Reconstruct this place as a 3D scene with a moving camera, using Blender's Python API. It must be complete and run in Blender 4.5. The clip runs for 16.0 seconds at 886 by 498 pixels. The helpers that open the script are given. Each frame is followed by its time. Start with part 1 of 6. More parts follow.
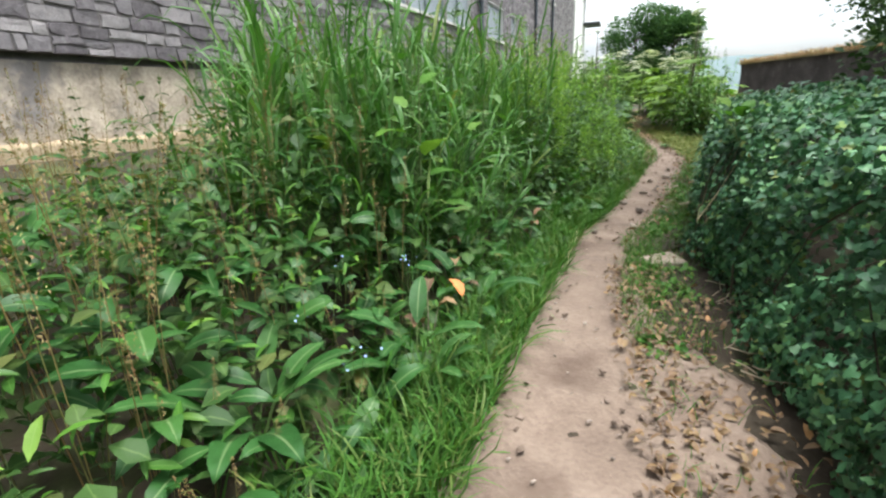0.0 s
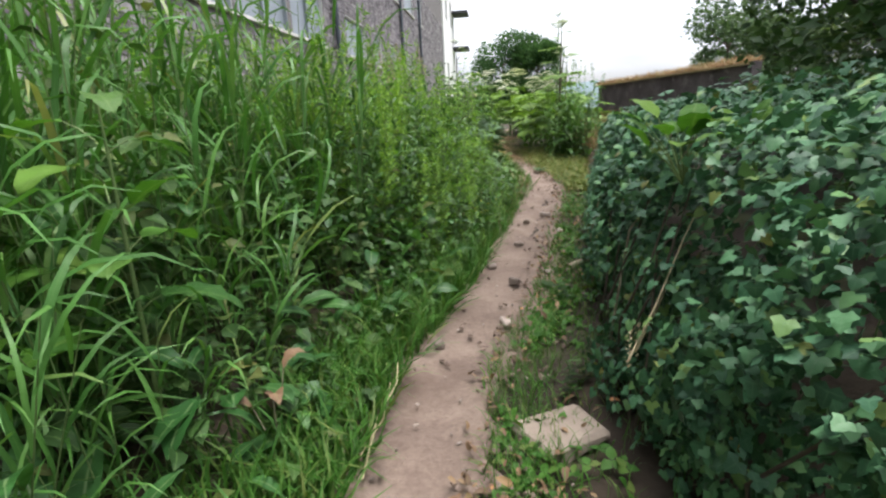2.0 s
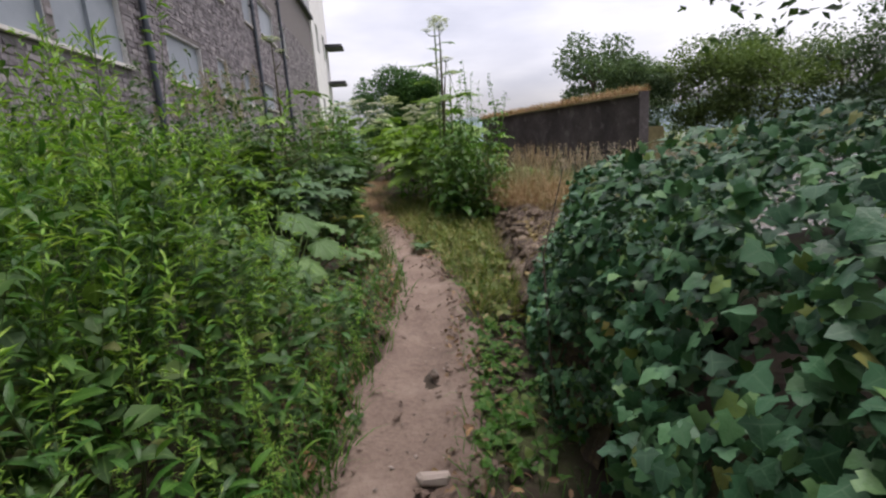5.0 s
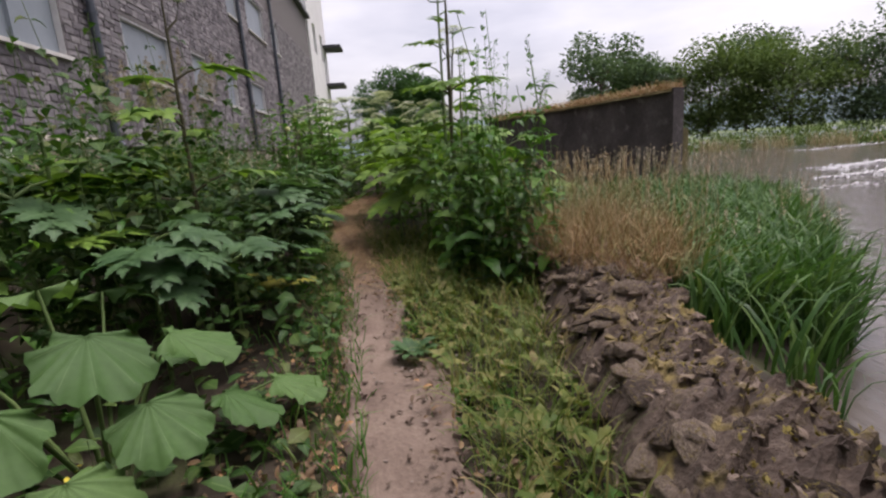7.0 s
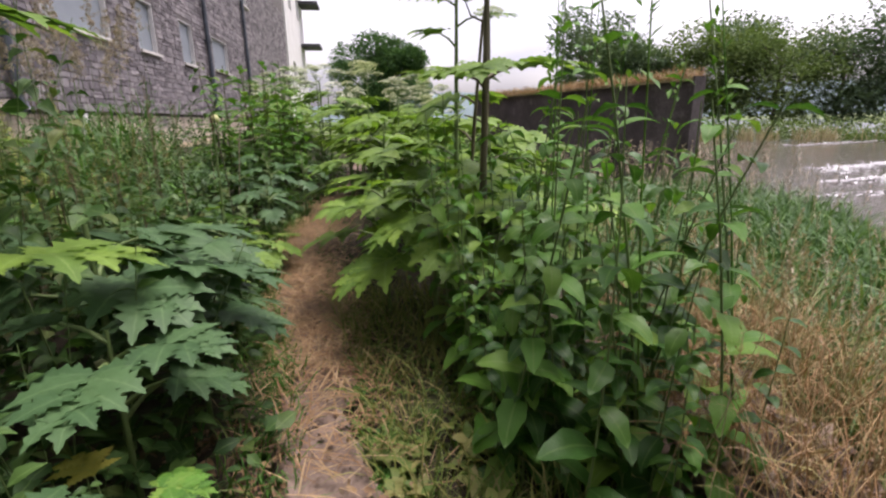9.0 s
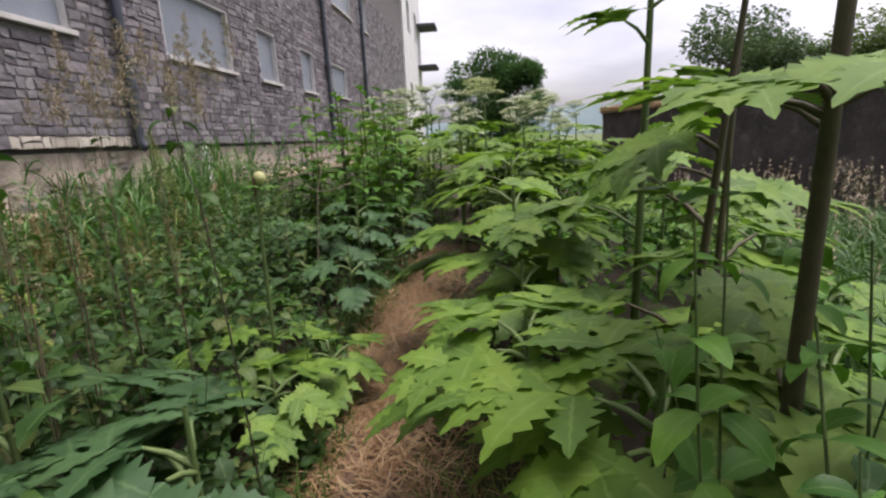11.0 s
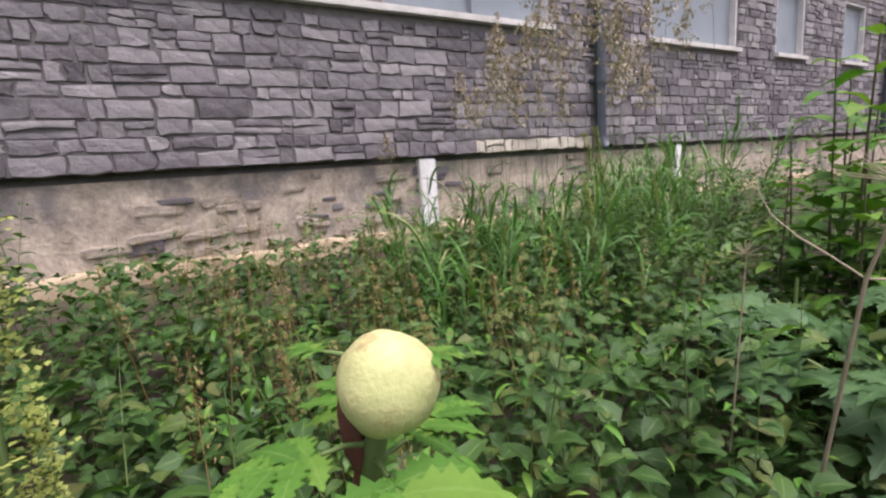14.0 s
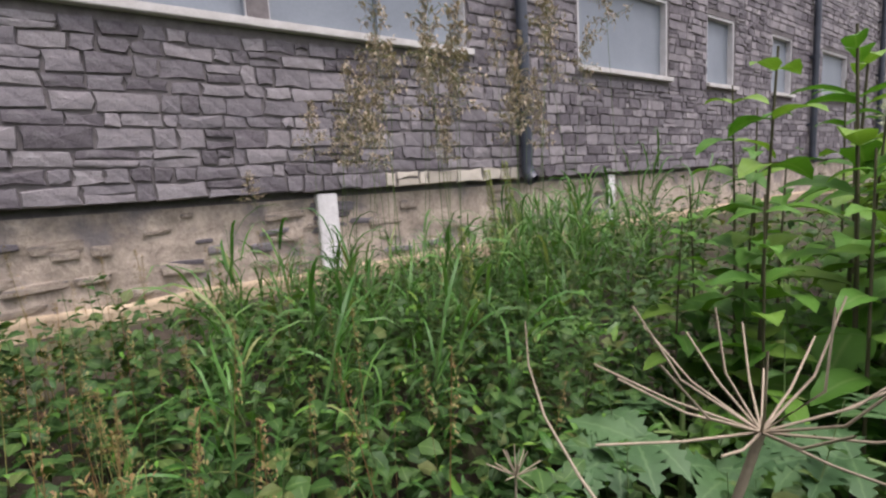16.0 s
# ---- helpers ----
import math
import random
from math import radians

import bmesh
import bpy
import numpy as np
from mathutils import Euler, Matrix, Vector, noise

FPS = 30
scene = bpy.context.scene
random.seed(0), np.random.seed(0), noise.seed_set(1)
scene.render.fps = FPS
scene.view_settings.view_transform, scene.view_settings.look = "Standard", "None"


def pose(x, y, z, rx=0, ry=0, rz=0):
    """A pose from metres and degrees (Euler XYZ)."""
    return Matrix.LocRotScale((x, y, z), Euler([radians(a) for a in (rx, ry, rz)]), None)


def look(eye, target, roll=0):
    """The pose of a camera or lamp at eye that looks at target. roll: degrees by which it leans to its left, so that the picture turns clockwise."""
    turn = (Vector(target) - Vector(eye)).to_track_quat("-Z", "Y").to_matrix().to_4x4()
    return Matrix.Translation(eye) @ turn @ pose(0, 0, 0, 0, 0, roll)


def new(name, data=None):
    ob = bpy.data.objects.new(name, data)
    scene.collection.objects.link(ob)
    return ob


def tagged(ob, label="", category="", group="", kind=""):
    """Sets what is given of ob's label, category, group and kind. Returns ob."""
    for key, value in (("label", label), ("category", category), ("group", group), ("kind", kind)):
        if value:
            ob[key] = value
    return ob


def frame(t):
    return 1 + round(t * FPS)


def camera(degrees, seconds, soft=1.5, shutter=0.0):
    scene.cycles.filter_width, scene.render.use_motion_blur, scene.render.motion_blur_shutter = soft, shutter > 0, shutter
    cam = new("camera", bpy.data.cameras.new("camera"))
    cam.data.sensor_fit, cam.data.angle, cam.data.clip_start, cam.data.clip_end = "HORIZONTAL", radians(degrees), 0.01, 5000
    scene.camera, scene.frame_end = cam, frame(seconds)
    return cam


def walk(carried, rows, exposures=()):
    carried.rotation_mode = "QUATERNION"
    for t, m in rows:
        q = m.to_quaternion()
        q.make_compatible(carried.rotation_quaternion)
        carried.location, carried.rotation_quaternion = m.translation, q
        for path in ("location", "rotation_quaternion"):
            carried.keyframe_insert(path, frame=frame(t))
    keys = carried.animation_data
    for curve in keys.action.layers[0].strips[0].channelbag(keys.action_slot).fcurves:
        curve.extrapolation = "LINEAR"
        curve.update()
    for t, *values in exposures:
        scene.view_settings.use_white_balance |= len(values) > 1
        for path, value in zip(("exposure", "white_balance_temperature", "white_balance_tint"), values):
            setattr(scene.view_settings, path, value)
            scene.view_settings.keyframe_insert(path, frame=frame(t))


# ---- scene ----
cam = camera(85.1, 16.0, soft=2.35)
PATH = [
    (0, (5.757, 1.257, 1.135), (5.069, 3.039, 0.54), -2.2),
    (0.5, (5.711, 1.732, 1.09), (5.18, 3.577, 0.529), -2.1),
    (1, (5.737, 2.219, 1.12), (5.331, 4.1, 0.574), -3.1),
    (1.5, (5.791, 2.661, 1.115), (5.469, 4.557, 0.565), -2.7),
    (2.5, (5.893, 3.835, 0.997), (5.695, 5.76, 0.494), -3.7),
    (3, (5.894, 4.323, 1.086), (5.79, 6.257, 0.588), -3.9),
    (3.5, (5.891, 4.925, 1.118), (5.894, 6.871, 0.657), -3.4),
    (4, (5.881, 5.565, 1.065), (5.94, 7.517, 0.633), -4.4),
    (4.5, (5.976, 6.043, 1.084), (6.136, 7.986, 0.636), -3.7),
    (4.6, (6.038, 6.174, 1.074), (6.207, 8.117, 0.633), -3.8),
    (6.8, (6.401, 8.681, 1.142), (6.579, 10.635, 0.755), -4.2),
    (7, (6.397, 8.898, 1.132), (6.561, 10.85, 0.73), -4.1),
    (7.5, (6.456, 9.339, 1.271), (6.678, 11.275, 0.821), -3.0),
    (8, (6.512, 9.875, 1.343), (6.862, 11.778, 0.84), -2.2),
    (8.5, (6.373, 10.391, 1.395), (6.684, 12.296, 0.87), -1.4),
    (11, (6.284, 12.474, 1.629), (6.102, 14.415, 1.181), -2.7),
    (11.5, (6.082, 12.887, 1.634), (5.582, 14.779, 1.221), -3.1),
    (12, (5.876, 13.227, 1.674), (4.948, 14.954, 1.279), -3.6),
    (12.5, (5.747, 13.652, 1.665), (4.414, 15.098, 1.303), -4.4),
    (13, (5.569, 14.005, 1.649), (3.995, 15.196, 1.33), -4.9),
    (13.5, (5.404, 14.277, 1.617), (3.713, 15.297, 1.303), -3.2),
    (14, (5.45, 14.619, 1.605), (3.762, 15.637, 1.266), -3.9),
    (14.5, (5.541, 14.995, 1.642), (3.918, 16.114, 1.303), -4.2),
    (15, (5.453, 15.284, 1.644), (3.939, 16.548, 1.313), -4.4),
    (15.5, (5.349, 15.469, 1.703), (3.864, 16.775, 1.407), -4.9),
    (16, (5.249, 15.573, 1.746), (3.639, 16.728, 1.475), -3.6),
]
walk(cam, [(t, look(eye, target, roll)) for t, eye, target, roll in PATH],
     exposures=[(0, 1.7, 6400, 6), (1.5, 1.58, 6400, 11), (3.0, 1.52, 6400, 13), (4.2, 1.15, 6430, 15), (4.7, .92, 6500, 18), (7, 0.74, 6600, 22), (8.7, 1.22, 6650, 25), (11, 0.95, 6550, 22), (12, 0.7, 6500, 22), (12.6, 1.12, 6500, 23), (13.5, 1.4, 6500, 24), (16, 1.15, 6500, 22)])

# ---- sky and sun: high overcast ----
world = bpy.data.worlds.new("overcast_sky")
scene.world = world
world.use_nodes = True
wt = world.node_tree
wt.nodes.clear()
w_out = wt.nodes.new("ShaderNodeOutputWorld")
w_bg = wt.nodes.new("ShaderNodeBackground")
w_sky = wt.nodes.new("ShaderNodeTexSky")
w_sky.sky_type = 'NISHITA'
w_sky.sun_disc = False
w_sky.sun_elevation = radians(75)
w_sky.sun_rotation = radians(78)
w_sky.dust_density = 4.0
w_sat = wt.nodes.new("ShaderNodeHueSaturation")
w_sat.inputs["Saturation"].default_value = 0.22
w_co = wt.nodes.new("ShaderNodeTexCoord")
w_map = wt.nodes.new("ShaderNodeMapping")
w_map.inputs["Scale"].default_value = (1.4, 1.4, 5.0)
w_no = wt.nodes.new("ShaderNodeTexNoise")
w_no.inputs["Scale"].default_value = 2.2
w_no.inputs["Detail"].default_value = 6
w_rmp = wt.nodes.new("ShaderNodeValToRGB")
w_rmp.color_ramp.elements[0].position, w_rmp.color_ramp.elements[0].color = 0.3, (0.80, 0.83, 0.90, 1)
w_rmp.color_ramp.elements[1].position, w_rmp.color_ramp.elements[1].color = 0.7, (1.25, 1.25, 1.25, 1)
w_mul = wt.nodes.new("ShaderNodeMixRGB")
w_mul.blend_type = 'MULTIPLY'
w_mul.inputs[0].default_value = 1.0
wt.links.new(w_sky.outputs[0], w_sat.inputs["Color"])
wt.links.new(w_co.outputs["Generated"], w_map.inputs[0])
wt.links.new(w_map.outputs[0], w_no.inputs["Vector"])
wt.links.new(w_no.outputs[0], w_rmp.inputs[0])
wt.links.new(w_sat.outputs[0], w_mul.inputs[1])
wt.links.new(w_rmp.outputs[0], w_mul.inputs[2])
wt.links.new(w_mul.outputs[0], w_bg.inputs[0])
wt.links.new(w_bg.outputs[0], w_out.inputs[0])
w_bg.inputs[1].default_value = 0.125

sun = new("sun", bpy.data.lights.new("sun", 'SUN'))
sun.data.energy = 1.9
sun.data.angle = radians(35)
sun.data.color = (1.0, 0.97, 0.92)
sun.matrix_world = look((0, 0, 0), (-0.26, -0.06, -1.0))

# ---- materials ----


def ramp_into(nt, fac, stops):
    r = nt.nodes.new("ShaderNodeValToRGB")
    while len(r.color_ramp.elements) < len(stops):
        r.color_ramp.elements.new(0.5)
    for el, (p, c) in zip(r.color_ramp.elements, stops):
        el.position, el.color = p, (*c, 1)
    nt.links.new(fac, r.inputs[0])
    return r.outputs[0]


def noise_node(nt, scale, detail=4, rough=0.6, vec=None):
    n = nt.nodes.new("ShaderNodeTexNoise")
    n.inputs["Scale"].default_value, n.inputs["Detail"].default_value, n.inputs["Roughness"].default_value = scale, detail, rough
    if vec is None:
        co = nt.nodes.new("ShaderNodeTexCoord")
        vec = co.outputs["Object"]
    nt.links.new(vec, n.inputs["Vector"])
    return n.outputs[0]


def mix_rgb(nt, a, b, fac, mode='MIX'):
    m = nt.nodes.new("ShaderNodeMixRGB")
    m.blend_type = mode
    for sock, v in ((m.inputs[0], fac), (m.inputs[1], a), (m.inputs[2], b)):
        if isinstance(v, (int, float)):
            sock.default_value = v
        elif isinstance(v, tuple):
            sock.default_value = (*v, 1)
        else:
            nt.links.new(v, sock)
    return m.outputs[0]


def math_node(nt, op, a, b=0.0):
    m = nt.nodes.new("ShaderNodeMath")
    m.operation = op
    for sock, v in zip(m.inputs, (a, b)):
        if isinstance(v, (int, float)):
            sock.default_value = v
        else:
            nt.links.new(v, sock)
    return m.outputs[0]


def variation(nt):
    """Per piece: object random plus island random, wrapped to 0..1."""
    oi, ge = nt.nodes.new("ShaderNodeObjectInfo"), nt.nodes.new("ShaderNodeNewGeometry")
    return math_node(nt, 'FRACT', math_node(nt, 'ADD', oi.outputs["Random"], ge.outputs["Random Per Island"]))


def base_mat(name):
    m = bpy.data.materials.new(name)
    m.use_nodes = True
    return m, m.node_tree, m.node_tree.nodes["Principled BSDF"]


def leaf_mat(name, stops, rough=0.56, trans=0.3, vein=(0.2, 0.3, 0.1), vein_amt=0.35, spec=0.28, patch=9.0):
    m, nt, p = base_mat(name)
    col = ramp_into(nt, variation(nt), stops)
    n = noise_node(nt, patch, 3)
    col = mix_rgb(nt, col, mix_rgb(nt, col, (0.55, 0.62, 0.5), 1.0, 'MULTIPLY'), n)
    at = nt.nodes.new("ShaderNodeAttribute")
    at.attribute_name = "vein"
    v = math_node(nt, 'ABSOLUTE', at.outputs["Fac"])
    midrib = math_node(nt, 'MULTIPLY', math_node(nt, 'SUBTRACT', 1.0, math_node(nt, 'MINIMUM', math_node(nt, 'MULTIPLY', v, 7.0), 1.0)), vein_amt)
    col = mix_rgb(nt, col, vein, midrib)
    nt.links.new(col, p.inputs["Base Color"])
    p.inputs["Roughness"].default_value = rough
    p.inputs["Specular IOR Level"].default_value = spec
    bump = nt.nodes.new("ShaderNodeBump")
    bump.inputs["Strength"].default_value = 0.35
    bump.inputs["Distance"].default_value = 0.004
    nt.links.new(noise_node(nt, 120, 2), bump.inputs["Height"])
    nt.links.new(bump.outputs[0], p.inputs["Normal"])
    tr = nt.nodes.new("ShaderNodeBsdfTranslucent")
    nt.links.new(mix_rgb(nt, col, (0.9, 1.0, 0.35), 0.8, 'MULTIPLY'), tr.inputs[0])
    ms = nt.nodes.new("ShaderNodeMixShader")
    ms.inputs[0].default_value = trans
    out = nt.nodes["Material Output"]
    nt.links.new(p.outputs[0], ms.inputs[1])
    nt.links.new(tr.outputs[0], ms.inputs[2])
    nt.links.new(ms.outputs[0], out.inputs[0])
    return m


def rough_mat(name, stops, scale=6.0, fine=60.0, rough=0.9, bump_d=0.01, bump_s=0.6, spots=None, per_piece=0.0, metal=0.0, spec=0.3):
    m, nt, p = base_mat(name)
    n1, n2 = noise_node(nt, scale, 6), noise_node(nt, fine, 4)
    f = math_node(nt, 'ADD', math_node(nt, 'MULTIPLY', n1, 0.65), math_node(nt, 'MULTIPLY', n2, 0.35))
    if per_piece:
        f = math_node(nt, 'ADD', math_node(nt, 'MULTIPLY', f, 1 - per_piece), math_node(nt, 'MULTIPLY', variation(nt), per_piece))
    col = ramp_into(nt, f, stops)
    if spots:
        sc, lo, hi, sp_col = spots
        k = ramp_into(nt, noise_node(nt, sc, 5), ((lo, (0, 0, 0)), (hi, (1, 1, 1))))
        col = mix_rgb(nt, col, sp_col, k)
    nt.links.new(col, p.inputs["Base Color"])
    p.inputs["Roughness"].default_value, p.inputs["Metallic"].default_value = rough, metal
    p.inputs["Specular IOR Level"].default_value = spec
    bump = nt.nodes.new("ShaderNodeBump")
    bump.inputs["Strength"].default_value, bump.inputs["Distance"].default_value = bump_s, bump_d
    nt.links.new(f, bump.inputs["Height"])
    nt.links.new(bump.outputs[0], p.inputs["Normal"])
    return m


G = lambda r, g, b: (r, g, b)
M_nettle = leaf_mat("nettle_leaf", ((0.0, G(0.027, 0.070, 0.016)), (0.5, G(0.044, 0.104, 0.023)), (0.85, G(0.068, 0.135, 0.030)), (1.0, G(0.131, 0.144, 0.045))))
M_fresh = leaf_mat("fresh_leaf", ((0.0, G(0.061, 0.171, 0.021)), (0.6, G(0.100, 0.244, 0.030)), (1.0, G(0.167, 0.281, 0.044))))
M_dock = leaf_mat("dock_leaf", ((0.0, G(0.027, 0.093, 0.023)), (0.7, G(0.047, 0.140, 0.035)), (0.97, G(0.067, 0.167, 0.039)), (1.0, G(0.177, 0.143, 0.047))), rough=0.42, vein=(.22, .30, .14), vein_amt=.6)
M_grass = leaf_mat("grass_blade", ((0.0, G(0.052, 0.151, 0.031)), (0.6, G(0.091, 0.231, 0.047)), (0.92, G(0.140, 0.277, 0.066)), (1.0, G(0.272, 0.283, 0.109))), rough=0.45, vein_amt=.2)
M_turf = leaf_mat("turf_blade", ((0.0, G(0.045, 0.137, 0.020)), (0.7, G(0.083, 0.211, 0.031)), (1.0, G(0.187, 0.232, 0.069))), vein_amt=0)
M_reed = leaf_mat("reed_blade", ((0.0, G(0.040, 0.104, 0.029)), (0.7, G(0.076, 0.169, 0.042)), (1.0, G(0.144, 0.230, 0.068))), rough=0.42, vein_amt=.2)
M_ivy = leaf_mat("ivy_leaf", ((0.0, G(0.028, 0.089, 0.046)), (0.45, G(0.058, 0.169, 0.082)), (0.85, G(0.125, 0.283, 0.128)), (0.96, G(0.187, 0.351, 0.128)), (0.985, G(0.251, 0.365, 0.103)), (1.0, G(0.326, 0.270, 0.090))), rough=0.46, trans=0.08, vein=(.14, .24, .13), vein_amt=.45, spec=.36)
M_hog = leaf_mat("hogweed_leaf", ((0.0, G(0.110, 0.210, 0.034)), (0.5, G(0.171, 0.299, 0.045)), (1.0, G(0.242, 0.378, 0.059))), rough=0.5, trans=.40, vein=(.30, .43, .14), vein_amt=.32, spec=.32)
M_hogdark = leaf_mat("hogweed_leaf_dark", ((0.0, G(0.053, 0.118, 0.048)), (1.0, G(0.093, 0.178, 0.073))), rough=0.46, vein=(.18, .28, .13), vein_amt=.35)
M_burdock = leaf_mat("burdock_leaf", ((0.0, G(.075, .155, .045)), (0.6, G(.115, .21, .065)), (1.0, G(.16, .255, .085))), rough=0.55, vein=(.30, .40, .2), vein_amt=.7)
M_rust = leaf_mat("dry_grass", ((0.0, G(.27, .135, .065)), (0.5, G(.40, .235, .125)), (0.8, G(.46, .32, .17)), (1.0, G(.34, .33, .13))), trans=.12, vein_amt=0)
M_feather = leaf_mat("feathery_leaf", ((0.0, G(0.165, 0.315, 0.043)), (0.6, G(0.242, 0.441, 0.067)), (1.0, G(0.349, 0.493, 0.095))), trans=.35, vein_amt=0)
M_mid = leaf_mat("mid_green_leaf", ((0.0, G(0.027, 0.089, 0.016)), (0.6, G(0.048, 0.139, 0.023)), (1.0, G(0.089, 0.185, 0.034))), rough=.42)
# far bank leaves: distance haze put into the green, paler and bluer
M_fartree = leaf_mat("haze_tinted_leaf", ((0.0, G(.085, .135, .080)), (0.6, G(.110, .165, .092)), (1.0, G(.135, .19, .10))), trans=.3, vein_amt=0, rough=.9, spec=.08)
M_yellowgrass = leaf_mat("yellowing_grass", ((0.0, G(0.099, 0.164, 0.034)), (0.5, G(0.182, 0.226, 0.053)), (0.85, G(0.274, 0.257, 0.091)), (1.0, G(0.334, 0.265, 0.129))), trans=.3, vein_amt=0)
M_hay = leaf_mat("cut_hay", ((0.0, G(.17, .085, .042)), (0.5, G(.32, .185, .095)), (1.0, G(.46, .32, .19))), trans=.1, vein_amt=0)
M_moss = leaf_mat("brown_moss", ((0.0, G(0.123, 0.095, 0.026)), (0.6, G(0.246, 0.182, 0.042)), (1.0, G(0.348, 0.270, 0.060))), trans=.1, vein_amt=0)
M_straw = leaf_mat("straw", ((0.0, G(.36, .28, .17)), (1.0, G(.55, .46, .30))), trans=.15, vein_amt=0)
M_seed = leaf_mat("grass_seed_head", ((0.0, G(.34, .25, .19)), (1.0, G(.54, .44, .34))), trans=.08, vein_amt=0)
M_sorrel = leaf_mat("sorrel_seed", ((0.0, G(.24, .12, .06)), (0.5, G(.30, .20, .085)), (1.0, G(.24, .24, .08))), trans=.2, vein_amt=0)
M_spike = leaf_mat("green_seed_spike", ((0.0, G(.26, .31, .075)), (1.0, G(.40, .42, .12))), trans=.25, vein_amt=0)
M_tree = leaf_mat("tree_leaf", ((0.0, G(.045, .10, .04)), (0.6, G(.065, .135, .05)), (1.0, G(.095, .175, .06))), trans=.3, vein_amt=0, rough=.9, spec=.08)
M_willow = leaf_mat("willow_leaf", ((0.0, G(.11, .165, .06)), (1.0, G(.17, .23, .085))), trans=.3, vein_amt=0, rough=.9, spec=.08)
M_yew = leaf_mat("dark_tree_leaf", ((0.0, G(.040, .090, .035)), (0.7, G(.085, .17, .055)), (1.0, G(.15, .25, .075))), trans=.2, vein_amt=0)
M_white = leaf_mat("white_umbel", ((0.0, G(.55, .58, .45)), (1.0, G(.78, .78, .70))), trans=.25, vein_amt=0)
M_yellow = leaf_mat("yellow_flower", ((0.0, G(.62, .50, .03)), (1.0, G(.75, .62, .05))), trans=.2, vein_amt=0)
M_blue = leaf_mat("blue_flower", ((0.0, G(.25, .34, .75)), (1.0, G(.40, .48, .85))), trans=.2, vein_amt=0)
M_deadleaf = leaf_mat("dead_leaf", ((0.0, G(.11, .066, .042)), (0.6, G(.22, .125, .075)), (0.96, G(.30, .19, .105)), (1.0, G(.50, .25, .11))), trans=.1, vein_amt=.2)
M_orange = leaf_mat("orange_leaf", ((0.0, G(.68, .22, .07)), (1.0, G(.75, .28, .10))), trans=.2, vein=(.8, .45, .2))
M_yellowleaf = leaf_mat("yellowing_leaf", ((0.0, G(.35, .33, .06)), (1.0, G(.48, .42, .09))), trans=.3)
M_stem = rough_mat("green_stem", ((0.3, G(.07, .12, .035)), (0.7, G(.12, .17, .055))), 8, 90, .6, .002)
M_stemdark = rough_mat("dark_stem", ((0.3, G(.05, .05, .025)), (0.7, G(.10, .085, .045))), 8, 90, .6, .002)
M_purple = rough_mat("purple_stem", ((0.3, G(.07, .025, .022)), (0.7, G(.13, .05, .035))), 14, 120, .45, .002)
M_nettleseed = rough_mat("nettle_seed", ((0.3, G(.11, .085, .05)), (0.7, G(.20, .165, .10))), 14, 120, .8, .002)
M_nettlestem = rough_mat("nettle_stem", ((0.3, G(.035, .035, .022)), (0.7, G(.075, .06, .038))), 14, 120, .5, .002)
M_deadstem = rough_mat("dead_stem", ((0.3, G(.19, .155, .11)), (0.7, G(.34, .285, .205))), 12, 150, .8, .002)
M_bud = rough_mat("hogweed_bud", ((0.3, G(.29, .32, .12)), (0.52, G(.41, .42, .19)), (0.70, G(.34, .28, .13))), 40, 200, .6, .004, spots=(28, .53, .66, (.20, .10, .055)))
M_bark = rough_mat("bark", ((0.3, G(.04, .032, .024)), (0.7, G(.11, .09, .065))), 5, 40, .95, .03)
M_dirt = rough_mat("trodden_dirt", ((0.25, G(.085, .060, .049)), (0.5, G(.165, .122, .096)), (0.75, G(.252, .196, .160))), 3.4, 46, .95, .024, 1.0, spots=(2.1, .54, .72, (.10, .070, .054)))
M_soil = rough_mat("soil", ((0.3, G(.018, .014, .010)), (0.7, G(.055, .042, .028))), 3, 40, .95, .02, .8, spots=(2.0, .5, .7, (.06, .075, .025)))
M_far = rough_mat("far_meadow", ((0.3, G(.07, .11, .04)), (0.7, G(.13, .16, .06))), .05, .5, .95, .05)
M_pebble = rough_mat("pebble", ((0.2, G(.12, .095, .078)), (0.5, G(.22, .178, .15)), (0.85, G(.34, .29, .25))), 9, 90, .85, .004, .5, per_piece=.6)
M_slab = rough_mat("flat_slab", ((0.3, G(.20, .16, .125)), (0.7, G(.30, .25, .20))), 6, 70, .9, .006)
M_stone = rough_mat("grey_stone", ((0.2, G(0.057, 0.050, 0.056)), (0.36, G(0.123, 0.109, 0.117)), (0.52, G(0.196, 0.181, 0.189)), (0.66, G(0.255, 0.233, 0.236)), (0.82, G(0.374, 0.355, 0.355))), 9, 42, .85, .04, 1.0, spots=(3.4, .62, .76, (.27, .258, .256)), per_piece=.37)
M_mortar = rough_mat("dark_mortar", ((0.3, G(.10, .09, .088)), (0.7, G(.20, .182, .178))), 8, 60, .95, .01)
M_pale = rough_mat("pale_stone", ((0.3, G(.36, .32, .26)), (0.7, G(.52, .48, .40))), 5, 60, .9, .008, per_piece=.3)
M_plinth = rough_mat("old_render", ((0.25, G(0.138, 0.115, 0.098)), (0.42, G(0.310, 0.259, 0.207)), (0.58, G(0.483, 0.408, 0.322)), (0.75, G(0.644, 0.575, 0.483))), 3.4, 22, .95, .04, 1.0, spots=(1.6, .52, .66, (.20, .18, .17)))
M_ochre = rough_mat("ochre_footing", ((0.25, G(0.156, 0.124, 0.091)), (0.5, G(0.390, 0.305, 0.202)), (0.8, G(0.572, 0.468, 0.325))), 2.2, 30, .95, .03)
M_whitewash = rough_mat("whitewashed_pier", ((0.3, G(.50, .49, .47)), (0.6, G(.74, .73, .71))), 5, 50, .9, .006)
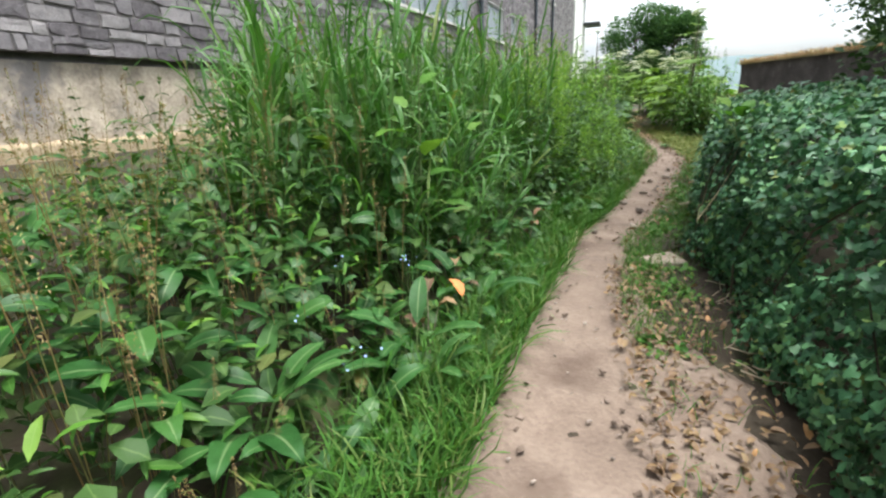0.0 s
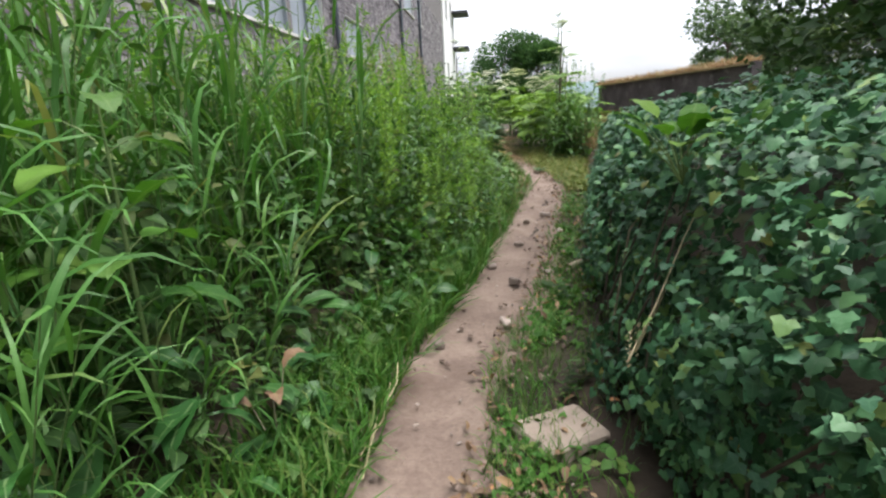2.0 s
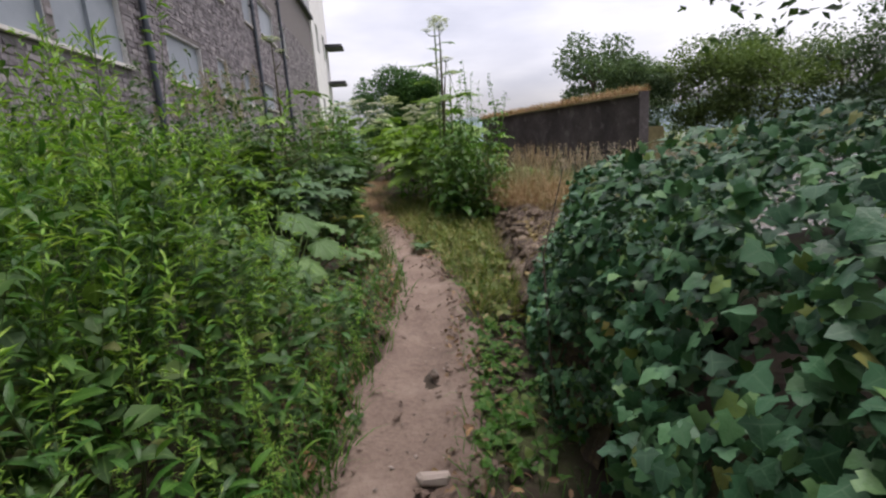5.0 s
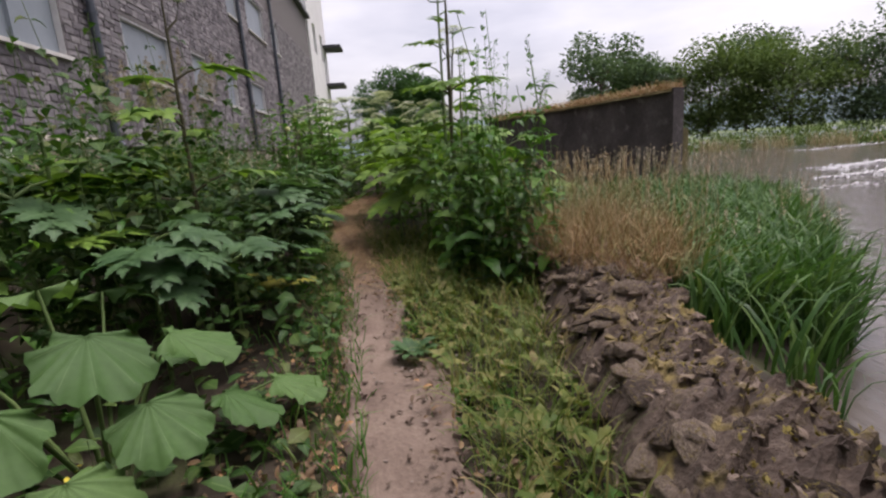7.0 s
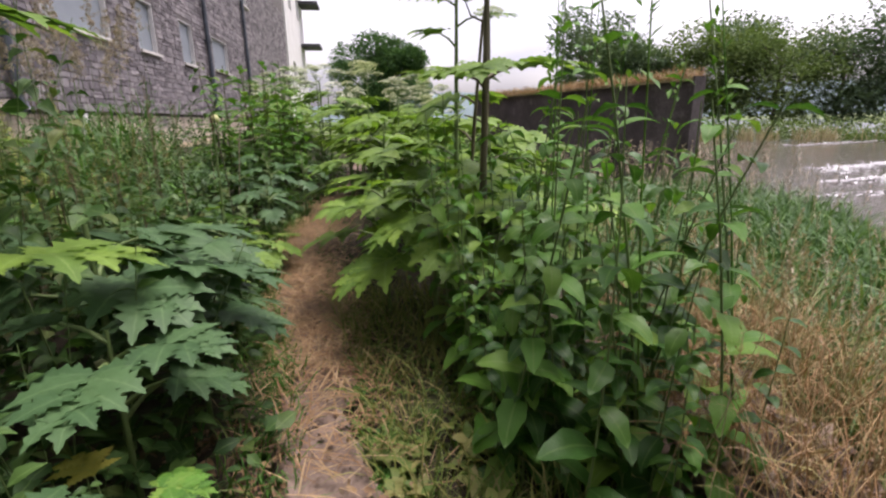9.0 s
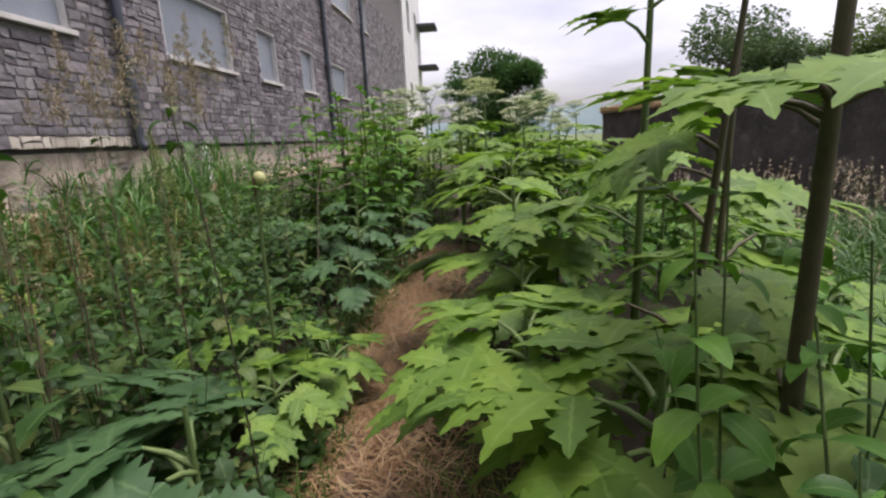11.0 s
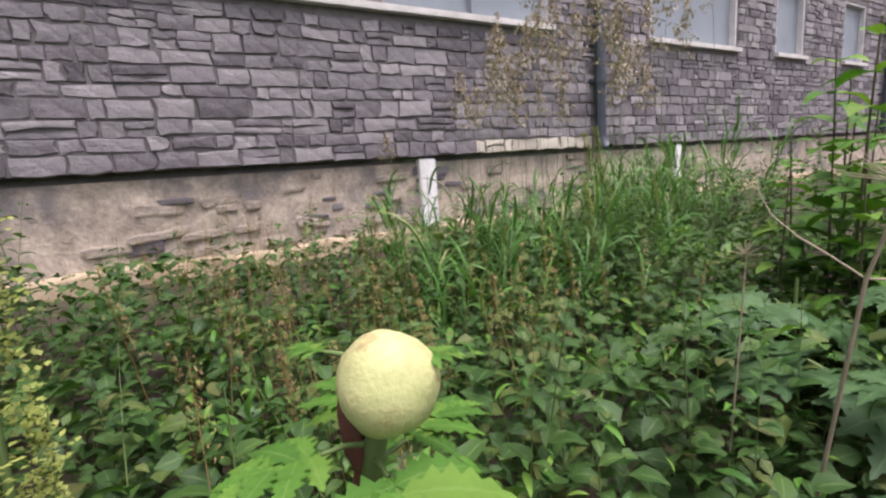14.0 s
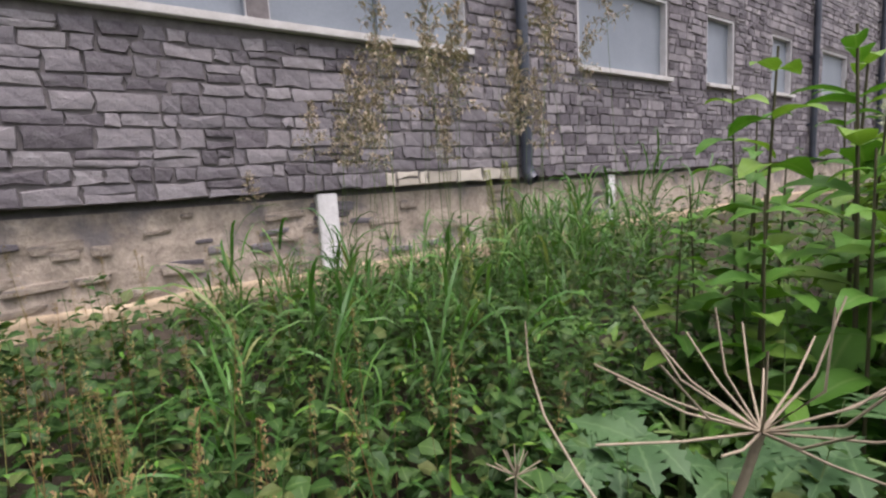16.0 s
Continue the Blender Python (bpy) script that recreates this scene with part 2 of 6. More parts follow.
M_sill = rough_mat("white_sill", ((0.3, G(.40, .38, .35)), (0.7, G(.62, .60, .57))), 5, 60, .7, .003)
M_frame = rough_mat("white_window_frame", ((0.3, G(.40, .39, .38)), (0.7, G(.58, .57, .56))), 6, 60, .6, .002)
M_board = rough_mat("grey_window_board", ((0.3, G(.155, .178, .20)), (0.7, G(.22, .25, .275))), 1.3, 30, .4, .002, spec=.5)
M_pipe = rough_mat("blue_black_pipe", ((0.3, G(.022, .028, .04)), (0.7, G(.05, .06, .075))), 6, 60, .45, .003, spec=.5)
M_renderwhite = rough_mat("white_render", ((0.3, G(.55, .54, .53)), (0.7, G(.72, .71, .70))), .8, 12, .9, .01)
M_slate = rough_mat("dark_slate", ((0.3, G(.03, .03, .035)), (0.7, G(.07, .07, .075))), 2, 20, .7, .01)
M_concrete = rough_mat("stained_concrete", ((0.25, G(.035, .03, .03)), (0.5, G(.085, .075, .072)), (0.75, G(.17, .155, .145))), .9, 14, .95, .02, .7, spots=(1.7, .58, .8, (.24, .225, .21)))
M_pier = rough_mat("pale_concrete", ((0.3, G(.09, .086, .082)), (0.7, G(.16, .153, .146))), 2, 20, .9, .01)
M_mossy = rough_mat("mossy_masonry", ((0.3, G(.08, .075, .035)), (0.7, G(.20, .17, .08))), 2, 20, .95, .03)
M_rock = rough_mat("rubble_rock", ((0.25, G(0.025, 0.019, 0.016)), (0.45, G(0.110, 0.082, 0.066)), (0.62, G(0.262, 0.202, 0.156)), (0.82, G(0.524, 0.432, 0.338))), 9, 55, .92, .04, 1.0, spots=(7.5, .54, .66, (.25, .195, .075)), per_piece=.28)
M_foam = rough_mat("white_water", ((0.35, G(.22, .22, .22)), (0.6, G(.62, .63, .64))), 1.6, 9, .5, .08)
# valley haze is mixed into the hills' base colour as blue grey
M_hill = rough_mat("haze_tinted_hill", ((0.3, G(.10, .14, .15)), (0.7, G(.15, .195, .20))), .01, .06, 1.0, .5)


def water_mat():
    m, nt, p = base_mat("river_water")
    p.inputs["Base Color"].default_value = (.10, .085, .075, 1)
    p.inputs["Roughness"].default_value = 0.12
    p.inputs["Specular IOR Level"].default_value = 0.6
    co = nt.nodes.new("ShaderNodeTexCoord")
    mp = nt.nodes.new("ShaderNodeMapping")
    mp.inputs["Rotation"].default_value = (0, 0, radians(-35))
    mp.inputs["Scale"].default_value = (1.0, 0.35, 1.0)
    nt.links.new(co.outputs["Object"], mp.inputs[0])
    b = nt.nodes.new("ShaderNodeBump")
    b.inputs["Strength"].default_value, b.inputs["Distance"].default_value = 0.6, 0.08
    nt.links.new(noise_node(nt, 2.2, 6, .6, mp.outputs[0]), b.inputs["Height"])
    nt.links.new(b.outputs[0], p.inputs["Normal"])
    return m


M_water = water_mat()

# ---- mesh tools ----
RNG = np.random.default_rng(11)


def rot(yaw, pitch=0.0, roll=0.0):
    """Turn matrices Rz(yaw) Rx(pitch) Ry(roll) for arrays of radians."""
    yaw, pitch, roll = np.broadcast_arrays(np.asarray(yaw, float), pitch, roll)
    cz, sz, cx, sx, cy, sy = np.cos(yaw), np.sin(yaw), np.cos(pitch), np.sin(pitch), np.cos(roll), np.sin(roll)
    z, o = np.zeros_like(cz), np.ones_like(cz)
    Z = np.stack([cz, -sz, z, sz, cz, z, z, z, o], -1).reshape(*cz.shape, 3, 3)
    X = np.stack([o, z, z, z, cx, -sx, z, sx, cx], -1).reshape(*cz.shape, 3, 3)
    Y = np.stack([cy, z, sy, z, o, z, -sy, z, cy], -1).reshape(*cz.shape, 3, 3)
    return Z @ X @ Y


class Tpl:
    """A bundle of triangles: points, triangles, vein coordinate per point, material slot per triangle."""

    def __init__(self, v, f, a=None, m=None):
        self.v, self.f = np.asarray(v, float), np.asarray(f, int)
        self.a = np.zeros(len(self.v)) + 1 if a is None else np.asarray(a, float)
        self.m = np.zeros(len(self.f), int) if m is None else np.asarray(m, int)

    def slot(self, i):
        return Tpl(self.v, self.f, self.a, np.full(len(self.f), i))

    def moved(self, R=None, p=(0, 0, 0), s=1.0):
        v = self.v * s
        if R is not None:
            v = v @ np.asarray(R).T
        return Tpl(v + np.asarray(p), self.f, self.a, self.m)


def merged(parts):
    vs, fs, an, ms, k = [], [], [], [], 0
    for t in parts:
        vs.append(t.v)
        fs.append(t.f + k)
        an.append(t.a)
        ms.append(t.m)
        k += len(t.v)
    return Tpl(np.concatenate(vs), np.concatenate(fs), np.concatenate(an), np.concatenate(ms))


def spread(t, R, p, s):
    """Copies of a bundle at turns R (k,3,3), places p (k,3), sizes s (k,) or (k,3)."""
    s = np.asarray(s, float)
    if s.ndim == 1:
        s = s[:, None]
    v = np.einsum('kij,knj->kni', R, t.v[None] * s[:, None, :]) + p[:, None, :]
    k, n = len(p), len(t.v)
    f = (t.f[None] + (np.arange(k) * n)[:, None, None]).reshape(-1, 3)
    return Tpl(v.reshape(-1, 3), f, np.tile(t.a, k), np.tile(t.m, k))


def mesh_of(name, t, mats, smooth=True):
    me = bpy.data.meshes.new(name)
    nv, nf = len(t.v), len(t.f)
    me.vertices.add(nv)
    me.vertices.foreach_set("co", t.v.astype(np.float32).ravel())
    me.loops.add(nf * 3)
    me.loops.foreach_set("vertex_index", t.f.astype(np.int32).ravel())
    me.polygons.add(nf)
    me.polygons.foreach_set("loop_start", np.arange(0, nf * 3, 3, dtype=np.int32))
    me.polygons.foreach_set("material_index", t.m.astype(np.int32))
    me.polygons.foreach_set("use_smooth", np.full(nf, smooth))
    at = me.attributes.new("vein", 'FLOAT', 'POINT')
    at.data.foreach_set("value", t.a.astype(np.float32))
    for m in (mats if isinstance(mats, (list, tuple)) else [mats]):
        me.materials.append(m)
    me.update()
    me.validate()
    return me


def put(name, t, mats, parent=None, label="", smooth=True, at=None):
    ob = new(name, mesh_of(name, t, mats, smooth))
    if parent is not None:
        ob.parent = parent
    if at is not None:
        ob.matrix_basis = at
    return tagged(ob, label) if label else ob


def thing(name, label, category, at, group="", kind=""):
    ob = new(name)
    ob.matrix_basis = at if isinstance(at, Matrix) else Matrix.Translation(at)
    return tagged(ob, label, category, group, kind)


def part(name, bm, material, parent, label=""):
    me = bpy.data.meshes.new(name)
    bm.to_mesh(me)
    bm.free()
    me.materials.append(material)
    ob = new(name, me)
    ob.parent = parent
    return tagged(ob, label) if label else ob


def box_tpl(x0, x1, y0, y1, z0, z1):
    v = [(x, y, z) for z in (z0, z1) for y in (y0, y1) for x in (x0, x1)]
    q = [(0, 2, 3, 1), (4, 5, 7, 6), (0, 1, 5, 4), (2, 6, 7, 3), (0, 4, 6, 2), (1, 3, 7, 5)]
    return Tpl(v, [tri for a, b, c, d in q for tri in ((a, b, c), (a, c, d))])


def worn_box(x0, x1, y0, y1, z0, z1, bevel=0.01, seg=2, jitter=0.0):
    bm = bmesh.new()
    bmesh.ops.create_cube(bm, size=1.0)
    for v in bm.verts:
        v.co = Vector(((x0 + x1) / 2 + v.co.x * (x1 - x0), (y0 + y1) / 2 + v.co.y * (y1 - y0), (z0 + z1) / 2 + v.co.z * (z1 - z0)))
        v.co += Vector(RNG.normal(0, 1, 3)) * jitter
    if bevel:
        bmesh.ops.bevel(bm, geom=bm.edges[:], offset=bevel, segments=seg, affect='EDGES')
    return bm


def tube(pts, radii, sides=6, a=1.0):
    """A tapered tube along points."""
    pts, radii = np.asarray(pts, float), np.asarray(radii, float)
    tan = np.gradient(pts, axis=0)
    tan /= np.linalg.norm(tan, axis=1)[:, None] + 1e-9
    ref = np.where(np.abs(tan[:, 2:3]) > .9, np.array([[1.0, 0, 0]]), np.array([[0, 0, 1.0]]))
    u = np.cross(tan, ref)
    u /= np.linalg.norm(u, axis=1)[:, None] + 1e-9
    w = np.cross(tan, u)
    ang = np.arange(sides) * 2 * math.pi / sides
    ring = u[:, None] * np.cos(ang)[None, :, None] + w[:, None] * np.sin(ang)[None, :, None]
    v = (pts[:, None] + ring * radii[:, None, None]).reshape(-1, 3)
    f = []
    for i in range(len(pts) - 1):
        for j in range(sides):
            a0, b0 = i * sides + j, i * sides + (j + 1) % sides
            f += [(a0, b0, b0 + sides), (a0, b0 + sides, a0 + sides)]
    return Tpl(v, f, np.full(len(v), a))


def bend_line(n, length, start=60, end=-20, power=1.3):
    """A line in the y-z plane that starts at an angle above the level and bends to another."""
    t = np.linspace(0, 1, n)
    ang = np.radians(start + (end - start) * t ** power)
    step = length / (n - 1)
    y = np.concatenate([[0], np.cumsum(np.cos(ang[:-1]) * step)])
    z = np.concatenate([[0], np.cumsum(np.sin(ang[:-1]) * step)])
    return y, z


def grass_blade(length, width, start, end, n=6, twist=0.0, power=1.3):
    y, z = bend_line(n, length, start, end, power)
    t = np.linspace(0, 1, n)
    w = width / 2 * np.minimum(1, t * 5 + .5) * (1 - t ** 2.2)
    v, f, a = [], [], []
    for i in range(n - 1):
        tw = twist * t[i]
        v += [(-w[i] * math.cos(tw), y[i], z[i] - w[i] * math.sin(tw)), (w[i] * math.cos(tw), y[i], z[i] + w[i] * math.sin(tw))]
        a += [-1, 1]
    v.append((0, y[-1], z[-1]))
    a.append(0)
    for i in range(n - 2):
        k = 2 * i
        f += [(k, k + 1, k + 3), (k, k + 3, k + 2)]
    k = 2 * (n - 2)
    f.append((k, k + 1, k + 2))
    return Tpl(v, f, a)


def leaf(length, width, start=30, end=-30, n=6, fold=0.25, teeth=0.0, shape=0.35, wave=0.0, stalk=0.0, tip=0.8):
    """A folded leaf along +y. shape: where it is widest; teeth and wave: edge relief."""
    y, z = bend_line(n, length, start, end)
    t = np.linspace(0, 1, n)
    w = np.where(t < shape, np.abs(np.sin(t / shape * math.pi / 2)) ** .7, np.abs(np.cos((t - shape) / (1 - shape) * math.pi / 2)) ** tip) * width / 2
    v, f, a = [], [], []
    for i in range(n):
        ww = w[i] * (1 + (teeth if i % 2 else -teeth))
        up = abs(ww) * fold
        wv = wave * width * math.sin(i * 2.1)
        v += [(-ww, y[i], z[i] + up + wv), (0, y[i], z[i]), (ww, y[i], z[i] + up - wv)]
        a += [-1, 0, 1]
    for i in range(n - 1):
        k = 3 * i
        f += [(k, k + 1, k + 4), (k, k + 4, k + 3), (k + 1, k + 2, k + 5), (k + 1, k + 5, k + 4)]
    t_ = Tpl(v, f, a)
    if stalk:
        t_ = Tpl(t_.v + np.array([0, stalk * math.cos(radians(start)), stalk * math.sin(radians(start))]), t_.f, t_.a)
    return t_


def seed_flake(length, width):
    """A tiny two triangle husk or petal."""
    return Tpl([(0, 0, 0), (width / 2, length * .5, .1 * length), (0, length, 0), (-width / 2, length * .5, .1 * length)], [(0, 1, 2), (0, 2, 3)], [1, 1, 1, 1])


def ivy_leaf():
    ang = np.radians([-90, -55, -4, 24, 52, 90, 128, 156, 184, 235])
    r = np.array([.18, .60, .84, .56, .70, 1.0, .70, .56, .84, .60])
    v = [(0, 0.1, 0.0)] + [(rr * math.cos(t) * .55, rr * math.sin(t) * .55 + .1, -.10 * rr * rr + (.05 if abs(math.cos(t)) > .8 else 0)) for t, rr in zip(ang, r)]
    n = len(ang)
    return Tpl(v, [(0, 1 + i, 1 + (i + 1) % n) for i in range(n)], [0] + [1 if i not in (2, 5, 8) else .08 for i in range(n)])


def toothed_lobe(length, width, n=11, teeth=.22, droop=-25, start=5, fold=.12):
    return leaf(length, width, start, droop, n, fold, teeth, .36, tip=1.15)


def hogweed_leaf(size, seed=0):
    """A big deeply cut leaf on a stalk-less base at the origin, spreading along +y: lobes in pairs, each toothed."""
    rg = np.random.default_rng(seed)
    parts = []
    y, z = bend_line(10, size, 12, -22)
    parts.append(toothed_lobe(size * .66, size * .30, 15, .30).moved(None, (0, y[4], z[4])))
    for k, (at, ang, ln, wd) in enumerate(((1, 86, .52, .29), (2, 58, .64, .32), (4, 41, .57, .27), (6, 31, .40, .19))):
        for sgn in (-1, 1):
            l = toothed_lobe(size * ln * rg.uniform(.88, 1.1), size * wd, 13, .30, rg.uniform(-35, -15), rg.uniform(2, 14))
            parts.append(l.moved(rot(radians(-sgn * (ang + rg.uniform(-6, 6)))), (0, y[at], z[at] + .002 * k)))
    web = leaf(size * .80, size * .46, 10, -18, 9, .10, .08, .42)
    parts.append(web.moved(None, (0, 0, -.004)))
    return merged(parts)


def burdock_leaf(size, seed=0):
    rg = np.random.default_rng(seed)
    v, f, a, rings, m = [(0, 0, 0)], [], [0], 9, 64
    ph = rg.uniform(0, 6)
    for r in range(1, rings + 1):
        q = r / rings
        for j in range(m):
            t = 2 * math.pi * j / m
            notch = 1 - .62 * math.exp(-((t - 1.5 * math.pi) / .35) ** 2)
            rad = size * .5 * q * notch * (1 + .22 * math.sin(t) + (.075 * math.sin(9 * t + ph) + .04 * math.sin(17 * t)) * q * q)
            z = -.09 * size * q * q + .045 * size * q * q * math.sin(3 * t + ph) + .05 * size * q ** 3 * math.sin(8 * t + ph) + .028 * size * q ** 4 * math.sin(19 * t + 2 * ph) + .030 * size * math.sqrt(q) * abs(math.sin(5.5 * t + .4))
            v.append((rad * math.cos(t), rad * math.sin(t) + size * .25 * q, z))
            a.append(0.05 if j % 6 == 2 and r < rings else 1)
    for j in range(m):
        f.append((0, 1 + j, 1 + (j + 1) % m))
    for r in range(rings - 1):
        for j in range(m):
            p, q = 1 + r * m + j, 1 + r * m + (j + 1) % m
            f += [(p, p + m, q + m), (p, q + m, q)]
    return Tpl(v, f, a)


def leafy_stem(height, pairs, leaf_t, lo=.15, size0=1.0, size1=.35, lean=.04, r=.004, whorl=2, tilt=(0, 35), seed=0, crossed=True):
    """A stem with leaves in pairs (or whorls), larger below."""
    rg = np.random.default_rng(seed)
    n = 5
    zz = np.linspace(0, height, n)
    px, py = lean * height * (zz / height) ** 2 * rg.uniform(-1, 1), lean * height * (zz / height) ** 2 * rg.uniform(-1, 1)
    parts = [tube(np.stack([px, py, zz], 1), np.linspace(r, r * .4, n), 4).slot(1)]
    for i in range(pairs):
        q = lo + (1 - lo) * (i + .5) / pairs
        sz = size0 + (size1 - size0) * q
        base = (i % 2) * math.pi / 2 * crossed + rg.uniform(-.3, .3)
        for w in range(whorl):
            yaw = base + w * 2 * math.pi / whorl + rg.uniform(-.25, .25)
            p = (np.interp(q * height, zz, px), np.interp(q * height, zz, py), q * height)
            parts.append(leaf_t.moved(rot(yaw, radians(rg.uniform(*tilt)), rg.uniform(-.3, .3)), p, sz * rg.uniform(.8, 1.15)))
    return merged(parts)


def rand_place(n, x0, x1, y0, y1):
    return RNG.uniform(x0, x1, n), RNG.uniform(y0, y1, n)


def tilt_turn(n, tilt=.18):
    R = rot(RNG.uniform(0, 2 * math.pi, n))
    T = rot(np.zeros(n), RNG.normal(0, tilt, n), RNG.normal(0, tilt, n))
    return T @ R

# ---- lie of the land ----
PY = np.array([-6, 2.6, 3.8, 5.0, 6.1, 7.1, 8.5, 9.9, 11.1, 12.2, 13.2, 14.2, 15.7, 17.0, 18.7, 22.0, 30.0])
PX = np.array([5.6, 5.64, 5.58, 5.60, 5.86, 6.0, 6.2, 6.4, 6.28, 6.13, 6.0, 5.75, 5.55, 5.65, 5.85, 6.0, 6.2])
PW = np.array([.34, .34, .25, .22, .26, .23, .25, .21, .18, .14, .13, .19, .15, .11, .09, .07, .05])


def path_x(y):
    return np.interp(y, PY, PX)


def path_w(y):
    return np.interp(y, PY, PW)


def path_z(y):
    return np.interp(y, [-6, 4, 10, 12, 13.5, 15.5, 18, 24, 40], [0, 0, .03, .09, .12, .25, .3, .4, .5])


def sstep(a, b, x):
    t = np.clip((x - a) / (b - a), 0, 1)
    return t * t * (3 - 2 * t)


def ivy_x(y):
    return np.interp(y, [-6, 3, 5, 6.4, 7.0, 8.6, 9.6], [6.44, 6.42, 6.27, 6.42, 6.55, 6.8, 7.0])


def shore_x(y):
    return np.interp(y, [-60, 11, 12.2, 13, 18.2, 23, 36, 60, 400], [9.2, 9.2, 9.9, 11.0, 15.0, 15.2, 12.2, 36, 300])


def ground_z(x, y):
    x, y = np.broadcast_arrays(np.asarray(x, float), np.asarray(y, float))
    zp, px = path_z(y), path_x(y)
    left = zp + (.60 - zp) * sstep(0.25, 1.0, (px - path_w(y) - x) / np.maximum(px - path_w(y), .1))
    left = left + .05 * sstep(0.0, .25, px - path_w(y) - x)
    bank_in = 1 - sstep(8.7, 9.9, y)
    rise = sstep(.08, .46, x - ivy_x(y)) * .34 + sstep(.4, 1.6, x - ivy_x(y)) * .24
    fall = sstep(8.2, 10.2, x) * 1.9
    right_ivy = zp + .02 + rise - fall
    right_open = zp + .04 * sstep(.0, .4, x - px - path_w(y)) - sstep(7.7, 9.2, x) * (.72 + zp)
    right = right_ivy * bank_in + right_open * (1 - bank_in)
    z = np.where(x < px, left, right)
    sx = shore_x(y)
    z = z - sstep(-.9, .8, x - sx) * (1.7 + np.minimum(z, 0))
    far = x - sx
    z = z + sstep(60, 66, far) * 3.0
    z = np.where(x < -.3, .45, z)
    return z


xs = np.concatenate([[-2500, -600, -150, -40, -14], np.arange(-2, 0, .5), np.arange(0, 5, .2), np.arange(5, 8.2, .08), np.arange(8.2, 18, .35), [19, 21, 24, 28, 34, 42, 52, 60, 64, 68, 72, 76, 80, 86, 95, 120, 180, 400, 1000, 2500]])
ys = np.concatenate([[-2500, -600, -150, -50, -20, -10], np.arange(-6, 20, .16), np.arange(20, 40, .7), [42, 46, 50, 56, 64, 74, 90, 120, 200, 500, 1200, 2500]])
gx, gy = np.meshgrid(xs, ys)
gz = ground_z(gx, gy)
near = (np.abs(gx) < 20) & (gy > -7) & (gy < 42)
bumps = np.array([[noise.noise(Vector((x * 1.7, y * 1.7, 0))) * .035 + noise.noise(Vector((x * 6, y * 6, 3))) * .012 if nn else 0 for x, y, nn in zip(rx, ry, rn)] for rx, ry, rn in zip(gx, gy, near)])
gz = gz + bumps * (np.abs(gx - path_x(gy)) > path_w(gy) * .8)
nx, ny = len(xs), len(ys)
gi = np.arange(nx * ny).reshape(ny, nx)
gf = np.concatenate([np.stack([gi[:-1, :-1], gi[:-1, 1:], gi[1:, 1:]], -1).reshape(-1, 3), np.stack([gi[:-1, :-1], gi[1:, 1:], gi[1:, :-1]], -1).reshape(-1, 3)])
gv = np.stack([gx, gy, gz], -1).reshape(-1, 3)
cen = gv[gf].mean(1)
gslot = ((cen[:, 0] < -3) | (cen[:, 0] > 24) | (cen[:, 1] > 40) | (cen[:, 1] < -8)).astype(int)
ground = put("ground", Tpl(gv, gf, None, gslot), [M_soil, M_far])
tagged(ground, "dark soil riverbank under the overgrown weeds", "ground", kind="structure")

# trodden path, its own worn strip
pys = np.arange(-5, 24, .07)
cols = 13
uu = np.linspace(-1, 1, cols)
edge_l = np.array([noise.noise(Vector((0, y * 1.6, 5))) * .15 + noise.noise(Vector((0, y * 7, 5))) * .08 for y in pys])
edge_r = np.array([noise.noise(Vector((9, y * 1.6, 5))) * .17 + noise.noise(Vector((9, y * 7, 5))) * .09 for y in pys])
hw = path_w(pys)
wl, wr = hw + .05 + edge_l, hw + .05 + edge_r + .34 * (1 - sstep(2.9, 4.1, pys))
px_ = path_x(pys)[:, None] + np.where(uu < 0, uu * wl[:, None], uu * wr[:, None])
pyy = np.repeat(pys[:, None], cols, 1)
pz_ = path_z(pyy) + .02 - .035 * (1 - uu ** 2)[None] + np.array([[noise.noise(Vector((x * 5, y * 5, 1))) * .024 + noise.noise(Vector((x * 16, y * 16, 2))) * .013 for x, y in zip(a, b)] for a, b in zip(px_, pyy)])
pz_[:, 0] -= .06
pz_[:, -1] -= .06
pz_ += .045
pi_ = np.arange(len(pys) * cols).reshape(len(pys), cols)
pf_ = np.concatenate([np.stack([pi_[:-1, :-1], pi_[:-1, 1:], pi_[1:, 1:]], -1).reshape(-1, 3), np.stack([pi_[:-1, :-1], pi_[1:, 1:], pi_[1:, :-1]], -1).reshape(-1, 3)])
path_ob = put("path", Tpl(np.stack([px_, pyy, pz_], -1).reshape(-1, 3), pf_), M_dirt)
tagged(path_ob, "narrow trodden path of bare pinkish brown dirt", "path", kind="structure")


def path_top(x, y):
    return path_z(y) + .05


# ---- river ----
wv = [(9, -60, -1.05), (420, -60, -1.05), (420, 420, -1.05), (9, 420, -1.05)]
water = put("water", Tpl(wv, [(0, 1, 2), (0, 2, 3)]), M_water, smooth=False)
tagged(water, "grey brown river water with small ripples", "river", kind="structure")


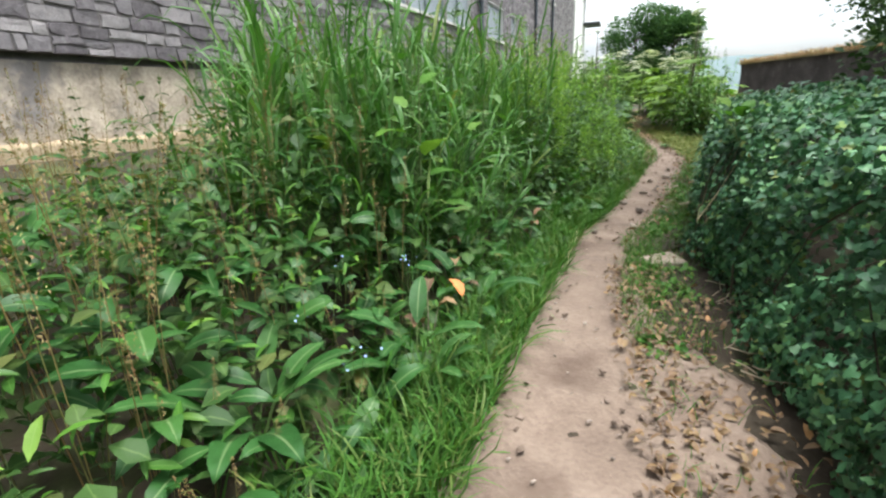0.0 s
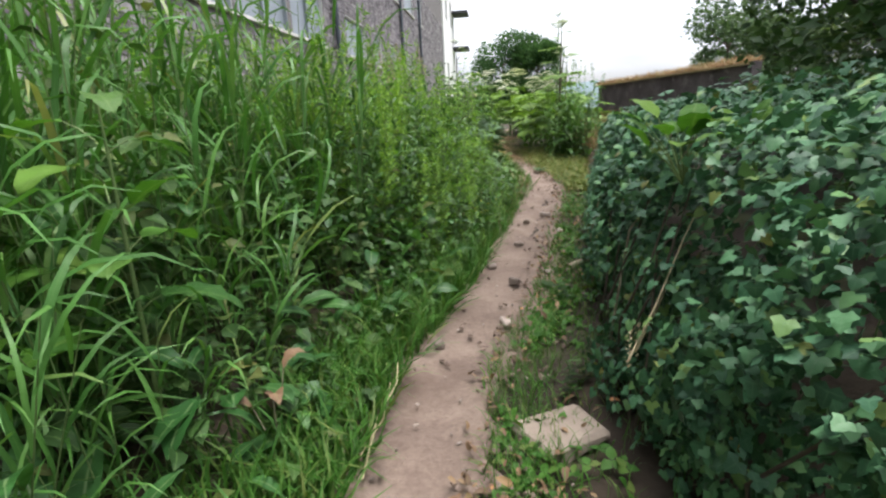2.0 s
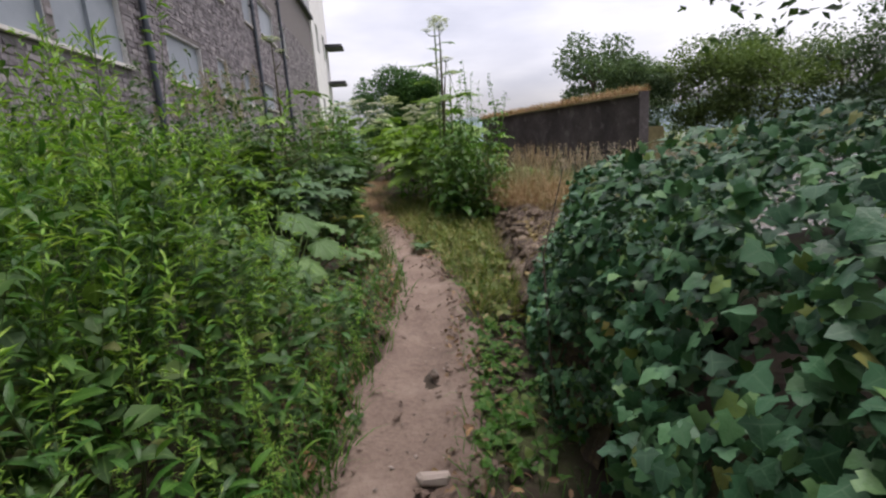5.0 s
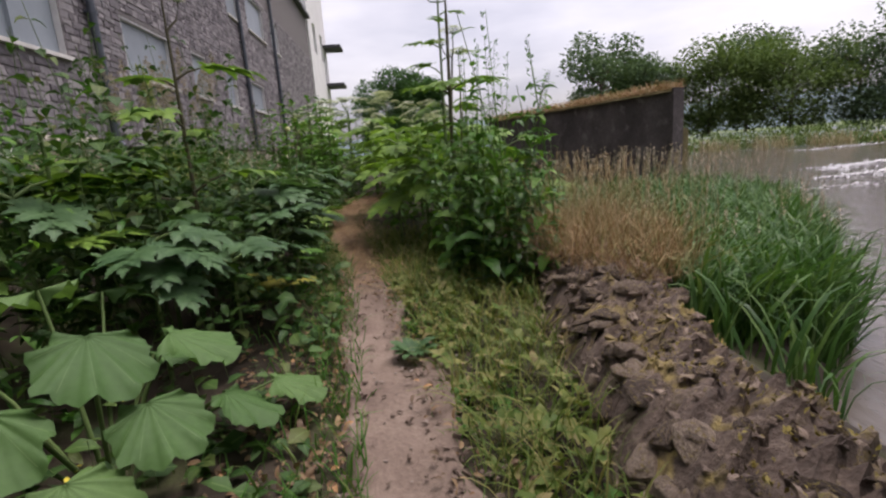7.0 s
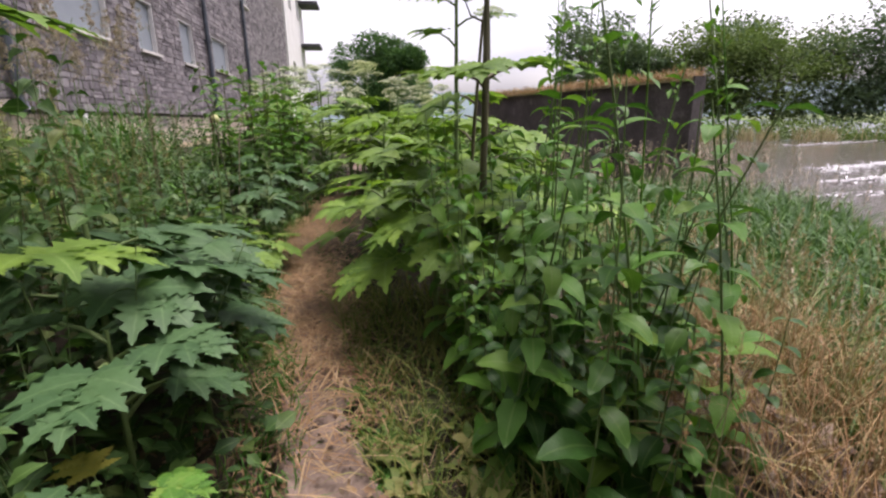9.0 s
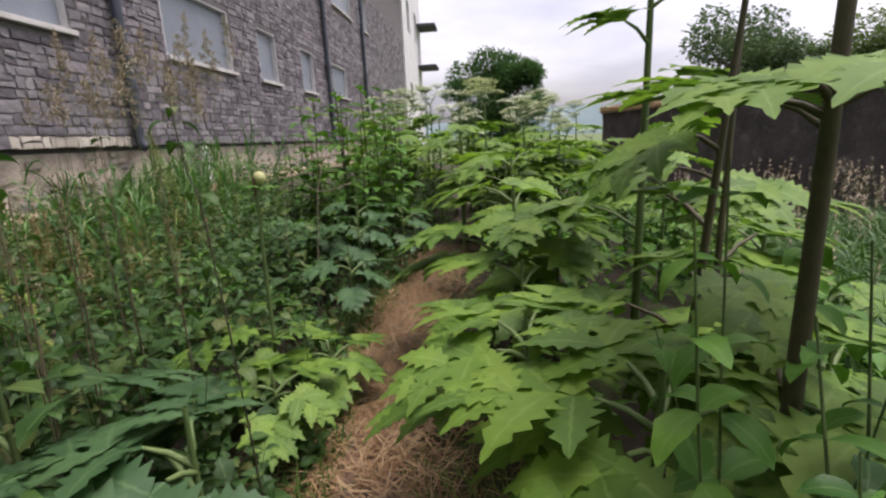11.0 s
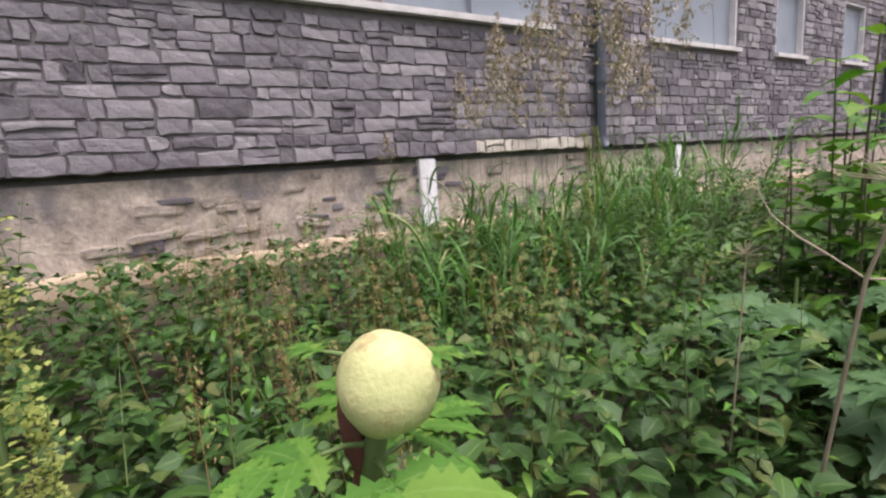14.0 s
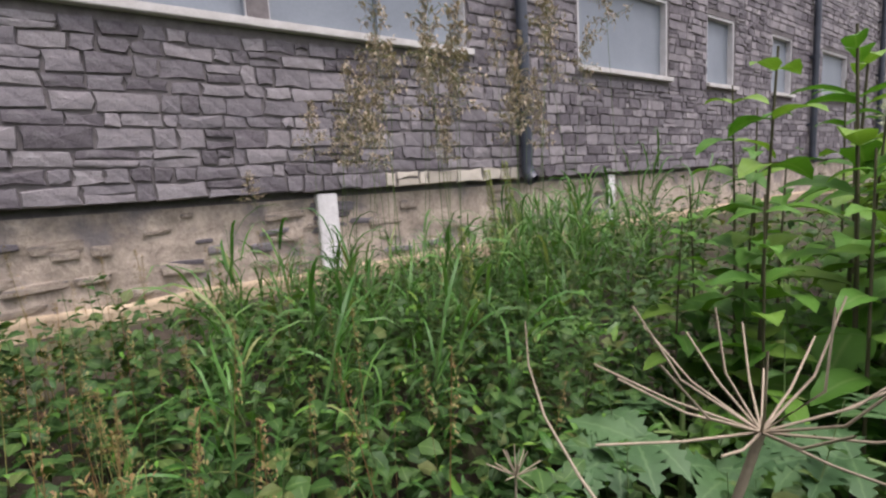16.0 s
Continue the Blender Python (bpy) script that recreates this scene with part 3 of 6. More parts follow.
fl = []
for x0, y0, x1, y1, w, m_ in ((26, 30, 44, 35, 1.3, 7500), (23, 26.5, 38, 30, .8, 2600), (20, 24, 34, 25, .5, 700), (40, 47, 70, 55, 1.0, 3000)):
    q, g = RNG.random(m_), RNG.normal(0, 1, m_)
    keep = np.array([noise.noise(Vector((a * 14, b * .7, x0))) > -.12 for a, b in zip(q, g)])
    q, g = q[keep], g[keep]
    pts = np.stack([x0 + (x1 - x0) * q + RNG.normal(0, .2, len(q)), y0 + (y1 - y0) * q + g * w * .6, -1.08 + .10 * RNG.random(len(q)) * np.exp(-g * g)], 1)
    fl.append(spread(seed_flake(1, .7), rot(-1.3 + RNG.normal(0, .35, len(q)), RNG.normal(0, .12, len(q)), RNG.normal(0, .12, len(q))), pts, np.stack([RNG.uniform(.05, .14, len(q)), RNG.uniform(.12, .42, len(q)), RNG.uniform(.05, .2, len(q))], 1)))
foam = put("water_foam", merged(fl), M_foam)
tagged(foam, "white broken water running over the weir", "water", kind="structure")

# ---- the stone building ----
WINDOWS = [  # y0, y1, z0, z1
    (17.32, 19.95, 3.50, 5.15), (14.4, 17.10, 3.50, 5.15), (11.5, 14.18, 3.50, 5.15), (8.6, 11.28, 3.50, 5.15),
    (22.28, 24.99, 3.50, 4.92), (26.52, 27.80, 3.50, 4.92), (29.85, 31.15, 3.50, 4.92), (33.4, 35.7, 3.62, 4.92),
    (22.3, 28.3, 7.3, 9.1), (31.2, 33.0, 7.3, 9.1), (34.2, 37.4, 7.4, 9.1), (39.0, 40.8, 7.4, 9.1),
]
Y0, Y1, ZB, ZT = -8.0, 53.0, 1.74, 12.6
building = thing("stone_building", "long grey stone building with boarded windows", "building", (0, 0, 0))


def wall_with_holes(x0, x1, y0, y1, z0, z1, holes):
    ysplit = sorted({y0, y1, *(h[0] for h in holes), *(h[1] for h in holes)})
    zsplit = sorted({z0, z1, *(h[2] for h in holes), *(h[3] for h in holes)})
    out = []
    for ya, yb in zip(ysplit, ysplit[1:]):
        start = None
        for za, zb in zip(zsplit, zsplit[1:]):
            cy, cz = (ya + yb) / 2, (za + zb) / 2
            solid = not any(h[0] < cy < h[1] and h[2] < cz < h[3] for h in holes)
            if solid and start is None:
                start = za
            if start is not None and not solid:
                out.append(box_tpl(x0, x1, ya, yb, start, za))
                start = None
        if start is not None:
            out.append(box_tpl(x0, x1, ya, yb, start, z1))
    return out


for piece in wall_with_holes(-.42, 0, Y0, Y1, ZB + .01, ZT, WINDOWS):
    put("wall_panel", piece, M_mortar, building, smooth=False)
put("end_wall", merged([box_tpl(-14, -.42, Y0, Y0 + .4, .3, ZT), box_tpl(-14.4, -14, Y0, Y1, .3, ZT)]), M_mortar, building, smooth=False)
put("roof", box_tpl(-14.6, .35, Y0 - .2, Y1 + .05, ZT, ZT + .25), M_slate, building, "dark slate roof edge", smooth=False)
put("floor_slab", box_tpl(-14, -.42, Y0 + .4, Y1, 1.2, 1.4), M_mortar, building, smooth=False)

# rubble plinth below the overhanging stone face
pl_y, pl_z = np.arange(Y0, 40, .07), np.linspace(.1, 1.665, 14)
PYg, PZg = np.meshgrid(pl_y, pl_z, indexing='ij')
PXg = np.array([[-.09 + noise.noise(Vector((2.5 * y, 6 * z, 4))) * .04 + noise.noise(Vector((9 * y, 14 * z, 7))) * .028 for y, z in zip(a, b)] for a, b in zip(PYg, PZg)])
k = np.arange(PXg.size).reshape(PXg.shape)
pf = np.concatenate([np.stack([k[:-1, :-1], k[1:, :-1], k[1:, 1:]], -1).reshape(-1, 3), np.stack([k[:-1, :-1], k[1:, 1:], k[:-1, 1:]], -1).reshape(-1, 3)])
put("plinth", Tpl(np.stack([PXg, PYg, PZg], -1).reshape(-1, 3), pf), M_plinth, building, "weathered tan rendered rubble plinth")
put("plinth_core", box_tpl(-.5, -.16, Y0, Y1, .1, 1.75), M_mortar, building, smooth=False)
fy, fz = np.arange(Y0, 36, .12), np.array([.3, .5, .66, .78, .83, .84])
FY, FZ = np.meshgrid(fy, fz, indexing='ij')
drop = np.array([.05 * noise.noise(Vector((0, y * .8, 2))) + .02 * noise.noise(Vector((0, y * 4, 2))) for y in fy])
FX = np.where(FZ > .835, -.12, -.03) + np.array([[noise.noise(Vector((3 * y, 7 * z, 9))) * .03 for y, z in zip(a, b)] for a, b in zip(FY, FZ)])
k = np.arange(FX.size).reshape(FX.shape)
ff = np.concatenate([np.stack([k[:-1, :-1], k[1:, :-1], k[1:, 1:]], -1).reshape(-1, 3), np.stack([k[:-1, :-1], k[1:, 1:], k[:-1, 1:]], -1).reshape(-1, 3)])
put("footing", Tpl(np.stack([FX, FY, FZ + drop[:, None]], -1).reshape(-1, 3), ff), M_ochre, building, "sandy ochre footing course")

pl_meshes = []
for k_ in range(6):
    bm = worn_box(-.5, .5, -.5, .5, -.5, .5, .14, 1, .07)
    me = bpy.data.meshes.new("rubble_stone")
    bm.to_mesh(me)
    bm.free()
    me.materials.append((M_plinth, M_plinth, M_stone)[k_ % 3])
    pl_meshes.append(me)
for k_ in range(70):
    st = new("rubble_stone", pl_meshes[k_ % 6])
    st.parent = building
    st.matrix_basis = Matrix.LocRotScale((-.085, RNG.uniform(13, 24), RNG.uniform(.86, 1.62)), Euler((RNG.normal(0, .08), RNG.normal(0, .05), RNG.normal(0, .05))), (RNG.uniform(.025, .06), RNG.uniform(.10, .55), RNG.uniform(.04, .13)))

for yb, w, z0 in ((17.77, .24, .84), (23.15, .16, .84)):
    bm = worn_box(-.10, .0, yb - w / 2, yb + w / 2, z0, 1.70, .012, 2, .006)
    part("pier", bm, M_whitewash, building, "whitewashed flaking pier strip")

# windows
for i, (y0, y1, z0, z1) in enumerate(WINDOWS):
    win = put("window", box_tpl(-.16, -.13, y0 + .02, y1 - .02, z0 + .02, z1 - .02), M_board, building, "grey boarded window panel", smooth=False)
    fw = .05 if z0 > 3.49 and y0 > 20.5 else .012
    fr = [box_tpl(-.14, -.01, y0 + .003, y0 + fw, z0 + .003, z1 - .003), box_tpl(-.14, -.01, y1 - fw, y1 - .003, z0 + .003, z1 - .003),
          box_tpl(-.14, -.012, y0 + fw, y1 - fw, z1 - .05, z1 - .003), box_tpl(-.14, -.012, y0 + fw, y1 - fw, z0 + .003, z0 + .03)]
    put("frame", merged(fr), M_frame, win, "white painted window frame", smooth=False)
    part("sill", worn_box(-.20, .10, y0 - .06, y1 + .05, z0 - .085, z0 - .002, .008), M_sill, win, "white painted window sill")
    if y1 - y0 > 2.4 and y0 < 20:
        put("mullion", box_tpl(-.135, -.05, (y0 + y1) / 2 - .012, (y0 + y1) / 2 + .012, z0 + .055, z1 - .07), M_board, win, smooth=False)
for y0, y1 in ((17.10, 17.32), (14.18, 14.40), (11.28, 11.50)):
    put("band_post", box_tpl(-.22, -.03, y0 - .02, y1 + .02, 3.5, 5.15), M_board, building, "grey post between window panels", smooth=False)
    part("sill_joint", worn_box(-.20, .098, y0 - .06, y1 + .05, 3.414, 3.496, .004), M_sill, building)


def downpipe(y, z0, z1, r):
    t = thing("downpipe", "blue-black cast iron downpipe fixed to the stone wall", "drainpipe", (0.03 + r + .03, y, 0), "downpipes on the wall")
    put("pipe", tube([(0, 0, z0 + .06), (0, 0, (z0 + z1) / 2), (0, 0, z1)], [r, r, r], 14), M_pipe, t)
    put("shoe", tube([(0, 0, z0 + .12), (.01, 0, z0 + .03), (.06, .01, z0 - .06), (.10, .02, z0 - .10)], [r * 1.12, r * 1.12, r * 1.12, r * 1.16], 12), M_pipe, t)
    z = z0 + .9
    while z < z1:
        put("collar", tube([(0, 0, z), (0, 0, z + .09)], [r * 1.28, r * 1.28], 14), M_pipe, t)
        put("bracket", box_tpl(-r - .06, -r * .6, -.12, .12, z + .02, z + .07), M_pipe, t, smooth=False)
        z += 1.83
    return t


downpipe(20.86, 1.80, 12.4, .085)
downpipe(32.45, 1.8, 12.4, .085)
downpipe(38.9, 1.8, 12.4, .085)

# white rendered tower at the far end, with two flat canopies
tower = thing("white_tower", "white rendered stair tower at the end of the building", "building", (0, 0, 0))
for piece in wall_with_holes(-9, .12, 53.2, 64.5, .3, 19, [(55.5, 57.2, 4, 6.4), (55.5, 57.2, 10.5, 13), (60, 61.6, 10.5, 13)]):
    put("wall_panel", piece, M_renderwhite, tower, smooth=False)
for (ya, yb, za, zb) in ((55.5, 57.2, 4, 6.4), (55.5, 57.2, 10.5, 13), (60, 61.6, 10.5, 13)):
    put("window", box_tpl(-.3, -.2, ya, yb, za, zb), M_board, tower, "dark grey window", smooth=False)
for zc in (8.6, 12.3):
    part("canopy", worn_box(.14, 1.9, 61.5, 64.2, zc - .3, zc, .04), M_slate, tower, "dark flat projecting canopy")

# ---- concrete river wall with grass on top, and the mossy wall behind ----
rw = thing("river_wall", "dark stained concrete river wall topped with dry grass", "wall", (0, 0, 0))
ax, ay, bx, by = 14.8, 23.1, 11.6, 35.5
wl_len = math.hypot(bx - ax, by - ay)
wu = np.array([(bx - ax) / wl_len, (by - ay) / wl_len])
wn_ = np.array([-wu[1], wu[0]])
if wn_[0] > 0:
    wn_ = -wn_


def on_wall(s, d, z):
    p = np.array([ax, ay]) + wu * s + wn_ * d
    return (p[0], p[1], z)


sn, zn = 60, 12
fv = [on_wall(wl_len * i / (sn - 1), .05 * noise.noise(Vector((i * .3, j * .5, 0))), -1.6 + (2.40 + 1.6) * j / (zn - 1)) for i in range(sn) for j in range(zn)]
k = np.arange(sn * zn).reshape(sn, zn)
ff = np.concatenate([np.stack([k[:-1, :-1], k[1:, :-1], k[1:, 1:]], -1).reshape(-1, 3), np.stack([k[:-1, :-1], k[1:, 1:], k[:-1, 1:]], -1).reshape(-1, 3)])
put("face", Tpl(fv, ff), M_concrete, rw, "dark streaked concrete face")
core = box_tpl(0, wl_len, 0, .26, -1.6, 2.38)
core.v = np.array([on_wall(x, -.04 - y, z) for x, y, z in core.v])
put("body", core, M_concrete, rw, smooth=False)
endp = box_tpl(-.07, .02, -.10, .30, -1.6, 2.45)
endp.v = np.array([on_wall(x, -y, z) for x, y, z in endp.v])
put("end_pier", endp, M_concrete, rw, "stained concrete end pier", smooth=False)
nb = 5200
s_, d_ = RNG.uniform(-.05, wl_len, nb), -RNG.uniform(-.22, .36, nb)
pp = np.array([on_wall(a, b, 2.36 + RNG.uniform(0, .10)) for a, b in zip(s_, d_)])
put("grass_top", spread(grass_blade(.30, .014, 70, -60, 4), tilt_turn(nb, .4), pp, RNG.uniform(.5, 1.6, nb)), M_rust, rw, "dry tufted grass along the wall top")
turf = box_tpl(0, wl_len, -.10, .32, 2.34, 2.44)
turf.v = np.array([on_wall(x, -y, z) for x, y, z in turf.v]) + RNG.normal(0, .02, (8, 3))
put("turf", turf, M_mossy, rw, smooth=False)

mw = thing("mossy_wall", "low ochre mossy masonry wall by the water", "wall", (0, 0, 0))
part("body", worn_box(17.0, 20.6, 31.5, 32.3, -1.4, 1.35, .06, 2, .05), M_mossy, mw)

# ---- far banks, hills ----
hv, hf = [], []
hb = np.linspace(-60, 75, 90)
for i, b in enumerate(hb):
    q = noise.noise(Vector((b * .06, 0, 0))) * 14 + noise.noise(Vector((b * .25, 4, 0))) * 5
    top = 26 + q + 16 * math.exp(-((b - 20) / 5) ** 2) + 10 * math.exp(-((b - 40) / 14) ** 2)
    for rr, zz in ((520, -3), (560, top * .6), (640, top)):
        hv.append((6 + rr * math.sin(radians(b)), 8 + rr * math.cos(radians(b)), zz))
for i in range(len(hb) - 1):
    for j in range(2):
        a0 = i * 3 + j
        hf += [(a0, a0 + 3, a0 + 4), (a0, a0 + 4, a0 + 1)]
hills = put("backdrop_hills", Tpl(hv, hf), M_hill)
tagged(hills, "wooded hills far across the valley, tinted blue green for haze", "hills", kind="structure")

# ---- trees ----


def tree(name, label, x, y, z, height, radius, mat, leaves, trunk_h=.3, seed=0, leaf_size=.35, group="", squash=1.0, lobes=9, trunk_r=None):
    rg = np.random.default_rng(seed)
    t = thing(name, label, "tree", (x, y, z), group)
    r0 = trunk_r or height * .022
    top = height * .8
    line = np.array([(rg.normal(0, .02) * height * q, rg.normal(0, .02) * height * q, top * q) for q in np.linspace(0, 1, 7)])
    trunk = [tube(line, np.linspace(r0, r0 * .25, 7), 9)]
    centres = []
    for i in range(lobes):
        q = rg.uniform(trunk_h, .95)
        yaw = rg.uniform(0, 2 * math.pi)
        reach = radius * rg.uniform(.35, .8) * math.sin(math.pi * min(.98, max(.12, (q - trunk_h * .6) / (1.1 - trunk_h * .6)))) ** .6
        p0 = np.array([np.interp(q * .75 * height, line[:, 2], line[:, c]) for c in range(3)])
        p1 = np.array([math.cos(yaw) * reach, math.sin(yaw) * reach, q * height * squash])
        mid = (p0 + p1) / 2 + np.array([0, 0, -.03 * height])
        trunk.append(tube([p0, mid, p1], [r0 * .4, r0 * .25, r0 * .08], 6))
        centres.append((p1, radius * rg.uniform(.34, .6)))
    put("trunk", merged(trunk), M_bark, t)
    per = leaves // lobes
    pts = []
    for c, r in centres:
        d = rg.normal(0, 1, (per, 3))
        d /= np.linalg.norm(d, axis=1)[:, None]
        rad = r * rg.uniform(.25, 1, per) ** .5 * (1 + .3 * np.array([noise.noise(Vector(v * 2.2 + c)) for v in d]))
        pts.append(c + d * rad[:, None] * np.array([1, 1, .8]))
    pts = np.concatenate(pts)
    n = len(pts)
    one = seed_flake(1, .62)
    put("crown", spread(one, rot(rg.uniform(0, 6.28, n), rg.uniform(-1.0, .6, n), rg.uniform(-1, 1, n)), pts, leaf_size * rg.uniform(.6, 1.3, n)), mat, t)
    return t


tree("dark_tree", "dense dark leaved tree standing behind the ivy bank", 9.75, 8.4, -.5, 8.0, 2.3, M_yew, 30000, .14, 3, .09, lobes=30, trunk_r=.13)
tree("dark_tree", "dense dark leaved tree standing behind the ivy bank", 9.05, 5.8, -.3, 7.0, 1.9, M_yew, 28000, .12, 4, .095, lobes=24, trunk_r=.13)
tree("broadleaf_tree", "round green broadleaf tree beyond the building", 5.6, 78, 0, 12.0, 5.4, M_tree, 20000, .12, 5, .34, "trees beyond the building", lobes=14)
tree("broadleaf_tree", "round green broadleaf tree beyond the building", 10.4, 76, 0, 11.2, 4.6, M_tree, 16000, .12, 6, .34, "trees beyond the building", lobes=12)
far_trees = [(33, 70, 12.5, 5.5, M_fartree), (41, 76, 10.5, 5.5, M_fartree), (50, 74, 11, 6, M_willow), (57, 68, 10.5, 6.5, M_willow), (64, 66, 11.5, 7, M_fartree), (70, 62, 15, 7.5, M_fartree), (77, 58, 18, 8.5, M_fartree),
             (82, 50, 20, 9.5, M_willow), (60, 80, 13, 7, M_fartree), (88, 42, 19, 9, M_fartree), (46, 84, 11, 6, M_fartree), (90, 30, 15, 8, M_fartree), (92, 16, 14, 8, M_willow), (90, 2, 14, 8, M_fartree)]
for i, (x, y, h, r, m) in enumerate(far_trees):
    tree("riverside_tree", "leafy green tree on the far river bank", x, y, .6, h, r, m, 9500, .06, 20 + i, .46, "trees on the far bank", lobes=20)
# low scrub along the far bank, in uneven clumps
n = 26000
bx_ = RNG.uniform(0, 1, n)
lump = np.array([noise.noise(Vector((v * 26, 3, 0))) + .6 * noise.noise(Vector((v * 90, 5, 0))) for v in bx_])
sx_ = 26 + bx_ * 62
sy_ = 68 - bx_ * 40 + RNG.uniform(-3, 4, n)
top_ = np.clip(1.5 + 2.6 * lump, .25, 4)
put_ob = put("bank_scrub", spread(seed_flake(1, .5), rot(RNG.uniform(0, 6.28, n), RNG.uniform(-.4, 1.3, n), RNG.uniform(-1, 1, n)), np.stack([sx_, sy_, -1.0 + RNG.uniform(0, 1, n) ** 1.2 * top_], 1), RNG.uniform(.16, .42, n)), M_willow)
tagged(put_ob, "pale scrub and bushes along the far river bank", "scrub", kind="stuff")
n = 5000
q = RNG.uniform(0, 1, n)
q = q[np.array([noise.noise(Vector((v * 40, 7, 0))) > 0 for v in q])]
n = len(q)
put_ob = put("dry_bank_reeds", spread(grass_blade(1.5, .05, 84, 40, 4), tilt_turn(n, .2), np.stack([25 + q * 50, 65 - q * 34 + RNG.uniform(-1, 1, n), np.full(n, -1.05)], 1), RNG.uniform(.4, 1.2, n)), M_straw)
tagged(put_ob, "straw coloured reeds at the far water's edge", "reeds", kind="stuff")

# ---- mass planting: heights over the ground ----


def veg_h(x, y):
    """Height of the weeds left of the path."""
    d = path_x(y) - path_w(y) - x - .24 * (1 - sstep(5.6, 7.0, y)) - .26 * sstep(8.7, 9.6, y) * (1 - sstep(12.2, 13.0, y))
    y_in = y
    y = np.where(y < 7, y - .75 * np.clip(4.0 - x, 0, 3) * (1 - sstep(5.5, 7, y)), y)
    base = np.interp(y, [-4, 1, 2.9, 3.6, 6.0, 7.5, 9, 10.5, 11.2, 13.3, 13.6, 14.0, 15, 18, 19.5, 22, 30], [.8, .8, .86, 1.45, 1.45, 1.34, 1.3, 1.38, 1.6, 1.5, 1.3, .86, .76, .75, .95, 1.2, 1.25])
    y = y_in
    ramp = sstep(-.10, .8, d) * .84 + .16
    open_wall = sstep(13.8, 14.6, y) * (1 - sstep(18.3, 19.8, y))
    thin = 1 - .35 * sstep(3.2, 5.2, d) * (1 - open_wall) - .62 * sstep(3.3, 5.0, d) * open_wall
    clear = 1 - .86 * np.exp(-(((x - 5.35) / .75) ** 2 + ((y - 10.25) / .85) ** 2) ** 2)
    base = base * clear
    return base * ramp * thin


def keep_clear(x, y, z_top):
    """True where a stem does not stand in the walker's way."""
    ok = np.ones(len(x), bool)
    for t, eye, _, _ in PATH:
        ok &= ~((np.hypot(x - eye[0], y - eye[1]) < .45) & (z_top > eye[2] - .55))
    ok &= np.abs(x - path_x(y)) > path_w(y) + .03
    return ok


def scatter_plants(name, label, category, tpls, mats, zones, base_h=1.0, tilt=.14, hmin=.55, hmax=1.1, hfun=veg_h):
    """zones: (x0, x1, y0, y1, plants per square metre). Plants are templates one metre high."""
    out = []
    for x0, x1, y0, y1, dens in zones:
        n = int((x1 - x0) * (y1 - y0) * dens)
        x, y = rand_place(n, x0, x1, y0, y1)
        h = hfun(x, y) * RNG.uniform(hmin, hmax, n) * base_h
        z = ground_z(x, y)
        ok = keep_clear(x, y, z + h) & (x > .08) & (h > .06)
        x, y, z, h = x[ok], y[ok], z[ok], h[ok]
        which = RNG.integers(0, len(tpls), len(x))
        for i, t in enumerate(tpls):
            s = which == i
            if s.any():
                sz = h[s]
                wd = np.clip(sz, .38, 1.1) ** .8
                out.append(spread(t, tilt_turn(s.sum(), tilt), np.stack([x[s], y[s], z[s] - .02], 1), np.stack([wd, wd, sz], 1)))
    ob = put(name, merged(out), mats)
    return tagged(ob, label, category, kind="stuff")


nl = leaf(.115, .064, 18, -45, 4, .28, .06, .34)
nettles = [leafy_stem(1.0, 10, nl, .12, 1.25, .45, .08, .0035, 2, (-25, 25), s) for s in range(4)]
wl_ = leaf(.14, .027, 35, -25, 5, .25, .0, .4)
willowherbs = [leafy_stem(1.0, 13, wl_, .12, 1.1, .5, .08, .003, 2, (-5, 35), 10 + s) for s in range(3)]
bl = leaf(.11, .08, 10, -40, 4, .2, .06, .4)
low_leafy = [leafy_stem(1.0, 6, bl, .25, 1.3, .7, .25, .003, 3, (-25, 20), 20 + s) for s in range(3)]


def tall_grass_plant(seed):
    rg = np.random.default_rng(seed)
    ps = [tube([(0, 0, 0), (.01, .01, .5), (.03, .02, 1.0)], [.0035, .003, .0015], 4).slot(1)]
    for i in range(9):
        q = .10 + .095 * i
        b = grass_blade(rg.uniform(.34, .56), rg.uniform(.013, .023), rg.uniform(50, 78), rg.uniform(-88, -45), 6, rg.uniform(-1, 1), 1.7)
        ps.append(b.moved(rot(rg.uniform(0, 6.28)), (.02 * q, .02 * q, q)))
    return merged(ps)


tall_grass = [tall_grass_plant(s) for s in range(5)]


def seed_head(seed, spread_=.05, n=46, size=.013):
    rg = np.random.default_rng(seed)
    ps = [tube([(0, 0, 0), (.005, 0, .6), (.02, .01, 1.0)], [.0022, .0018, .001], 4).slot(1)]
    for i in range(n):
        q = rg.uniform(.72, 1.0)
        rr = spread_ * (1 - (q - .72) / .3) * rg.uniform(.2, 1)
        an = rg.uniform(0, 6.28)
        ps.append(seed_flake(size * rg.uniform(1.2, 2.4), size * .7).moved(rot(an, .7), (.02 * q + rr * math.cos(an), rr * math.sin(an), q)))
    return merged(ps)


def feathery(seed):
    rg = np.random.default_rng(seed)
    ps = [tube([(0, 0, 0), (.02, .01, .6), (.05, .02, 1.0)], [.0022, .0018, .001], 4).slot(1)]
    for i in range(95):
        q = rg.uniform(.2, 1.0)
        rr = .10 * (1.1 - q) * rg.uniform(.2, 1)
        an = rg.uniform(0, 6.28)
        ps.append(seed_flake(rg.uniform(.03, .06), .009).moved(rot(an, rg.uniform(-.2, .8)), (.05 * q + rr * math.cos(an) * .6, rr * math.sin(an) * .6, q)))
    return merged(ps)


feathers = [feathery(60 + s) for s in range(4)]


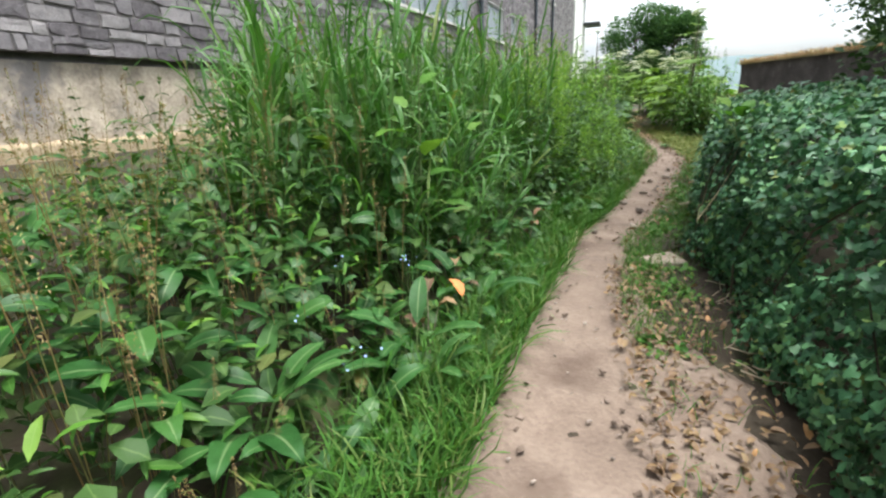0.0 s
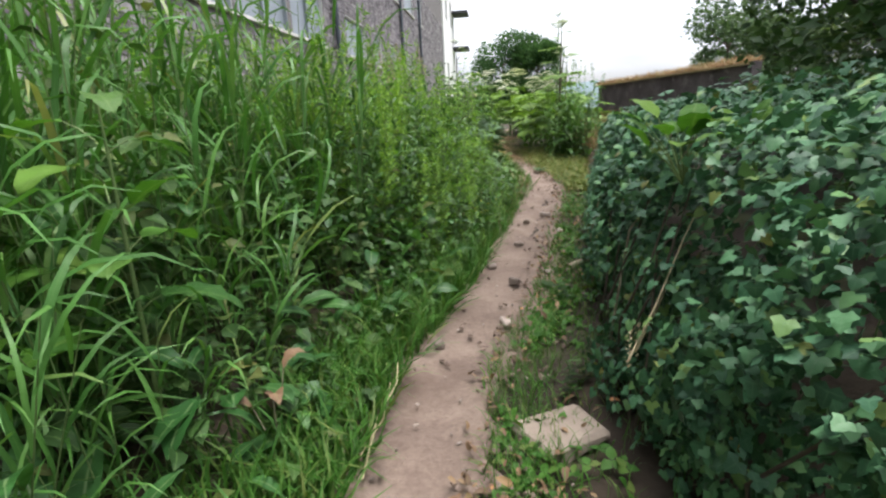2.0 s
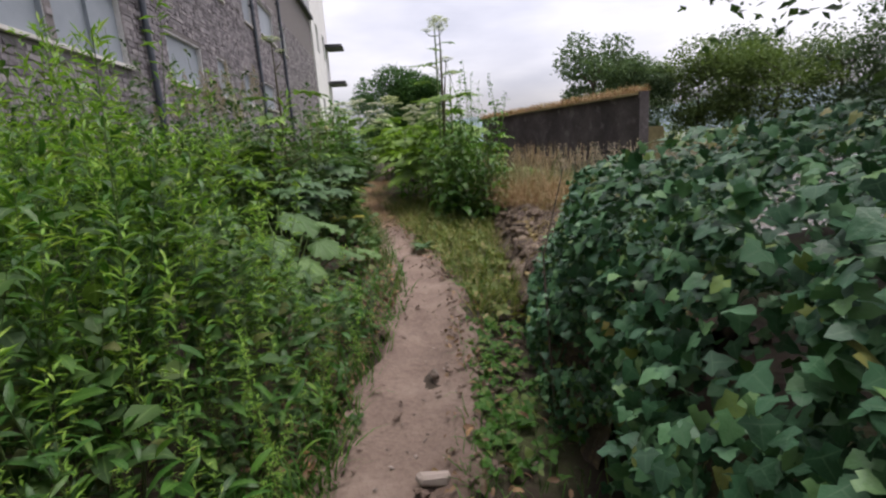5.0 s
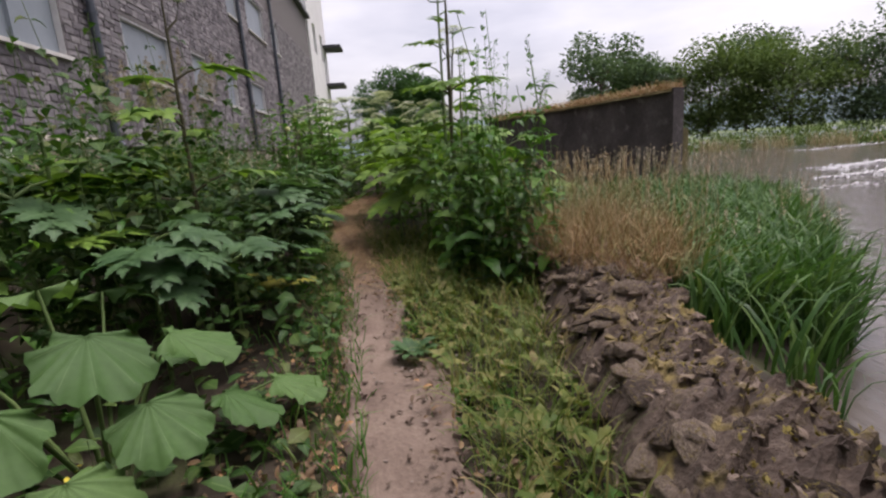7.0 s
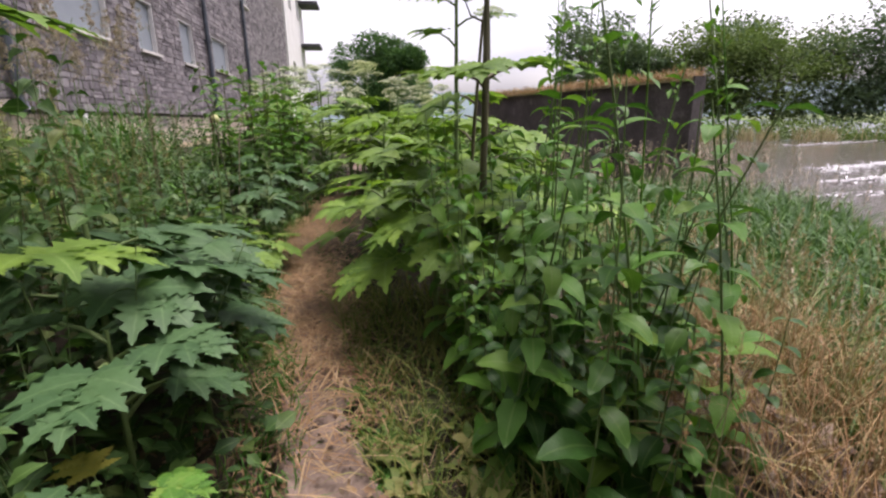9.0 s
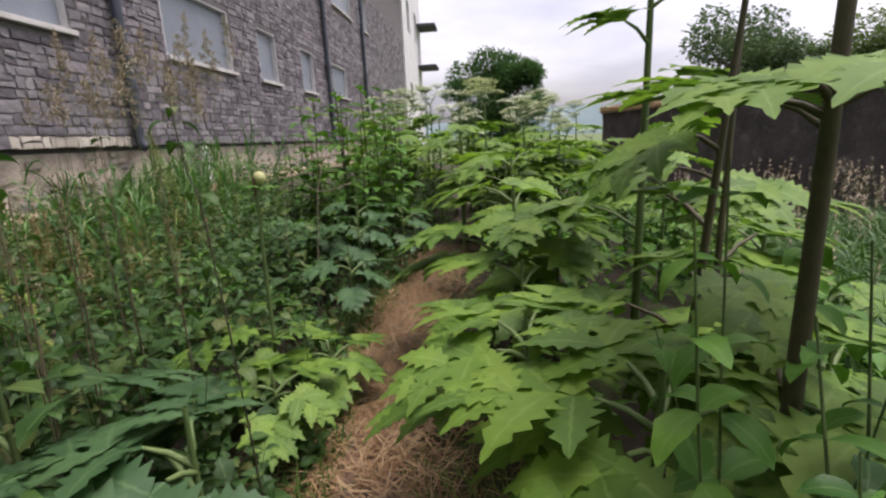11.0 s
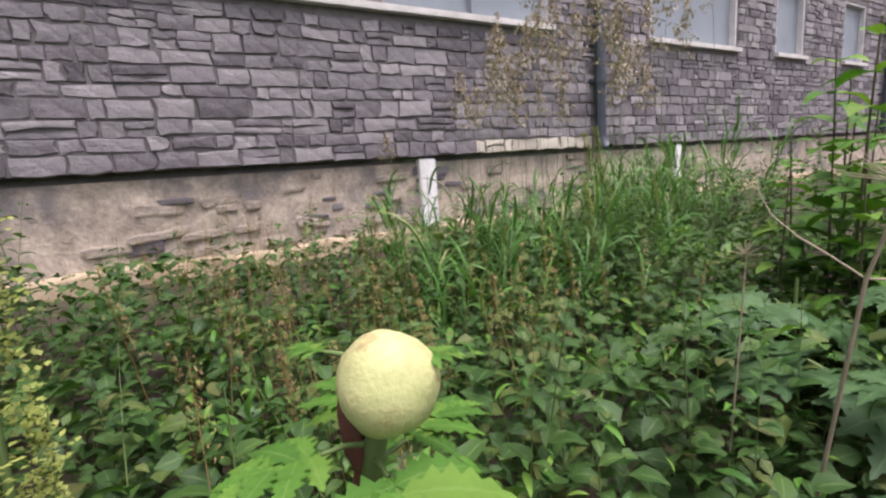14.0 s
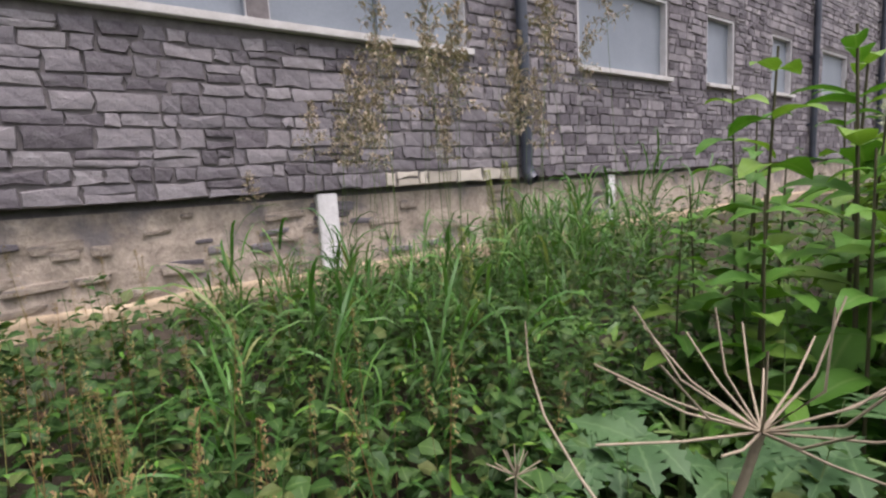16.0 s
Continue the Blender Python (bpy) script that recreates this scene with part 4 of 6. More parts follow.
def panicle(seed, n=150):
    """An open plume of seeds on drooping side branches at the top of a thin stalk."""
    rg = np.random.default_rng(seed)
    ps = [tube([(0, 0, 0), (.006, 0, .6), (.03, .012, 1.0)], [.0022, .0017, .0008], 4).slot(1)]
    for i in range(16):
        q0, an = .83 + .165 * i / 15, 2.4 * i + rg.uniform(-.4, .4)
        reach = .15 * (1.06 - (q0 - .83) / .18) * rg.uniform(.5, 1)
        p0 = np.array([.03 * q0 ** 2, .012 * q0, q0])
        p1 = p0 + np.array([math.cos(an) * reach, math.sin(an) * reach, .035 * rg.uniform(-.3, 1)])
        ps.append(tube([p0, (p0 + p1) / 2 + np.array([0, 0, .008]), p1], [.0007, .0006, .0004], 3).slot(1))
        for k in range(n // 16):
            t = rg.uniform(.25, 1)
            p = p0 + (p1 - p0) * t + rg.normal(0, .010, 3) * np.array([1, 1, .5])
            ps.append(seed_flake(rg.uniform(.012, .026), .009).moved(rot(rg.uniform(0, 6.28), rg.uniform(-.9, .5)), p))
    return merged(ps)


heads = [panicle(s, 380) for s in range(4)]
sorrels = [seed_head(30 + s, .045, 80, .007) for s in range(3)]

scatter_plants("nettle_patch", "dense green nettles filling the bank below the wall", "nettles", nettles, [M_nettle, M_stem],
               [(2.2, 5.6, -1, 3.4, 7), (1.5, 5.6, 3.4, 8, 6), (1.8, 6.0, 8, 11, 10), (1.6, 5.7, 11, 14.3, 20), (1.6, 5.6, 14.3, 18.5, 18), (1.0, 5.6, 18.5, 23, 7)], 1.05, .14, .55, 1.3)
scatter_plants("willowherb_patch", "bright green narrow leaved weeds beside the path", "weeds", willowherbs, [M_mid, M_stem],
               [(3.8, 6.0, 5.9, 9.1, 34), (3.0, 5.6, 1, 3.4, 8), (2.4, 4.0, 6.5, 11, 10), (3.8, 5.8, 17.5, 23, 10)])
scatter_plants("tall_grass_patch", "tall broad bladed grass leaning over the bank", "grass", tall_grass, [M_grass, M_stem],
               [(3.3, 4.95, 3.4, 6.3, 75), (2.6, 3.4, 4.4, 7, 40), (1.0, 2.6, 5.5, 9, 16)], 1.12, .16, .6, 1.12)
scatter_plants("wall_grass_patch", "long broad bladed grass growing below the stone wall", "grass", tall_grass, [M_grass, M_stem],
               [(1.2, 2.9, 16.2, 20.5, 24), (2.0, 3.7, 15.8, 17.8, 18), (.5, 1.8, 18.6, 21, 24)], 1.35, .16)
scatter_plants("low_weed_patch", "low leafy weeds at the edge of the path", "weeds", low_leafy, [M_nettle, M_stem],
               [(4.4, 5.6, .5, 4.6, 18), (4.2, 5.3, 4.2, 6.2, 30), (4.8, 6.2, 4.6, 9.3, 14), (4.4, 5.6, 9.3, 11.5, 8), (4.6, 6.0, 11.5, 15, 22), (2.8, 5.4, 14.5, 17.5, 12)], .8, .3, .4, 1.0)
scatter_plants("feathery_weed_patch", "feathery yellow green weeds beside the path", "weeds", feathers, [M_feather, M_stem],
               [(4.2, 6.0, 6.0, 9.8, 58), (3.4, 4.4, 5.6, 8, 20)], 1.15, .14, .6, 1.15)
scatter_plants("sorrel_patch", "reddish brown seeding sorrel stalks among the weeds", "sorrel", sorrels, [M_sorrel, M_sorrel],
               [(2.2, 5.0, .5, 3.5, 34), (2.0, 4.4, 14.5, 16.8, 12), (3.0, 4.5, 14.9, 15.8, 32), (1.0, 2.4, 14.5, 17, 12)], 1.25, .12, .7, 1.2)
scatter_plants("seeding_grass_patch", "pale seeding grass heads in front of the wall", "grass", heads, [M_seed, M_stem],
               [(2.0, 3.6, 16.4, 18.6, 7.0), (1.3, 2.8, 16.6, 18.8, 3.6)], 3.0, .08, .75, 1.15)



def leaf_layer(name, label, tpls, mat, zones, size, hfun=veg_h, low=.15):
    """Single leaves filling the height of the weeds, most of them near the top."""
    out = []
    for x0, x1, y0, y1, dens in zones:
        n = int((x1 - x0) * (y1 - y0) * dens)
        x, y = rand_place(n, x0, x1, y0, y1)
        lump = np.array([noise.noise(Vector((a * 2.1, b * 2.1, 8))) for a, b in zip(x, y)])
        h = hfun(x, y) * (.78 + .35 * lump)
        q = low + (1 - low) * RNG.random(n) ** .55
        z = ground_z(x, y) + np.maximum(h, .08) * q
        ok = keep_clear(x, y, z) & (x > .06)
        x, y, z = x[ok], y[ok], z[ok]
        which = RNG.integers(0, len(tpls), len(x))
        for i, t in enumerate(tpls):
            k = which == i
            m = k.sum()
            if m:
                out.append(spread(t, rot(RNG.uniform(0, 6.28, m), RNG.normal(-.15, .35, m), RNG.normal(0, .35, m)), np.stack([x[k], y[k], z[k]], 1), RNG.uniform(size[0], size[1], m)))
    return tagged(put(name, merged(out), mat), label, "weeds", kind="stuff")


ovate = [leaf(1, .58, 20, -40, 4, .25, .06, .36), leaf(1, .52, 5, -60, 4, .3, .05, .38), leaf(1, .68, 15, -30, 4, .2, .05, .4)]
lance = [leaf(1, .24, 35, -30, 5, .25, 0, .4), leaf(1, .20, 20, -55, 5, .3, 0, .4), leaf(1, .28, 50, 0, 5, .25, 0, .42)]
wide = [leaf(1, .40, 25, -35, 6, .2, .03, .45, .03), leaf(1, .34, 40, -45, 6, .22, .03, .45, .03)]
leaf_layer("broad_weed_leaves", "broad dark green weed leaves crowding the path edge", wide, M_dock, [(3.0, 5.5, .2, 3.6, 120), (2.0, 3.0, 1, 5, 50), (4.5, 5.5, 3.6, 6.6, 60)], (.08, .21), low=.35)
leaf_layer("mixed_weed_leaves", "mixed green leaves of nettle and bindweed", ovate, M_nettle,
           [(2.6, 5.5, .2, 3.5, 200), (2.4, 5.6, 3.5, 8, 105), (2.4, 6.0, 8, 11.5, 170), (1.2, 4.6, 11.5, 14.5, 260), (4.6, 6.0, 11.3, 14.5, 200), (1.4, 5.6, 14.3, 18.6, 380), (1.5, 5.7, 18.6, 21.5, 130)], (.05, .12))
leaf_layer("bright_weed_leaves", "bright green narrow leaves of the path side weeds", lance, M_fresh,
           [(3.8, 6.0, 5.9, 9.3, 110), (3.4, 5.0, 9.3, 11.3, 130), (2.6, 5.4, .5, 3.4, 110), (2.6, 5.6, 14.5, 18, 70), (3.6, 5.8, 18, 21, 200)], (.045, .115), low=.5)


leaf_layer("lance_weed_leaves", "narrow dark green leaves under the path side weeds", lance, M_mid, [(3.6, 6.0, 5.5, 9.3, 460), (3.4, 5.2, 9.3, 11.3, 240), (2.6, 5.4, .5, 3.6, 80), (2.4, 5.4, 14.4, 18, 90)], (.05, .12), low=.3)


def right_h(x, y):
    return np.interp(x, [6.2, 6.8, 8.3, 9.2], [.35, .8, .9, .5]) * np.interp(y, [14.2, 15, 22], [.5, 1, 1.15])


leaf_layer("path_side_leaves", "bright jagged leaves crowding the bank beyond the bush", ovate, M_fresh, [(6.25, 9.2, 14.2, 23, 170)], (.07, .16), right_h)
# short grass fringe along both path edges
n = 34000
y = np.where(RNG.random(34000) < .35, RNG.uniform(.5, 6.5, 34000), RNG.uniform(-.5, 17, 34000))
side = np.where(RNG.random(n) < .62, -1, 1)
off = np.abs(RNG.normal(0, .20, n)) - .05
x = path_x(y) + side * (path_w(y) + off)
okk = (x < ivy_x(y) + .1) | (y > 9)
okk &= ~((side > 0) & (y < 3.4) & (RNG.random(n) < .9))
okk &= ~((y > 8.4) & (y < 13) & (RNG.random(n) < .6))
okk &= ~((y > 8.6) & (y < 12.6) & (x > 6.95))
x, y = x[okk], y[okk]
z = ground_z(x, y)
n = len(x)
turf_l = np.where(x < path_x(y), np.where(y < 6.5, 1.25, 1.0), .55)
fringe = spread(grass_blade(.17, .007, 80, -10, 4, .5), tilt_turn(n, .3), np.stack([x, y, z + .005], 1), RNG.uniform(.5, 1.35, n) * turf_l)
tagged(put("grass_verge", fringe, M_turf), "short bright green grass fringing the dirt path", "grass", kind="stuff")
n = 1900
y = RNG.uniform(3.3, 14, n)
y = y[np.array([noise.noise(Vector((0, v * 1.5, 1))) > -.12 for v in y])]
n = len(y)
x = path_x(y) + path_w(y) + np.abs(RNG.normal(.02, .16, n))
okk = ((x < ivy_x(y) + .15) & (y < 9)) | ((y > 9) & (x < 6.95))
x, y = x[okk], y[okk]
n = len(x)
tagged(put("ground_weeds", spread(merged([leaf(.06, .045, 15, -20, 4, .2).moved(rot(a)) for a in (0, 1.9, 4.1)]), tilt_turn(n, .4), np.stack([x, y, ground_z(x, y) + .03], 1), RNG.uniform(.3, .75, n)), M_turf), "small leafy weeds at the foot of the ivy", "weeds", kind="stuff")

# ---- ivy bank ----
ivy = thing("ivy_bank", "thick glossy dark ivy covering a low bank", "ivy", (0, 0, 0))


def ivy_surface(n):
    y = RNG.uniform(.0, 9.35, n)
    s = RNG.random(n)
    face = s < .50
    bx0 = ivy_x(y)
    q = RNG.random(n)
    lump = np.array([noise.noise(Vector((0, v * 1.3, w * 2.0))) for v, w in zip(y, q)])
    end = 1 - .45 * sstep(8.3, 9.4, y)
    topz = .98 * end + .06 * lump
    x = np.where(face, bx0 - .06 + .16 * q ** 2 + .10 * lump, bx0 + .10 + 2.6 * q ** 1.45)
    z = np.where(face, .04 + (topz - .04) * q, topz + .16 * np.sin(np.clip(q * 2.2, 0, 1.57)) + .09 * lump - .5 * sstep(.6, 1, q))
    nxn = np.where(face, -1 + .55 * q, -.28)
    nzn = np.where(face, .25 + .6 * q, 1.0)
    return np.stack([x, y, z], 1), np.stack([nxn, np.zeros(n), nzn], 1)


def ivy_frames(nrm, n, wild=.38):
    nr = nrm + RNG.normal(0, wild, (n, 3))
    nr /= np.linalg.norm(nr, axis=1)[:, None]
    down = np.stack([RNG.normal(0, .5, n), RNG.normal(0, .6, n), np.full(n, -1.0)], 1)
    yv = down - nr * (down * nr).sum(1)[:, None]
    yv /= np.linalg.norm(yv, axis=1)[:, None] + 1e-9
    xv = np.cross(yv, nr)
    return np.stack([xv, yv, nr], -1)


il = ivy_leaf()
n = 66000
p, nr = ivy_surface(n)
depth = RNG.random(n) ** 1.1 * .18
hollow = np.array([noise.noise(Vector(v * 3.4)) + .5 * noise.noise(Vector(v * 9.0)) for v in p])
depth = depth + np.clip(hollow - .08, 0, .5) * .5
nn = nr / np.linalg.norm(nr, axis=1)[:, None]
p = p - nn * depth[:, None]
keep = np.linalg.norm(p - np.array([6.40, 4.84, .96]), axis=1) > .13
p, nr = p[keep], nr[keep]
n = len(p)
put("leaf_mass", spread(il, ivy_frames(nr, n, .55), p, RNG.uniform(.028, .056, n)), M_ivy, ivy)
ivy["kind"] = ""
leaf_me = mesh_of("leaf", il.moved(None, (0, 0, 0), 1.0), M_ivy)
n = 280
p, nr = ivy_surface(6000)
pick = np.where((p[:, 1] > 4.3) & (p[:, 1] < 7.4) & (p[:, 0] < 7.2))[0][:n]
fr = ivy_frames(nr[pick], len(pick), .3)
nn = nr[pick] / np.linalg.norm(nr[pick], axis=1)[:, None]
for R, q, u in zip(fr, p[pick], nn):
    ob = new("leaf", leaf_me)
    ob.parent = ivy
    sz = RNG.uniform(.040, .060)
    m4 = Matrix(R.tolist()).to_4x4()
    m4.translation = Vector(q + u * .025)
    ob.matrix_basis = m4 @ Matrix.Scale(sz, 4)
# woody ivy stems and a broken branch at the foot
for i in range(14):
    y0 = RNG.uniform(2.4, 8.6)
    x0 = float(ivy_x(y0))
    pts = [(x0 - .02, y0, .02), (x0 - .01, y0 + RNG.normal(0, .1), .3), (x0 + .04, y0 + RNG.normal(0, .15), .6), (x0 + .2, y0 + RNG.normal(0, .2), .95)]
    put("woody_stem", tube(pts, [.006, .005, .004, .003], 6), M_deadstem if i % 5 == 0 else M_bark, ivy)

br = thing("dead_branch", "pale broken dead branch lying at the foot of the ivy", "branch", (6.42, 6.45, .09))
put("limb", tube([(-.16, -.10, -.03), (.0, 0, .0), (.12, .10, .06), (.30, .22, .10)], [.022, .019, .015, .008], 8), M_deadstem, br)
put("twig", tube([(.1, .08, .05), (.16, .2, .12), (.17, .30, .2)], [.008, .006, .003], 6), M_deadstem, br)

rg_t = np.random.default_rng(77)
for i in range(16):
    x0, y0 = rg_t.uniform(6.2, 6.46), rg_t.uniform(2.6, 4.3)
    an, ln = rg_t.uniform(0, 6.28), rg_t.uniform(.08, .2)
    tw = thing("twig", "thin dry brown twig on the bare earth below the ivy", "twig", (x0, y0, float(ground_z(x0, y0)) + .055), "twigs below the ivy")
    put("stick", tube([(0, 0, 0), (math.cos(an) * ln * .5, math.sin(an) * ln * .5, .012), (math.cos(an + .3) * ln, math.sin(an + .3) * ln, .03)], [.003, .0026, .0014], 5), M_deadstem, tw)

# ---- rubble wall beyond the ivy ----
rub = thing("rubble_wall", "low crumbling mossy rubble wall beside the path", "wall", (0, 0, 0))


def rub_c(y):
    return np.interp(y, [8.2, 9.5, 10.5, 11.5, 12.4, 13.4], [7.22, 7.36, 7.47, 7.62, 7.75, 7.95])


def rub_top(y):
    return np.interp(y, [8.2, 9.2, 10.4, 11.4, 12.2, 13.4], [.55, .48, .40, .46, .42, .2])


def rub_at(y, q):
    """Point on the crust of the rubble wall; q runs across it from -1 to 1."""
    x = float(rub_c(y)) + q * .50
    zz = -.25 * sstep(0, .8, q) - .8 * sstep(.72, 1, q) - .05 + float(rub_top(y)) * (1 - abs(q) ** 3.2)
    nz = noise.noise(Vector((x * 4, y * 4, zz * 4))) * .09 + noise.noise(Vector((x * 9, y * 11, 3))) * .07 + noise.noise(Vector((x * 24, y * 24, zz * 20))) * .05
    crack = abs(noise.noise(Vector((x * 7, y * 5, zz * 7 + 9))))
    nz -= .05 * max(0, 1 - crack * 9)
    return (x + nz * .6, y, float(path_z(y)) - .06 + float(zz) + nz)


ry, rq = np.arange(8.0, 13.5, .028), np.linspace(-1, 1, 41)
V = [rub_at(y, q) for y in ry for q in rq]
k = np.arange(len(V)).reshape(len(ry), len(rq))
F = np.concatenate([np.stack([k[:-1, :-1], k[:-1, 1:], k[1:, 1:]], -1).reshape(-1, 3), np.stack([k[:-1, :-1], k[1:, 1:], k[1:, :-1]], -1).reshape(-1, 3)])
put("core", Tpl(V, F), M_rock, rub, "earth and moss packed rubble core", smooth=False)
stone_meshes = []
for s in range(9):
    bm = worn_box(-.5, .5, -.5, .5, -.5, .5, .22, 1, .17)
    me = bpy.data.meshes.new("stone")
    bm.to_mesh(me)
    bm.free()
    me.materials.append(M_rock)
    stone_meshes.append(me)
for i in range(290):
    y, q = RNG.uniform(8.3, 12.9), (RNG.uniform(-.98, -.2) if i % 3 else RNG.uniform(-.2, .85))
    st = new("stone", stone_meshes[i % 9])
    st.parent = rub
    a, b, c = RNG.uniform(.05, .15), RNG.uniform(.04, .11), RNG.uniform(.03, .065)
    st.matrix_basis = Matrix.LocRotScale(Vector(rub_at(y, q)) - Vector((0, 0, c * .22)), Euler((RNG.normal(0, .22), RNG.normal(0, .22) + (.5 * q if q < -.6 else 0), RNG.uniform(0, 6.28))), (a, b, c))
n = 1500
pts = np.array([rub_at(y, q) for y, q in zip(RNG.uniform(8.2, 13.1, n), RNG.uniform(-.98, .9, n))])
chip = box_tpl(-.5, .5, -.5, .5, -.5, .5)
chip.v = chip.v * np.where(chip.v[:, 2:3] > 0, .6, 1.0) + RNG.normal(0, .16, chip.v.shape)
rs_ = put("rubble", spread(chip, tilt_turn(n, .5), pts, np.stack([RNG.uniform(.015, .06, n), RNG.uniform(.012, .05, n), RNG.uniform(.01, .03, n)], 1)), M_rock, rub, smooth=False)
rs_["kind"] = "stuff"
my, mq = RNG.uniform(8.2, 13.2, 17000), RNG.uniform(-.55, .95, 17000)
okk = np.array([noise.noise(Vector((a * 3.2, b * 2.4, 2))) + .5 * noise.noise(Vector((a * 9, b * 8, 4))) > .0 for a, b in zip(mq, my)])
pts = np.array([rub_at(y, q) for y, q in zip(my[okk], mq[okk])])
n = len(pts)
put("moss", spread(leaf(.03, .013, 50, -10, 3, .2), tilt_turn(n, .5), pts - np.array([0, 0, .004]), RNG.uniform(.4, 1.0, n)), M_moss, rub, "yellow brown moss")

# ---- reeds on the bank below ----
n = 15000
y = RNG.uniform(11.5, 22, n)
x = RNG.uniform(0, 1, n)
x = 8.3 + x * (shore_x(y) - 8.5)
z = ground_z(x, y)
okk = (z > -1.3) & ((y > 12.5) | (RNG.random(n) < .06))
x, y, z = x[okk], y[okk], z[okk]
n = len(x)
tu = [grass_blade(.95, .032, 80, s, 6, .6, 1.7) for s in (-80, -45, 10)]
R = tilt_turn(n, .16)
w3 = RNG.integers(0, 3, n)
sz = RNG.uniform(.6, 1.25, n)
reeds = merged([spread(tu[i], R[w3 == i], np.stack([x, y, z], 1)[w3 == i], sz[w3 == i]) for i in range(3)])
tagged(put("reed_bed", reeds, M_reed), "tall green reeds growing on the river bank", "reeds", kind="stuff")
n = 150
y = RNG.uniform(13, 22, n)
x = 8.6 + RNG.uniform(0, 1, n) * (shore_x(y) - 8.8)
tagged(put("reed_heads", spread(merged([seed_head(70, .03, 40, .015)]), tilt_turn(n, .12), np.stack([x, y, ground_z(x, y)], 1), RNG.uniform(.9, 1.35, n)), [M_seed, M_stem]), "pinkish seed heads above the reeds", "reeds", kind="stuff")
n = 260
y = RNG.uniform(19, 24, n)
x = shore_x(y) + RNG.uniform(-5, -.4, n)
tagged(put("dry_reeds", spread(seed_head(71, .035, 40, .016), tilt_turn(n, .12), np.stack([x, y, ground_z(x, y)], 1), RNG.uniform(.9, 1.6, n)), [M_seed, M_stem]), "pale dry reeds in front of the river wall", "reeds", kind="stuff")

# ---- single plants ----
HOG = [mesh_of("leaf_blade", hogweed_leaf(1.0, s), M_hog) for s in range(4)]
HOGD = [mesh_of("leaf_blade", hogweed_leaf(1.0, 8 + s), M_hogdark) for s in range(3)]
BUR = [mesh_of("leaf_blade", burdock_leaf(1.0, s), M_burdock) for s in range(3)]


def stalk_leaf(parent, meshes, base, tip, size, yaw_extra=0.0, pitch=0.0, roll=0.0, r=.008, mat=None, idx=0, label=""):
    """A leaf part: stalk from base to tip, and its blade as the stalk's sub-part, spreading away from base."""
    base, tip = np.array(base, float), np.array(tip, float)
    mid = (base + tip) / 2 + np.array([0, 0, .08 * np.linalg.norm(tip - base)])
    st = put("leaf", tube([base, mid, tip], [r, r * .8, r * .55], 6), mat or M_stem, parent, label)
    bl_ = new("blade", meshes[idx % len(meshes)])
    bl_.parent = st
    d = tip - base
    yaw = math.atan2(-d[0], d[1]) + yaw_extra
    bl_.matrix_basis = Matrix.LocRotScale(Vector(tip), (Matrix.Rotation(yaw, 3, 'Z') @ Matrix.Rotation(pitch, 3, 'X') @ Matrix.Rotation(roll, 3, 'Y')).to_euler(), (size, size, size))
    return st


def umbel_tpl(radius, rays, seed=0, flowers=9, fsize=.012):
    rg = np.random.default_rng(seed)
    ps = []
    for i in range(rays):
        a, q = 2.4 * i, math.sqrt((i + .5) / rays)
        tip = np.array([math.cos(a) * radius * q, math.sin(a) * radius * q, radius * (.62 - .30 * q * q) * rg.uniform(.92, 1.06)])
        ps.append(tube([(0, 0, 0), tip * .55 + np.array([0, 0, .04 * radius]), tip], [.0022, .0016, .0012], 4).slot(1))
        for j in range(flowers):
            d = rg.normal(0, 1, 3) * radius * .10
            d[2] = abs(d[2]) * .4
            ps.append(seed_flake(fsize * 1.7, fsize * 1.5).moved(rot(rg.uniform(0, 6.28), rg.uniform(-.4, .4)), tip + d))
    return merged(ps)


UMB = mesh_of("umbel", umbel_tpl(.13, 26, 1), [M_white, M_stem])
UMBG = mesh_of("umbel", umbel_tpl(.10, 20, 2), [M_spike, M_stem])


def hogweed(x, y, height, leaves, umbels=(), z=None, r=.026, meshes=None, label="giant hogweed with large jagged leaves and a thick stem", stem_mat=None, lean=(0, 0), seed=0, group="hogweeds"):
    """leaves: (height, yaw in degrees, reach, size, pitch in degrees)."""
    rg = np.random.default_rng(seed + int(x * 100))
    t = thing("hogweed", label, "hogweed", (x, y, float(ground_z(x, y)) if z is None else z), group)
    lx, ly = lean
    zz = np.linspace(-.03, height, 6)
    line = np.stack([lx * np.clip(zz / height, 0, 1) ** 1.3, ly * np.clip(zz / height, 0, 1) ** 1.3, zz], 1)
    put("stem", tube(line, np.linspace(r, r * .45, 6), 10), stem_mat or M_stem, t)
    for i, (h, yaw, reach, size, pitch) in enumerate(leaves):
        b = np.array([np.interp(h, zz, line[:, 0]), np.interp(h, zz, line[:, 1]), h])
        a = radians(yaw)
        tip = b + np.array([-math.sin(a), math.cos(a), 0]) * reach + np.array([0, 0, reach * .45])
        stalk_leaf(t, meshes or HOG, b, tip, size, 0, radians(pitch), rg.uniform(-.2, .2), .010, stem_mat or M_stem, i + seed)
    for i, (dx, dy, dz, sc) in enumerate(umbels):
        tip = np.array([line[-1, 0] + dx, line[-1, 1] + dy, height + dz])
        sp = put("flower_stalk", tube([line[-1], (line[-1] + tip) / 2 + np.array([dx * .2, dy * .2, -.02]), tip], [r * .4, r * .3, r * .22], 7), stem_mat or M_stem, t)
        u = new("umbel", UMB)
        u.parent = sp
        u.matrix_basis = Matrix.LocRotScale(Vector(tip), Euler((rg.normal(0, .15), rg.normal(0, .15), rg.uniform(0, 6))), (sc, sc, sc))
    return t


